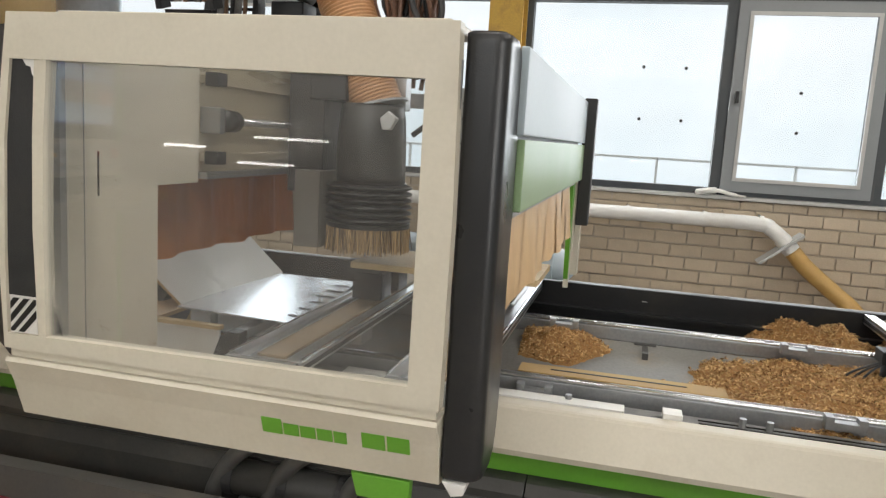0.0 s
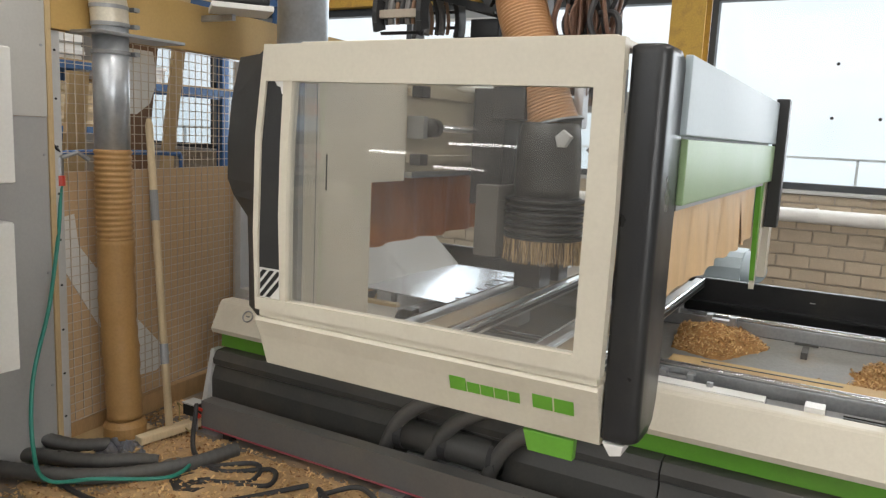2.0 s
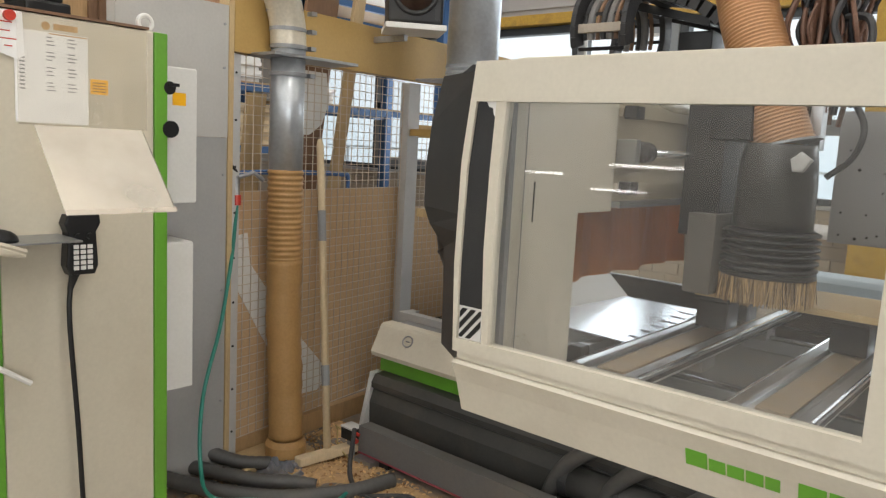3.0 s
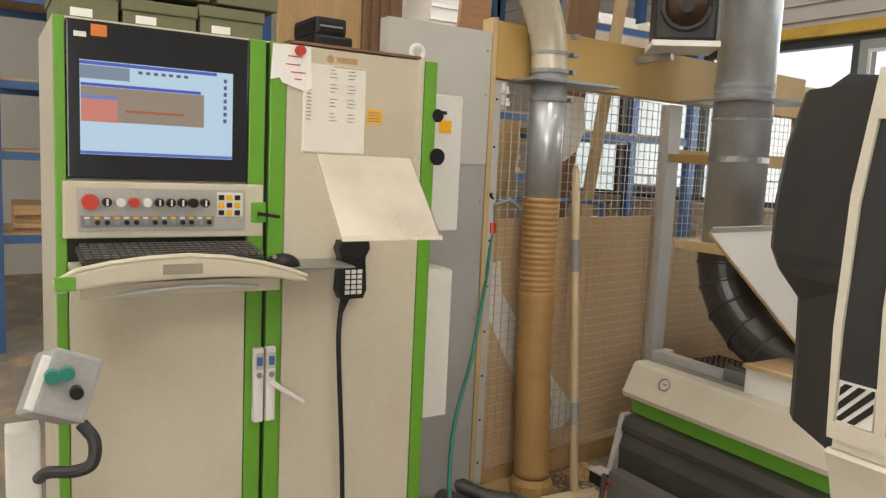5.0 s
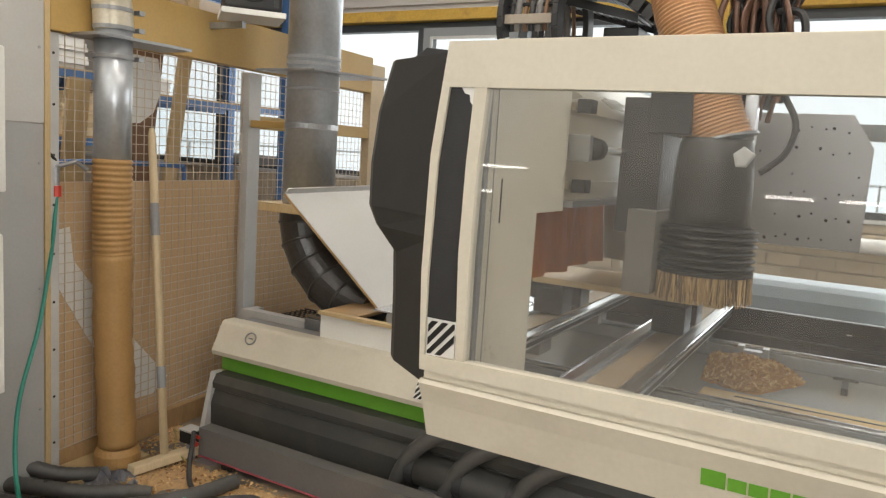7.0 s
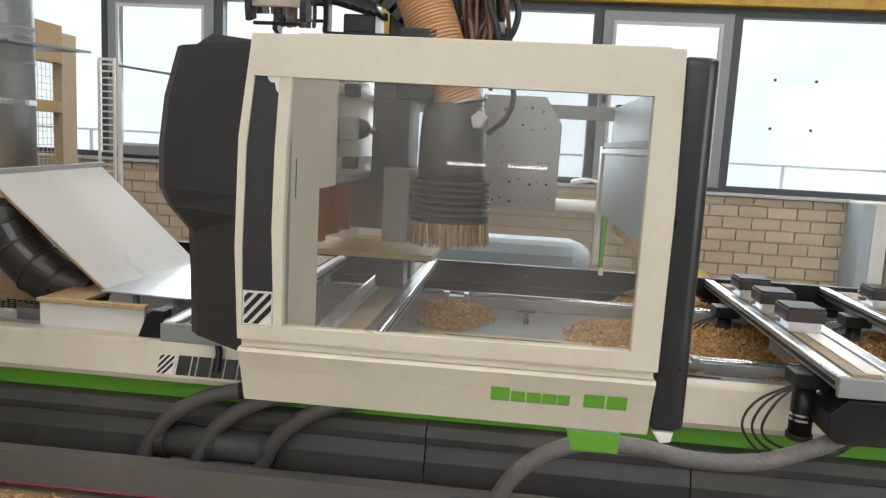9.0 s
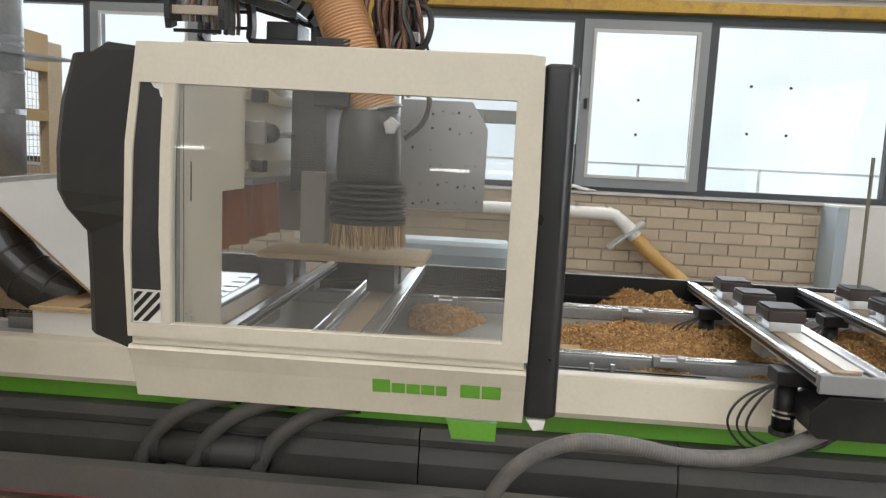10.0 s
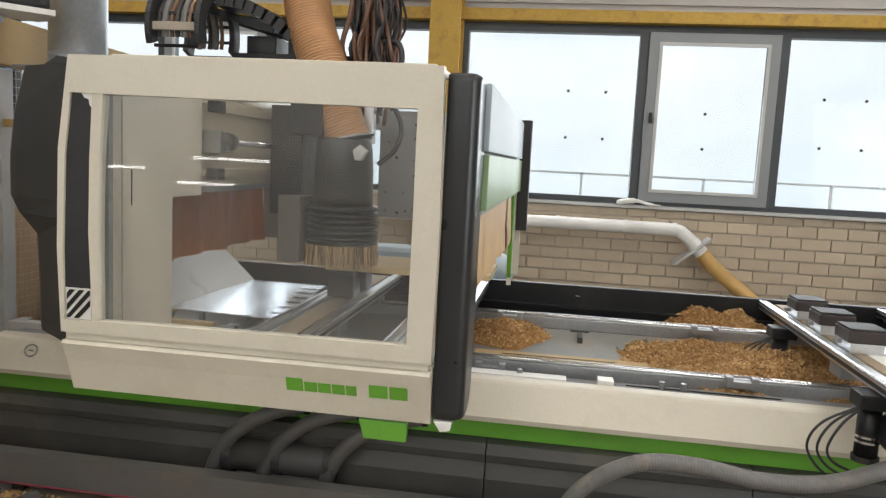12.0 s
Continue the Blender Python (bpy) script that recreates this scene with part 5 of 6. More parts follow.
# keyboard tray
TOPARC = [(-0.735, 1.045), (-0.69, 1.072), (-0.62, 1.086), (-0.54, 1.095), (-0.45, 1.099), (-0.36, 1.092), (-0.28, 1.077), (-0.21, 1.058), (-0.158, 1.038)]
BOTARC = [(-0.158, 1.024), (-0.25, 1.040), (-0.36, 1.046), (-0.46, 1.046), (-0.60, 1.041), (-0.72, 1.024), (-0.735, 1.024)]
tray = part("keyboard_tray", box(CX + 0.004, -1.992, -0.69, -0.252, 1.052, 1.066, 0.003), CREAM_CAB, cab, "cream keyboard tray with arched front")
part("tray_front", prism(TOPARC + BOTARC, "x", -1.990, -1.945, 0.007), CREAM_CAB, tray, "arched cream front")
part("tray_lip", tube([(-1.950, y, z + 0.001) for y, z in TOPARC], 0.007, 8), CREAM_CAB, tray)
part("tray_end", box(-1.9445, -1.9385, -0.734, -0.692, 1.030, 1.062, 0.002), GREEN, tray)
# thin patch whose darker cream stands for the shade inside the grip
part("tray_slot", box(-1.9445, -1.9425, -0.51, -0.42, 1.058, 1.082), mat("shaded_grip", (0.30, 0.27, 0.21), 0.5), tray, "grip recess drawn as a shade-coloured patch")
part("under_drawer", box(CX + 0.004, -1.995, -0.68, -0.21, 0.998, 1.034, 0.004), CREAM_CAB, tray)
part("drawer_grip", tube(spline([(-1.992, -0.60, 1.004), (-1.978, -0.55, 1.014), (-1.975, -0.44, 1.022), (-1.978, -0.33, 1.018), (-1.992, -0.27, 1.010)], 6), 0.005, 8), LIGHTGREY, tray)
for y, s in ((-0.222, 0), (-0.188, 1)):
    h = part("door_handle", box(CX + 0.005, CX + 0.030, y - 0.014, y + 0.014, 0.602, 0.815, 0.006), WHITEPL, cab, "worn white door handle")
    part("handle_insert", box(CX + 0.0305, CX + 0.033, y - 0.011, y + 0.011, 0.755, 0.80), LIGHTGREY, h)
    part("handle_tag", box(CX + 0.0332, CX + 0.0338, y - 0.008, y + 0.008, 0.765, 0.79), BLUEPAINT, h)
    part("handle_lock", disc((CX + 0.032, y, 0.738), "x", 0.008, 0.006, 12), STEEL, h)
part("handle_lever", tube([(CX + 0.03, -0.186, 0.716), (CX + 0.05, -0.172, 0.704), (CX + 0.05, -0.100, 0.652)], 0.0075, 8), WHITEPL, cab, "white lever standing out")
part("yellow_sticker", box(CX + 0.0005, CX + 0.0012, 0.092, 0.142, 1.446, 1.488), LABEL, cab)
for k in range(4):
    part("sticker_line", box(CX + 0.0013, CX + 0.0016, 0.098, 0.136, 1.453 + k * 0.008, 1.455 + k * 0.008), BLACK, cab)
part("eye_bolt", tube([(CX - 0.06, 0.285 + 0.022 * math.cos(a * math.pi / 8), 1.675 + 0.022 * math.sin(a * math.pi / 8)) for a in range(17)], 0.007, 8), WHITEPL, cab, "lifting eye bolt")
part("eye_stem", cyl((CX - 0.06, 0.285, 1.648), (CX - 0.06, 0.285, 1.656), 0.012, 10), WHITEPL, cab)
part("top_edge", box(-2.65, CX - 0.005, -0.14, 0.27, 1.6485, 1.656), DARKWOOD, cab)

# things on and by the cabinet
kb = thing("keyboard", (-2.05, -0.47, 1.067), "grey computer keyboard on the tray", "keyboard")
KT = Euler((0, radians(7), 0)).to_matrix()
part("case", box(-2.138, -1.992, -0.675, -0.255, 1.082, 1.096, 0.003, turn=KT), DARK, kb)
part("riser", box(-2.138, -2.12, -0.64, -0.28, 1.067, 1.094), BLACK, kb)
bm = bmesh.new()
for i in range(22):
    for j in range(6):
        y, x = -0.667 + i * 0.0189, -2.132 + j * 0.0225
        z = 1.0965 + (-2.065 - x - 0.0085) * math.tan(radians(7))
        box(x, x + 0.018, y, y + 0.0155, z, z + 0.008, bm=bm)
tagged(part("keys", bm, mat("dusty_keys", (0.085, 0.08, 0.075), 0.45, var=0.3, scale=60), kb, "rows of dusty keys"), kind="stuff")
sh = solo("mouse_shelf", box(CX + 0.006, -1.985, -0.245, -0.005, 1.050, 1.055, 0.001), STEEL, "small steel shelf beside the keyboard", "shelf")
mo = thing("mouse", (-2.03, -0.195, 1.056), "black computer mouse on the small steel shelf", "computer mouse")
bm = bmesh.new()
bmesh.ops.create_uvsphere(bm, u_segments=16, v_segments=10, radius=1, matrix=Matrix.Translation((-2.03, -0.195, 1.056)) @ Matrix.Diagonal((0.032, 0.05, 0.033, 1)))
for v in bm.verts:
    v.co.z = max(v.co.z, 1.056)
part("mouse_body", bm, BLACK, mo, "", True)
part("mouse_wheel", disc((-2.012, -0.222, 1.083), "x", 0.006, 0.004, 10), STEEL, mo)
dh = thing("document_holder", (-2.1, 0.09, 1.1), "clear dusty acrylic document holder on the cabinet door", "document holder")
o = part("back_sheet", box(CX + 0.006, CX + 0.009, -0.10, 0.255, 1.352, 1.640), ACRYLIC, dh)
o = part("sloping_shelf", sheet("", [(CX + 0.010, -0.062, 1.352), (CX + 0.010, 0.238, 1.352), (-1.945, 0.238, 1.130), (-1.945, -0.062, 1.130)], 0.004, ACRYLIC, "", ""), ACRYLIC_DUSTY, dh)
o = part("shelf_lip", box(-1.944, -1.940, -0.064, 0.240, 1.128, 1.142), ACRYLIC_DUSTY, dh)
o = part("side_gusset", sheet("", [(CX + 0.010, 0.240, 1.352), (CX + 0.010, 0.240, 1.135), (-1.945, 0.240, 1.130), (-1.947, 0.240, 1.134)], 0.003, ACRYLIC, "", ""), ACRYLIC, dh)
part("holder_mark", disc((CX + 0.0095, -0.028, 1.615), "x", 0.011, 0.001, 12), PLY, dh)
part("holder_mark", box(CX + 0.0091, CX + 0.0099, -0.008, 0.055, 1.607, 1.623), PLY, dh, "brown printed mark")
part("holder_line", box(CX + 0.0091, CX + 0.0099, -0.02, 0.08, 1.594, 1.597), PLY, dh)
for c in dh.children:
    c.visible_shadow = False
pa = thing("paper_list", (CX + 0.003, -0.0, 1.36), "printed paper list taped to the door", "paper")
part("sheet", box(CX + 0.002, CX + 0.003, -0.105, 0.085, 1.358, 1.600), PAPER, pa)
for k in range(15):
    part("print_line", box(CX + 0.0031, CX + 0.0036, -0.093, -0.080, 1.585 - k * 0.010, 1.589 - k * 0.010), INK, pa)
    if k % 4 != 3:
        part("print_line", box(CX + 0.0031, CX + 0.0036, -0.025, -0.010 + 0.004 * (k % 3), 1.585 - k * 0.010, 1.588 - k * 0.010), INK, pa)
        part("print_line", box(CX + 0.0031, CX + 0.0036, 0.030, 0.050 + 0.004 * (k % 2), 1.585 - k * 0.010, 1.588 - k * 0.010), INK, pa)
no = thing("note", (CX + 0.01, -0.15, 1.52), "torn cream paper note under a red magnet", "note")
part("sheet", prism([(-0.192, 1.640), (-0.085, 1.642), (-0.080, 1.530), (-0.10, 1.520), (-0.165, 1.540), (-0.172, 1.552), (-0.198, 1.545)], "x", CX + 0.006, CX + 0.0068), PAPER, no)
for z, y0, y1 in ((1.61, -0.15, -0.11), (1.588, -0.155, -0.115), (1.568, -0.14, -0.10), (1.55, -0.13, -0.11)):
    part("pen_line", box(CX + 0.0069, CX + 0.0074, y0, y1, z, z + 0.003), RED, no, "red handwriting")
part("magnet", disc((CX + 0.014, -0.118, 1.628), "x", 0.014, 0.014, 14), RED, no, "round red magnet")
pe = thing("hand_pendant", (CX + 0.03, 0.035, 0.93), "black hand-held control pendant with white keys hanging on a cable", "hand control")
part("pendant_body", prism([(0.005, 1.110), (0.092, 1.110), (0.095, 1.085), (0.082, 1.060), (0.088, 0.965), (0.078, 0.940), (0.010, 0.940), (0.0, 0.965), (0.006, 1.060), (-0.004, 1.085)], "x", CX + 0.004, CX + 0.050, 0.005), BLACK, pe)
for i in range(3):
    for j in range(5):
        part("pendant_key", box(CX + 0.0505, CX + 0.053, 0.018 + i * 0.019, 0.032 + i * 0.019, 0.955 + j * 0.015, 0.966 + j * 0.015), WHITEPL, pe)
for y in (0.030, 0.062):
    part("pendant_dial", disc((CX + 0.055, y, 1.050), "x", 0.009, 0.010, 12), BLACK, pe)
part("pendant_tail", tube([(CX + 0.027, 0.03, 0.942), (CX + 0.030, 0.016, 0.90)], [0.014, 0.008], 10), BLACK, pe)
part("pendant_cable", tube(spline([(CX + 0.030, 0.016, 0.905), (CX + 0.032, 0.012, 0.80), (CX + 0.034, 0.03, 0.5), (CX + 0.036, 0.045, 0.2), (CX + 0.06, 0.06, 0.012), (CX + 0.2, 0.10, 0.008)], 8), 0.0075, 8), BLACK, pe, "black cable down to the floor")

for y0, y1, z0, z1, n in ((0.335, 0.458, 1.124, 1.556, "switch_box"), (0.330, 0.448, 0.500, 0.998, "junction_cabinet")):
    b = thing(n, (-2.4, 0.38, z0), "white steel box on the side of the cabinet", "steel box")
    part("case", box(-2.48, -2.21, y0, y1, z0, z1, 0.004), WHITE, b)
    part("box_lid", box(-2.209, -2.203, y0 + 0.004, y1 - 0.002, z0 + 0.004, z1 - 0.004, 0.001), WHITE, b)
    if n == "switch_box":
        part("yellow_sticker", box(-2.2028, -2.2022, y0 + 0.036, y0 + 0.082, 1.436, 1.476), LABEL, b)
        part("rotary_knob", disc((-2.17, y0 - 0.004, 1.485), "x", 0.020, 0.05, 14), BLACK, b)
        part("rotary_knob", disc((-2.17, y0 - 0.002, 1.36), "x", 0.026, 0.06, 14), BLACK, b)
        part("knob_bar", box(-2.15, -2.14, y0 - 0.01, y0 + 0.025, 1.49, 1.50), BLACK, b)
# boxes and a device on the cabinet's top
OLIVE = mat("olive_card", (0.15, 0.155, 0.085), 0.7, var=0.1, scale=4)
for i, (y0, y1, z1) in enumerate(((-0.70, -0.56, 1.74), (-0.55, -0.37, 1.72), (-0.36, -0.19, 1.73))):
    b = thing("storage_box", (-2.4, (y0 + y1) / 2, 1.649), "olive green lidded storage box on the cabinet", "storage box", "boxes on the cabinet")
    part("carton", box(-2.55, -2.24, y0, y1, 1.6495, z1 - 0.03, 0.003), OLIVE, b)
    part("box_lid", box(-2.555, -2.235, y0 - 0.004, y1 + 0.004, z1 - 0.0295, z1, 0.004), OLIVE, b)
    part("box_label", box(-2.2395, -2.2385, y0 + 0.03, y0 + 0.08, 1.66, 1.68), PAPER, b)
for i in range(3):
    solo("storage_box", box(-2.56, -2.26, -0.69 + i * 0.19, -0.52 + i * 0.19, 1.742, 1.83, 0.004), OLIVE, "olive green storage box in the upper row", "storage box", "boxes on the cabinet")
dv = thing("label_printer", (-2.3, -0.0, 1.657), "small black desktop device on the cabinet", "printer")
part("lower_case", box(-2.40, -2.20, -0.055, 0.065, 1.657, 1.69, 0.008), BLACK, dv)
part("upper_case", box(-2.40, -2.22, -0.045, 0.055, 1.6905, 1.745, 0.014), BLACK, dv)
part("paper_slot", box(-2.2195, -2.2185, -0.03, 0.04, 1.715, 1.72), STEEL, dv)
jb = thing("pedestal_switch", (-1.72, -0.69, 0), "grey slanted switch box with teal buttons on a white post", "switch box")
t = Euler((radians(-24), radians(-18), radians(12))).to_matrix()
part("post", box(-1.80, -1.74, -0.79, -0.73, 0.0, 0.80, 0.006), WHITEPL, jb)
part("switch_case", box(-1.79, -1.66, -0.745, -0.650, 0.82, 0.945, 0.008, turn=t), mat("switch_grey", (0.34, 0.34, 0.34), 0.5), jb)
part("face_plate", box(-1.674, -1.662, -0.748, -0.670, 0.85, 0.952, 0.002, turn=t), WHITEPL, jb)
for y, z, m, r in ((-0.715, 0.925, TEAL, 0.013), (-0.690, 0.928, TEAL, 0.013), (-0.675, 0.89, BLACK, 0.012)):
    part("switch_button", disc((-1.655, y, z), "x", r, 0.02, 14), m, jb)
part("switch_cable", tube(spline([(-1.68, -0.665, 0.82), (-1.66, -0.645, 0.79), (-1.65, -0.65, 0.75), (-1.66, -0.68, 0.735), (-1.70, -0.72, 0.725), (-1.74, -0.735, 0.70)], 8), 0.012, 10), RUBBER, jb, "stiff dark cable")
jb.location.y -= 0.045

# ---- fence, column and what hangs on it ----
BAY = Vector((0.17, -0.14, 0))
cb = thing("partition_board", (-2.69, 0.66, 0), "tall grey and white partition board with wooden edge", "partition")
part("lower_board", box(-2.73, -2.672, 0.47, 0.902, 0.0, 1.34), mat("pale_grey_board", (0.36, 0.36, 0.355), 0.5, var=0.05, dirt=(0.45, 0.42, 0.37), dirt_amount=0.3), cb, "grey lower board")
part("upper_board", box(-2.73, -2.668, 0.47, 0.902, 1.341, 1.83), mat("off_white_board", (0.47, 0.46, 0.435), 0.5, var=0.05, dirt=(0.42, 0.38, 0.32), dirt_amount=0.3), cb, "white upper board")
part("edge_batten", box(-2.735, -2.664, 0.903, 0.924, 0.0, 1.885), WOOD, cb, "raw wooden edge")
for z in (0.3, 0.75, 1.2, 1.6, 1.76):
    part("screw", disc((-2.6665, 0.885, z), "x", 0.005, 0.004, 8), STEEL, cb)
cb.location += BAY
FX = -2.70
fe = thing("mesh_fence", (FX, 1.9, 0), "welded wire fence with hardboard backing under an ochre beam", "fence")
part("post", box(FX - 0.02, FX + 0.02, 0.928, 0.966, 0.0, 1.662, 0.003), LIGHTGREY, fe, "perforated grey post")
for z in range(9):
    part("post_hole", disc((FX + 0.0205, 0.945, 0.15 + z * 0.18), "x", 0.005, 0.002, 8), BLACK, fe)
part("post", box(FX - 0.03, FX + 0.03, 1.93, 2.015, 0.0, 1.662, 0.003), LIGHTGREY, fe, "grey steel post")
part("post", box(FX - 0.03, FX + 0.03, 2.96, 3.10, 0.0, 1.84, 0.003), mat("pale_board", (0.55, 0.44, 0.29), 0.6), fe, "pale board post")
part("ochre_beam", box(FX - 0.035, FX + 0.035, 0.926, 2.96, 1.666, 1.876, 0.003), OCHRE, fe, "ochre particleboard beam")
part("mid_rail", box(FX - 0.03, FX + 0.03, 2.017, 2.955, 1.39, 1.455, 0.003), OCHRE, fe)
part("bottom_board", box(FX - 0.06, FX - 0.02, 0.97, 2.95, 0.0, 0.09), PLY, fe)
part("hardboard", box(FX - 0.026, FX - 0.020, 0.968, 1.928, 0.095, 1.130), HARDBOARD, fe, "brown hardboard sheet behind the wires")
part("hardboard", box(FX - 0.036, FX - 0.030, 2.017, 2.955, 0.095, 1.02), HARDBOARD, fe, "brown hardboard sheet behind the wires")
WIRE = mat("galvanised_wire", (0.56, 0.48, 0.38), 0.5, 0.0, var=0.1, bump=0)


def wires(y0, y1, z0, z1, pitch, r, x):
    bm = bmesh.new()
    n = int((y1 - y0) / pitch)
    for k in range(n + 1):
        y = y0 + (y1 - y0) * k / n
        tube([(x, y, z0), (x, y, z1)], r, 4, bm, False)
    n = int((z1 - z0) / pitch)
    for k in range(n + 1):
        z = z0 + (z1 - z0) * k / n
        tube([(x + 2 * r, y0, z), (x + 2 * r, y1, z)], r, 4, bm, False)
    return bm


tagged(part("wire_mesh", wires(0.968, 1.928, 0.10, 1.664, 0.0375, 0.0021, FX - 0.010), WIRE, fe, "welded wire mesh"), kind="stuff")
tagged(part("wire_mesh", wires(2.017, 2.955, 0.10, 1.664, 0.0375, 0.0018, FX - 0.015), WIRE, fe, "welded wire mesh"), kind="stuff")
part("white_sheet", prism([(0.975, 0.95), (1.03, 0.96), (1.045, 0.83), (1.28, 0.50), (1.50, 0.24), (1.42, 0.18), (1.30, 0.19), (1.10, 0.52), (0.975, 0.75)], "x", FX - 0.0195, FX - 0.0165), WHITE, fe, "white torn insulation sheet")
part("white_disc", prism([(1.20, 1.65), (1.45, 1.65), (1.47, 1.52), (1.43, 1.42), (1.36, 1.37), (1.20, 1.37)], "x", FX - 0.06, FX - 0.05), WHITE, fe, "pale sheet behind the wires")
part("blue_bar", tube(spline([(FX - 0.05, 0.98, 1.20), (FX - 0.05, 1.2, 1.205), (FX - 0.05, 1.55, 1.195), (FX - 0.05, 1.60, 1.18), (FX - 0.05, 1.605, 1.10)], 6), 0.011, 8), BLUEPAINT, fe, "bent blue bar")
# the near bay stands a little askew: its near end comes forward
for ob in fe.children:
    for v in ob.data.vertices:
        k = max(0.0, (1.97 - (v.co.y + 1.9)) / 1.04)
        v.co.x += BAY.x * k
        v.co.y += BAY.y * k
wp = thing("white_wire_panel", (-2.59, 3.32, 0), "narrow white wire grid panel beside a white post", "wire panel")
part("frame", ring_frame([(-2.665, 0.0), (-2.555, 0.0), (-2.555, 1.745), (-2.665, 1.745)], [(-2.655, 0.02), (-2.565, 0.02), (-2.565, 1.73), (-2.655, 1.73)], "y", 3.31, 3.33), WHITEPL, wp)
for k in range(41):
    part("grid_bar", box(-2.655, -2.565, 3.317, 3.323, 0.06 + k * 0.041, 0.071 + k * 0.041), WHITEPL, wp)
part("post", cyl((-2.525, 3.32, 0.0), (-2.525, 3.32, 1.72), 0.016, 10), WHITEPL, wp, "white round post")
part("guy_bar", cyl((-2.525, 3.31, 1.70), (-1.9, 3.0, 1.625), 0.007, 8), STEEL, wp)

# thin suction line
d1 = thing("suction_pipe", (-2.50, 1.10, 0), "galvanised suction pipe with tan flexible hose below and above", "suction pipe")
PX, PY = -2.44, 0.995
part("metal_pipe", cyl((PX, PY, 1.20), (PX, PY, 1.70), 0.067, 28), GALV, d1, "galvanised spiral pipe", True)
part("upper_pipe", tube(spline([(PX, PY, 1.701), (PX, PY - 0.01, 1.80), (PX + 0.01, PY - 0.05, 1.90), (PX + 0.02, PY - 0.12, 2.02), (PX + 0.02, PY - 0.2, 2.2), (PX + 0.02, PY - 0.24, 2.8), (PX + 0.02, PY - 0.24, 4.38)], 8), 0.070, 24), mat("film_pipe", (0.55, 0.50, 0.40), 0.35, 0.3, var=0.15, scale=8), d1, "pale film-wrapped pipe", True)
for z in (1.60, 1.705, 1.77, 1.84):
    c = part("pipe_clamp", tube([(PX, PY - max(0, z - 1.75) * 0.25, z - 0.007), (PX, PY - max(0, z - 1.75) * 0.25, z + 0.007)], 0.0728, 24), GREY, d1, "steel hose clamp")
    part("clamp_screw", box(PX + 0.03, PX + 0.06, PY + 0.064, PY + 0.090, z - 0.008, z + 0.008), STEEL, c)
part("slide_gate", box(PX - 0.09, PX + 0.09, PY - 0.13, PY + 0.29, 1.660, 1.672, 0.002), STEEL, d1, "flat slide gate blade")
part("ribbed_hose", ribbed([(PX, PY, 1.225), (PX, PY, 1.0), (PX + 0.005, PY, 0.86)], 0.0735, 0.022, 0.006, 26), HOSE, d1, "tan ribbed hose", True)
part("smooth_hose", tube(even(spline([(PX + 0.005, PY, 0.865), (PX + 0.004, PY + 0.004, 0.6), (PX + 0.012, PY + 0.012, 0.35), (PX + 0.02, PY + 0.018, 0.10)], 10), 0.02), [0.0715 + 0.0022 * math.sin(k * 1.7) + 0.0015 * math.sin(k * 0.6) for k in range(len(even(spline([(PX + 0.005, PY, 0.865), (PX + 0.004, PY + 0.004, 0.6), (PX + 0.012, PY + 0.012, 0.35), (PX + 0.02, PY + 0.018, 0.10)], 10), 0.02)))], 26), HOSE, d1, "slack tan hose", True)
part("floor_collar", tube([(PX + 0.02, PY + 0.018, 0.03), (PX + 0.02, PY + 0.018, 0.075), (PX + 0.02, PY + 0.018, 0.10)], [0.086, 0.086, 0.074], 26), HOSE, d1, "tan collar on the floor")
part("floor_board", box(PX - 0.14, PX + 0.06, PY - 0.2, PY + 0.14, 0.0, 0.029), WOOD, d1)

# thick duct with elbow
d2 = thing("extraction_duct", (-2.3, 1.95, 0), "thick galvanised extraction duct with dark segmented elbow", "extraction duct")
DX, DY = -2.30, 1.97
part("duct_pipe", cyl((DX, DY, 1.03), (DX, DY, 4.38), 0.124, 36), GALV, d2, "", True)
for z in (1.70, 1.73, 1.585):
    part("duct_band", cyl((DX, DY, z - 0.008), (DX, DY, z + 0.006), 0.1270, 36), GREY, d2)
part("duct_flange", prism([(DX - 0.18, DY - 0.20), (DX + 0.17, DY - 0.20), (DX + 0.30, DY + 0.18), (DX - 0.10, DY + 0.2)], "z", 1.652, 1.662), STEEL, d2, "flat steel flange plate")
part("duct_bracket", cyl((DX, DY, 1.40), (DX, DY, 1.425), 0.1272, 36), STEEL, d2)
part("bracket_arm", box(FX + 0.031, DX - 0.128, DY - 0.03, DY + 0.03, 1.395, 1.43), OCHRE, d2)
ELB = spline([(DX, DY, 1.04), (DX, DY, 0.93), (DX + 0.05, DY - 0.01, 0.80), (DX + 0.17, DY - 0.02, 0.68), (DX + 0.34, DY - 0.04, 0.60), (DX + 0.55, DY - 0.05, 0.565)], 4)
elb = part("elbow", tube(ELB[::3], [0.137 - 0.028 * k / len(ELB[::3]) for k in range(len(ELB[::3]))], 28), DUCTDARK, d2, "dark grey segmented elbow")
for k, p in enumerate(ELB[::3][1:-1]):
    q, a = ELB[::3][k + 2], ELB[::3][k]
    n = (Vector(q) - Vector(a)).normalized() * 0.006
    part("elbow_seam", tube([Vector(p) - n, Vector(p) + n], 0.1415 - 0.028 * (k + 1) / len(ELB[::3]), 28), DUCTDARK, elb, "raised folded seam", True)
part("wood_collar", box(DX - 0.165, DX + 0.165, DY - 0.165, DY + 0.165, 1.005, 1.045), WOOD, d2)


def turned(bm, c, deg):
    m = Matrix.Rotation(radians(deg), 3, "Z")
    for v in bm.verts:
        v.co = Vector(c) + m @ (v.co - Vector(c))
    return bm


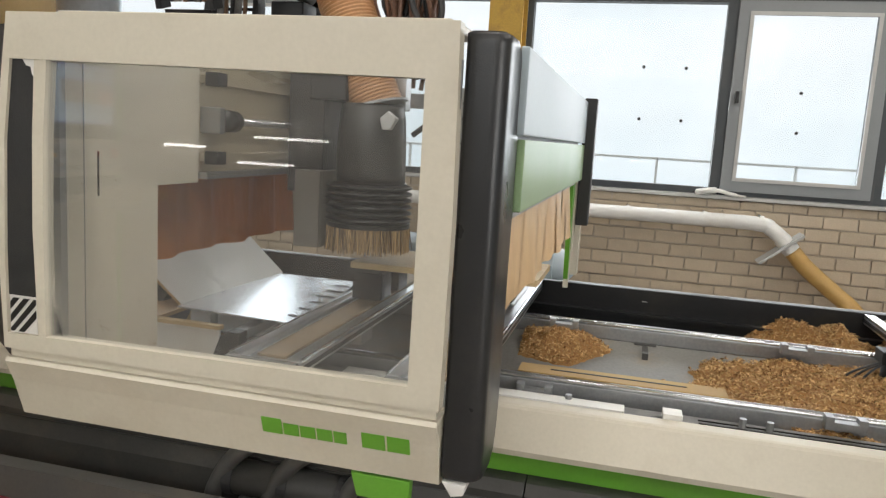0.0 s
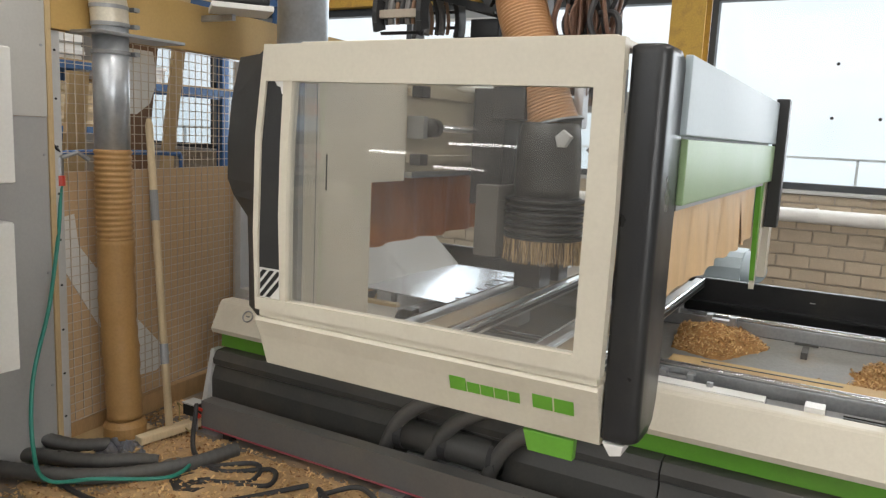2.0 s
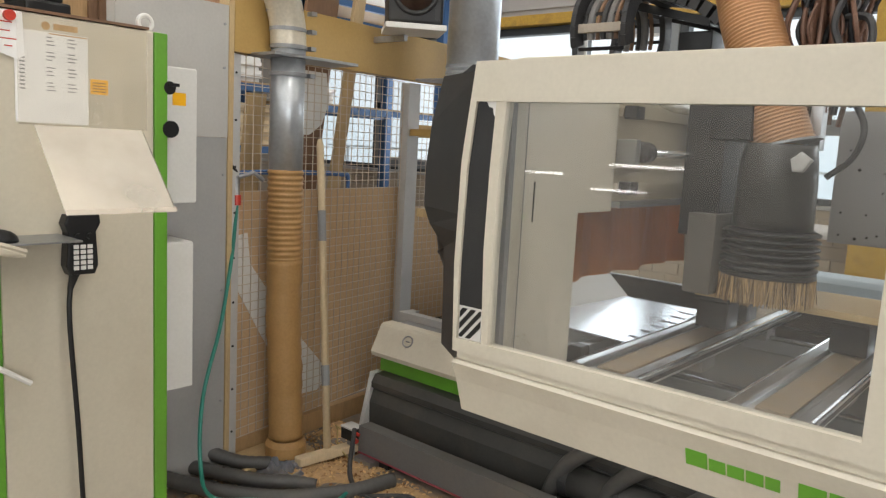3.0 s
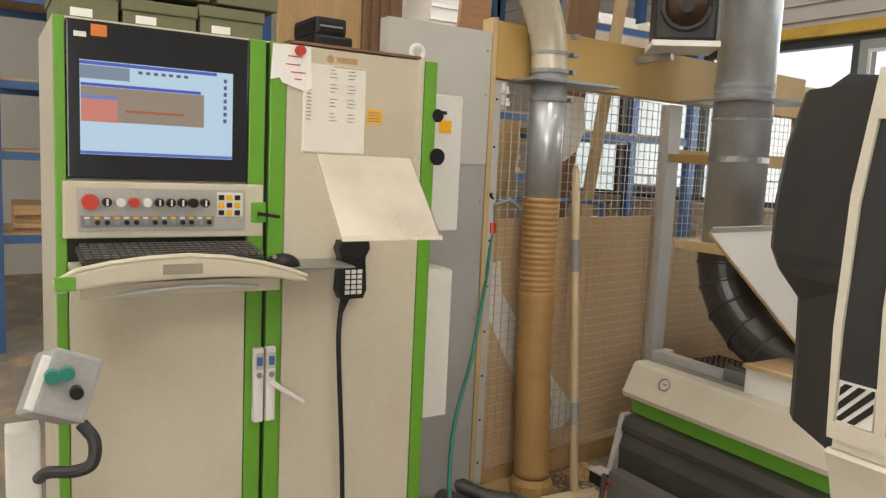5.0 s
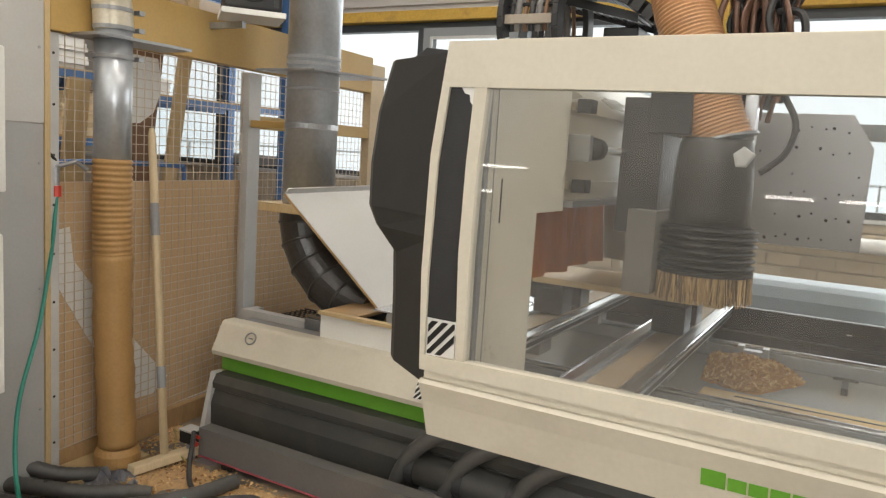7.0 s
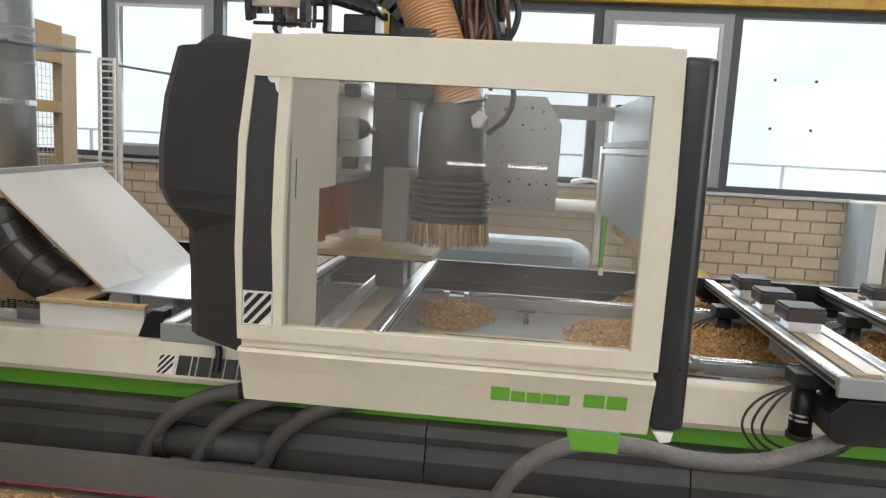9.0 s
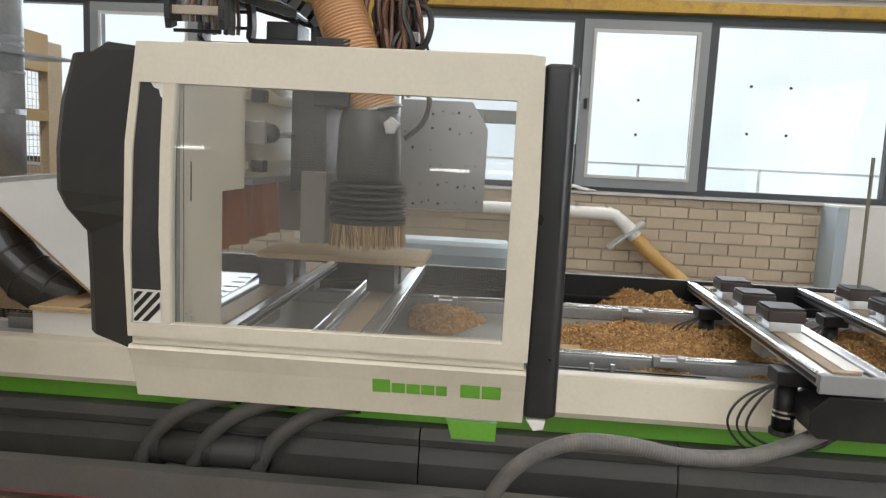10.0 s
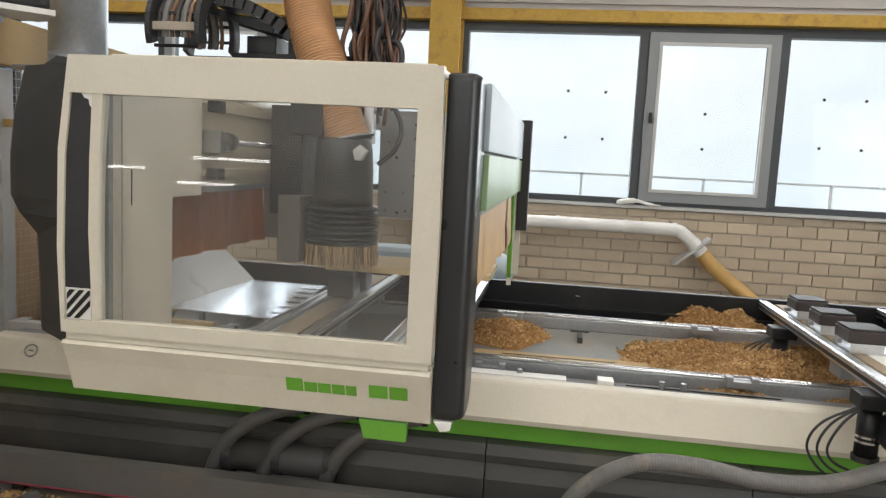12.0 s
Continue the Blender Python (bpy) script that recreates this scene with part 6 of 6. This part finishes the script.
SC, SA = (-2.21, 1.46, 0), -40
sp = thing("loudspeaker", (-2.3, 1.52, 1.855), "black loudspeaker with brown cone facing the hall", "loudspeaker")
SPK = lambda x0, x1, y0, y1, z0, z1, b=0.0: turned(box(SC[0] + x0, SC[0] + x1, SC[1] + y0, SC[1] + y1, z0, z1, b), SC, SA)
part("speaker_case", SPK(-0.22, -0.012, -0.108, 0.125, 1.856, 2.22, 0.012), BLACK, sp)
cx, cy, cz = SC[0], SC[1] + 0.004, 1.985
part("cone", turned(tube([(cx - 0.008, cy, cz), (cx - 0.0115, cy, cz)], [0.082, 0.045], 28), SC, SA), mat("brown_cone", (0.16, 0.09, 0.06), 0.6, var=0.2), sp, "brown paper cone", True)
part("cone_rim", turned(tube([(cx - 0.010, cy + 0.088 * math.cos(a * math.pi / 16), cz + 0.088 * math.sin(a * math.pi / 16)) for a in range(33)], 0.011, 8), SC, SA), DARK, sp, "", True)
part("dust_cap", turned(disc((cx - 0.004, cy, cz), "x", 0.026, 0.010, 16), SC, SA), BLACK, sp)
for z in (1.92, 2.06):
    part("port", SPK(-0.0118, -0.010, 0.090, 0.110, z - 0.045, z + 0.045), DARK, sp)
ss = thing("speaker_shelf", (-2.4, 1.5, 1.83), "pale shelf board carrying the loudspeaker", "shelf")
part("board", SPK(-0.24, 0.0, -0.118, 0.14, 1.832, 1.855, 0.002), WHITE, ss)
part("shelf_bracket", box(-2.664, -2.36, 1.56, 1.58, 1.805, 1.8315), STEEL, ss)

# broom
br = thing("broom", (-2.4, 1.2, 0), "wooden broom leaning on the fence", "broom")
A, Z = Vector((-2.565, 1.27, 1.352)), Vector((-2.30, 1.14, 0.05))
part("stick", tube([A, A.lerp(Z, 0.02), Z], [0.010, 0.0165, 0.0165], 14), PALEWOOD, br, "pale wooden stick", True)
for a, b in ((0.235, 0.335), (0.735, 0.80)):
    part("grey_sleeve", tube([A.lerp(Z, a), A.lerp(Z, b)], 0.0178, 14), GREY, br, "grey tape sleeve")
t = Euler((0, 0, radians(83))).to_matrix()
part("broom_head", box(-2.435, -2.125, 1.109, 1.159, 0.02, 0.055, 0.006, turn=t), PALEWOOD, br, "pale broom head")
bm = bmesh.new()
rnd = random.Random(2)
for k in range(160):
    p = t @ Vector((rnd.uniform(-0.155, 0.155), rnd.uniform(-0.022, 0.022), 0))
    tube([(-2.28 + p.x, 1.134 + p.y, 0.02), (-2.28 + p.x + rnd.uniform(-.01, .01), 1.134 + p.y + rnd.uniform(-.01, .01), 0.0)], 0.002, 3, bm, False)
part("bristles", bm, BRISTLE, br)

# air hose and coupling on the post
ah = thing("air_coupling", (-2.66, 0.95, 1.0), "steel and red air coupling with hanging green hose", "air coupling")
part("fitting", tube([(-2.672, 0.945, 1.21), (-2.655, 0.95, 1.16), (-2.65, 0.952, 1.10)], [0.014, 0.017, 0.012], 12), STEEL, ah)
part("red_collar", cyl((-2.65, 0.952, 1.06), (-2.65, 0.952, 1.0995), 0.017, 12), RED, ah)
part("valve_lever", tube([(-2.65, 0.95, 1.19), (-2.63, 0.91, 1.22), (-2.63, 0.90, 1.26)], 0.006, 8), BLACK, ah)
part("blow_gun", tube([(-2.64, 0.955, 1.17), (-2.61, 1.0, 1.19), (-2.60, 1.04, 1.16)], 0.009, 8), STEEL, ah)
part("green_hose", tube(spline([(-2.65, 0.952, 1.06), (-2.63, 0.925, 0.90), (-2.60, 0.885, 0.766), (-2.52, 0.80, 0.609), (-2.42, 0.67, 0.395), (-2.35, 0.62, 0.18), (-2.34, 0.66, 0.05), (-2.22, 0.77, 0.045), (-2.06, 0.95, 0.025), (-2.1, 1.12, 0.02)], 10), 0.0075, 8), GREENHOSE, ah, "thin green air hose")

ah.location += Vector((0.13, -0.13, 0.02))

# ---- floor clutter ----
HOSES = (((-3.2, 0.52, 0.05), (-2.8, 0.54, 0.05), (-2.5, 0.64, 0.05), (-2.28, 0.76, 0.036), (-2.16, 0.86, 0.034), (-2.10, 0.92, 0.02)),
         ((-3.2, 0.42, 0.05), (-2.75, 0.44, 0.05), (-2.42, 0.53, 0.05), (-2.20, 0.66, 0.036), (-2.06, 0.80, 0.034), (-1.96, 0.98, 0.034), (-1.92, 1.16, 0.036)),
         ((-3.2, 0.50, 0.14), (-2.85, 0.53, 0.14), (-2.62, 0.63, 0.13), (-2.46, 0.78, 0.05), (-2.36, 0.90, 0.034)))
for pts in HOSES:
    h = thing("floor_hose", pts[2], "thick dark hose lying on the dusty floor", "hose", "hoses on the floor")
    part("hose_body", ribbed(pts, 0.030, 0.03, 0.002, 16, 10), bpy.data.materials["grey_hose"], h, "", True)
    part("hose_tape", tube([Vector(pts[2]).lerp(Vector(pts[3]), 0.45), Vector(pts[2]).lerp(Vector(pts[3]), 0.55)], 0.0305, 16), BLACK, h)
CORDS = [((-2.3, 0.7, 0.02), (-2.05, 0.85, 0.018), (-1.8, 1.12, 0.02), (-1.7, 1.0, 0.018), (-1.85, 0.9, 0.02)),
         ((-2.2, 1.2, 0.15), (-2.05, 1.05, 0.03), (-1.85, 1.0, 0.02), (-1.7, 1.12, 0.02), (-1.62, 1.02, 0.02), (-1.72, 0.95, 0.02)),
         ((-1.45, 1.1, 0.02), (-1.3, 1.02, 0.03), (-1.2, 1.12, 0.02), (-1.32, 1.17, 0.035), (-1.42, 1.06, 0.02)),
         ((-2.6, 0.55, 0.02), (-2.3, 0.60, 0.02), (-2.0, 0.60, 0.02), (-1.7, 0.8, 0.02), (-1.5, 1.1, 0.02))]
for pts in CORDS:
    solo("floor_cable", tube(spline(pts, 8), 0.010, 8), RUBBER, "black cable curled on the dusty floor", "cable", "cables on the floor")
cbx = thing("rail_switch", (-2.25, 1.235, 0), "small black switch with red connectors on the rail's end", "switch")
part("switch_body", box(-2.29, -2.222, 1.205, 1.265, 0.085, 0.135, 0.004), BLACK, cbx)
part("switch_stand", box(-2.27, -2.24, 1.225, 1.245, 0.0, 0.085), GREY, cbx)
part("brown_cap", box(-2.292, -2.220, 1.203, 1.267, 0.1355, 0.142), LIGHTGREY, cbx)
part("red_plug", cyl((-2.222, 1.215, 0.10), (-2.195, 1.212, 0.092), 0.010, 10), RED, cbx)
part("red_plug", cyl((-2.222, 1.23, 0.118), (-2.20, 1.228, 0.116), 0.007, 10), RED, cbx)
part("wire_loop", tube(spline([(-2.29, 1.22, 0.11), (-2.34, 1.22, 0.12), (-2.35, 1.24, 0.09), (-2.30, 1.2, 0.05), (-2.2, 1.17, 0.03)], 8), 0.003, 8), mat("thin_yellow_cable", (0.4, 0.32, 0.12), 0.5), cbx)


def drift(name, x0, x1, y0, y1, amp, seed, label, flakes):
    rnd = random.Random(seed)
    bm = bmesh.new()
    nx, ny = 60, 40

    def height(x, y):
        u, v = (x - x0) / (x1 - x0), (y - y0) / (y1 - y0)
        e = min(1, 6 * min(u, 1 - u)) * min(1, 6 * min(v, 1 - v))
        return e * amp * (0.35 + 0.9 * noise.noise((x * 3.5, y * 3.5, seed)) + 0.35 * noise.noise((x * 14, y * 14, seed))) - 0.004
    g = [[bm.verts.new((x0 + (x1 - x0) * i / nx, y0 + (y1 - y0) * j / ny, height(x0 + (x1 - x0) * i / nx, y0 + (y1 - y0) * j / ny))) for j in range(ny + 1)] for i in range(nx + 1)]
    for i in range(nx):
        for j in range(ny):
            bm.faces.new((g[i][j], g[i + 1][j], g[i + 1][j + 1], g[i][j + 1]))
    ob = solo(name, bm, DUST, label, "sawdust", kind="stuff", loc=((x0 + x1) / 2, (y0 + y1) / 2, 0), smooth=True)
    verts, faces = [], []
    for _ in range(flakes):
        x, y = rnd.uniform(x0, x1), rnd.uniform(y0, y1)
        z = max(height(x, y), 0.0)
        m = Matrix.Translation((x, y, z + 0.003)) @ Euler((rnd.uniform(-0.6, 0.6), rnd.uniform(-0.6, 0.6), rnd.uniform(0, 6.3))).to_matrix().to_4x4()
        l, w = rnd.uniform(0.004, 0.010), rnd.uniform(0.002, 0.005)
        k = len(verts)
        verts += [tuple(m @ Vector(p) - ob.location) for p in ((-l, -w, 0), (l, -w, 0.002), (l, w, 0.003), (-l, w, 0))]
        faces.append((k, k + 1, k + 2, k + 3))
    me = bpy.data.meshes.new("flakes")
    me.from_pydata(verts, [], faces)
    me.materials.append(FLAKES)
    fl = new("flakes", me)
    fl.parent = ob
    tagged(fl, kind="stuff")


drift("sawdust_drift", -2.45, -0.6, 0.45, 1.24, 0.04, 21, "sawdust and chips strewn over the floor", 5000)
drift("sawdust_drift", -2.66, -2.0, 1.1, 1.5, 0.03, 22, "sawdust swept up at the fence's foot", 900)

bm = bmesh.new()
n = 22
g = [[bm.verts.new((-2.50 + 0.30 * i / n, 0.80 + 0.24 * j / n, max(0.004, 0.055 * math.sin(math.pi * i / n) * math.sin(math.pi * j / n) * (0.6 + 1.1 * noise.noise((i * 0.45, j * 0.5, 3.0))) + 0.012 * noise.noise((i * 1.3, j * 1.4, 8.0))))) for j in range(n + 1)] for i in range(n + 1)]
for i in range(n):
    for j in range(n):
        bm.faces.new((g[i][j], g[i + 1][j], g[i + 1][j + 1], g[i][j + 1]))
bmesh.ops.solidify(bm, geom=bm.faces[:], thickness=0.002)
solo("crumpled_film", bm, mat("blue_grey_film", (0.30, 0.31, 0.35), 0.35, var=0.25, scale=14, dirt=(0.4, 0.3, 0.18), dirt_amount=0.5, dirt_scale=16), "crumpled blue-grey plastic film on the floor by the hose", "plastic film")
solo("rubber_mat", prism([(-1.95, 0.84), (-1.88, 0.80), (-1.81, 0.83), (-1.79, 0.89), (-1.84, 0.94), (-1.92, 0.94), (-1.96, 0.90)], "z", 0.0, 0.022, 0.004), RUBBER, "dark rubber piece lying in the sawdust", "rubber mat")

# ---- frame, board and crate at the bed's end ----
gf = thing("grey_frame", (-1.9, 1.76, 0), "grey square-tube frame at the bed's end", "frame")
part("top_tube", box(-2.58, -1.34, 1.73, 1.78, 0.468, 0.52, 0.004), LIGHTGREY, gf)
for x in (-2.56, -2.12):
    part("leg", box(x - 0.025, x + 0.025, 1.785, 1.835, 0.353 if x > -2.4 else 0.0, 0.515), LIGHTGREY, gf)
bm = bmesh.new()
for k in range(14):
    tube([(-2.52 + k * 0.03, 1.86, 0.47), (-2.52 + k * 0.03, 2.15, 0.46)], 0.003, 4, bm, False)
for k in range(9):
    tube([(-2.53, 1.86 + k * 0.035, 0.465), (-2.1, 1.86 + k * 0.035, 0.465)], 0.003, 4, bm, False)
part("wire_tray", bm, BLACK, gf)
gf.location += Vector((0.05, 0.05, 0))
cr = thing("wooden_crate", (-1.65, 1.8, 0.353), "white-faced wooden crate with raw edges at the bed's end", "crate")
part("crate_front", box(-1.90, -1.46, 1.60, 1.615, 0.50, 0.622, 0.002), WHITE, cr, "white front board")
part("crate_edge", box(-1.905, -1.45, 1.585, 1.618, 0.6225, 0.638, 0.002), WOOD, cr, "raw wooden edge")
part("crate_top", box(-1.90, -1.72, 1.62, 2.10, 0.6225, 0.638, 0.002), PLY, cr)
part("crate_side", box(-1.90, -1.885, 1.616, 2.08, 0.353, 0.622, 0.002), WOOD, cr)
part("crate_foot", box(-1.86, -1.50, 1.64, 1.68, 0.353, 0.499, 0.002), WOOD, cr)
sb = thing("coated_board", (-1.9, 1.95, 0.64), "white coated board leaning over the bed with raw brown edge", "board")
SA4, SP4, SQ4, SD4 = Vector((-2.12, 1.60, 1.112)), Vector((-1.70, 1.75, 0.645)), Vector((-1.675, 2.53, 0.66)), Vector((-2.095, 2.38, 1.127))
part("board_face", sheet("", [SA4, SP4, SQ4, SD4], 0.004, WHITE, "", ""), mat("coated_white", (0.70, 0.70, 0.68), 0.3, var=0.04, scale=2, dirt=(0.55, 0.5, 0.42), dirt_amount=0.2), sb, "white coated face")
off = (SP4 - SA4).cross(SD4 - SA4).normalized() * -0.011
part("board_core", sheet("", [v + off for v in (SA4, SP4, SQ4, SD4)], 0.010, PLY, "", ""), PLY, sb, "raw brown core")
part("folded_edge", sheet("", [SA4 + Vector((-0.004, 0, 0.001)), SD4 + Vector((-0.004, 0, 0.001)), SD4 + Vector((0.012, 0, 0.026)), SA4 + Vector((0.012, 0, 0.026))], 0.008, LIGHTGREY, "", ""), LIGHTGREY, sb, "grey edge strip")

# ---- storage behind the fence ----


def rack(x, y0, y1, label, zs=(0.75, 1.28, 1.72, 2.25, 2.8)):
    t = thing("storage_rack", (x, (y0 + y1) / 2, 0), label, "storage rack", "blue storage racks")
    for y in (y0, y1):
        for dx in (0, 0.7):
            part("upright", box(x - dx - 0.04, x - dx + 0.04, y - 0.04, y + 0.04, 0, 3.4), BLUE, t, "blue upright")
    for z in zs:
        for dx in (0, 0.7):
            part("shelf_beam", box(x - dx - 0.02, x - dx + 0.02, y0 + 0.041, y1 - 0.041, z - 0.05, z), BLUE, t)
        part("shelf_deck", box(x - 0.68, x - 0.021, y0 + 0.05, y1 - 0.05, z + 0.001, z + 0.016), PLY, t)
    return t


rnd = random.Random(31)
for x, y0, y1 in ((-4.6, 2.75, 4.35), (-4.6, 1.1, 2.7), (-5.6, -0.8, 0.9)):
    ZS = (0.75, 1.62, 2.45) if y0 > 2 else (0.75, 1.28, 1.72, 2.25, 2.8)
    rack(x, y0, y1, "blue steel storage rack with stacked panels", ZS)
    for z in [v + 0.017 for v in ZS]:
        y = y0 + 0.1
        while y < y1 - 0.35:
            w, h = rnd.uniform(0.22, 0.5), rnd.uniform(0.12, 0.30) if y0 < 2 else rnd.uniform(0.05, 0.16)
            if rnd.random() < (0.5 if y0 > 1 else 0.75):
                st = thing("panel_stack", (x - 0.35, y + w / 2, z), "stack of panels lying in the rack", "panel stack", "stacks in the racks")
                m = rnd.choice((PAPER, WHITE, PAPER, PALEWOOD, WHITE) if y0 > 1 else (PLY, WOOD, ORANGEBRICK, PAPER))
                zz = z
                while zz < z + h:
                    part("panel", box(x - 0.64 + rnd.uniform(0, 0.03), x - 0.05 + rnd.uniform(-0.03, 0.03), y, y + w, zz, zz + 0.027), m, st)
                    zz += 0.029
            y += w + rnd.uniform(0.04, 0.2)
for k, (x, y, w, hgt, tilt, m) in enumerate(((-2.86, 1.34, 0.17, 2.25, 9, DARKWOOD), (-2.95, 1.52, 0.13, 2.4, 7, DARKWOOD), (-2.90, 1.64, 0.05, 2.3, 8, WOOD), (-3.05, 1.06, 0.16, 2.1, 4, ORANGEBRICK), (-2.98, 1.25, 0.10, 1.55, 5, WOOD), (-3.0, 1.74, 0.06, 2.2, 8, WOOD))):
    b = box(x - 0.012, x + 0.012, y - w / 2, y + w / 2, 0, hgt)
    for v in b.verts:
        v.co.y += v.co.z * math.tan(radians(tilt)) - 0.16
    solo("leaning_board", b, m, "board leaning behind the wire fence", "board", "leaning boards")
solo("plywood_sheet", box(-2.98, -2.96, 0.10, 0.52, 0.0, 2.35), PLY, "brown plywood sheet standing behind the cabinet", "plywood sheet", "sheets behind the cabinet")
for k in range(4):
    solo("plywood_sheet", box(-2.955 + k * 0.022, -2.940 + k * 0.022, 0.44 + k * 0.03, 0.49 + k * 0.03, 0.0, 2.25 - 0.04 * k), DARKWOOD, "dark edge of a sheet standing behind the cabinet", "plywood sheet", "sheets behind the cabinet")
solo("timber_bundle", box(-3.1, -3.0, 0.45, 0.95, 1.82, 1.875), DARKWOOD, "brown timber bundle on the partition", "timber")
ps = thing("partition_post", (-3.05, 0.9, 0), "post carrying the timber bundle", "post")
part("shaft", box(-3.09, -3.01, 0.6, 0.68, 0, 1.819), GREY, ps)

# ---- pipe on the brick wall and the white box ----
wpipe = thing("wall_pipe", (0, 4.7, 0.9), "white pipe along the wall ending in a tan hose", "pipe")
PP = [(-1.9, 4.72, 0.90), (0.4, 4.72, 0.905), (0.80, 4.715, 0.90), (0.87, 4.71, 0.875), (0.93, 4.705, 0.83), (1.00, 4.70, 0.77)]
part("white_pipe", tube(spline(PP, 10), 0.050, 20), WHITEPL, wpipe, "dusty white pipe", True)
for x in (-0.1, 0.42, 0.79):
    part("pipe_clip", cyl((x, 4.72, 0.905), (x + 0.03, 4.72, 0.905), 0.054, 20), WHITEPL, wpipe)
    part("clip_stem", box(x + 0.01, x + 0.02, 4.72, 4.858, 0.945, 0.957), STEEL, wpipe)
part("flange", prism([(0.80, 0.645), (0.815, 0.635), (1.075, 0.845), (1.065, 0.862)], "y", 4.62, 4.78, 0.003), LIGHTGREY, wpipe, "grey slide gate")
part("pipe_joint", cyl((0.945, 4.705, 0.815), (1.02, 4.70, 0.735), 0.056, 20), WHITEPL, wpipe)
part("tan_hose", tube(spline([(1.02, 4.70, 0.735), (1.12, 4.69, 0.63), (1.28, 4.65, 0.50), (1.42, 4.58, 0.38), (1.52, 4.5, 0.2), (1.58, 4.4, 0.04)], 10), 0.055, 20), mat("tan_hose", (0.52, 0.32, 0.10), 0.45, var=0.1), wpipe, "tan flexible hose", True)
wb = thing("white_duct_box", (2.9, 4.68, 0), "white boxed duct standing at the brick wall", "duct box")
part("front_board", box(2.54, 3.4, 4.55, 4.57, 0, 1.05, 0.002), WHITE, wb)
part("side_board", box(2.46, 2.539, 4.56, 4.855, 0, 1.05, 0.002), PALEBLUE, wb)
part("top_board", box(2.46, 3.4, 4.55, 4.855, 1.0505, 1.068, 0.002), WHITE, wb)
solo("white_rag", tube(spline([(0.36, 4.80, 1.082), (0.44, 4.79, 1.10), (0.52, 4.79, 1.105), (0.60, 4.80, 1.085), (0.70, 4.80, 1.078)], 6), [0.008] + [0.022] * 10 + [0.014] * 10 + [0.006] * 4, 10), WHITEPL, "crumpled white cloth on the sill", "cloth", smooth=True)
rod = thing("upright_rod", (1.60, 2.3, 0.72), "thin upright rod on the support bar", "rod")
part("stem", cyl((1.605, 2.30, 0.709), (1.60, 2.30, 1.395), 0.0085, 8), mat("olive_rod", (0.16, 0.15, 0.11), 0.5), rod)

# ---- bricks of the wall, last ----
BP, BC, BZ = 0.2200, 0.0924, 0.6094
bm = box(-(BP - 0.011) / 2, (BP - 0.011) / 2, -0.008, 0.012, -(BC - 0.012) / 2, (BC - 0.012) / 2, 0.002)
brick_mesh = mesh_of("brick", bm, BRICK)
rnd = random.Random(8)
rest = bmesh.new()
for row in range(-6, 5):
    z = BZ + BC * (row + 0.5)
    for k in range(-36, 19):
        x = 1.113 + BP * (k + 0.5) + (BP / 2 if row % 2 else 0)
        if x < -6.5 or x > 5.5:
            continue
        if z + BC / 2 > 1.047:
            h = 1.044 - (z - BC / 2)
        else:
            h = BC
        if -1.6 < x < 2.6 and row >= -2 and h == BC:
            b = new("brick", brick_mesh)
            b.parent = wall
            b.location = (x + rnd.uniform(-0.002, 0.002), rnd.uniform(-0.002, 0.002), z + rnd.uniform(-0.0015, 0.0015))
        else:
            if h > 0.03:
                box(x - (BP - 0.011) / 2, x + (BP - 0.011) / 2, WALL_Y - 0.008, WALL_Y + 0.011, z - BC / 2 + 0.006, z - BC / 2 + h - 0.006, bm=rest)
tagged(part("brickwork", rest, BRICK, wall, "pale brickwork"), kind="stuff")

# rows of time and way along the bed
GANTRY = [(0.0, 0.017), (0.5, 0.018), (1.0, 0.037), (1.5, 0.083), (2.0, 0.123), (2.5, 0.184), (3.0, 0.230), (3.5, 0.277), (3.7, 0.301), (4.5, 0.387), (5.3, 0.463),
          (5.5, 0.484), (6.0, 0.530), (6.5, 0.577), (7.0, 0.617), (7.5, 0.674), (7.7, 0.695), (8.2, 0.731), (8.7, 0.744), (9.1, 0.736), (9.3, 0.713), (9.5, 0.675), (10.0, 0.442),
          (10.5, 0.199), (10.8, 0.054), (10.95, 0.016), (11.2, 0.014), (12.0, 0.013)]
# time, way across the bed and height of the head's skirt
HEAD = [(0.0, 1.86, 0.92), (0.5, 1.82, 0.90), (1.5, 1.76, 0.862), (2.5, 1.78, 0.875), (3.7, 1.77, 0.88), (5.5, 1.76, 0.885), (7.5, 1.75, 0.895), (8.6, 1.74, 0.93), (9.5, 1.72, 0.95), (10.5, 1.83, 0.917), (11.0, 1.86, 0.90), (12.0, 1.88, 0.872)]


def motions():
    b = Vector((-0.9, 1.5, 0))
    walk(gantry, [(t, pose(b.x + g, b.y + 0.034, b.z)) for t, g in GANTRY])
    walk(head, [(t, pose(HX - b.x, y - b.y, z)) for t, y, z in HEAD])
    for i, st in enumerate(STRIPS):
        p = Vector(st.location)
        rows = []
        for k in range(0, 25):
            t = k * 0.5
            a = 1.5 + 1.2 * math.sin(t * 2.1 + i * 0.05) + 1.0 * math.sin(t * 3.3 + i * 0.06)
            if 9.3 < t < 10.9:
                a = 5 + 2 * math.sin(t * 4 + i * 0.08)
            if t == 11.0:
                a = -5 + 0.4 * i
            if t in (0.5, 11.5):
                a += 15 * max(0.0, 1 - i / 5)
            if i > 7:
                a += 2.2 * math.sin(t * 1.7 + i * 1.9)
            rows.append((t, pose(p.x, p.y, p.z, 0.4 * math.sin(t * 2 + i * 0.2), -a, 0)))
        walk(st, rows)


motions()
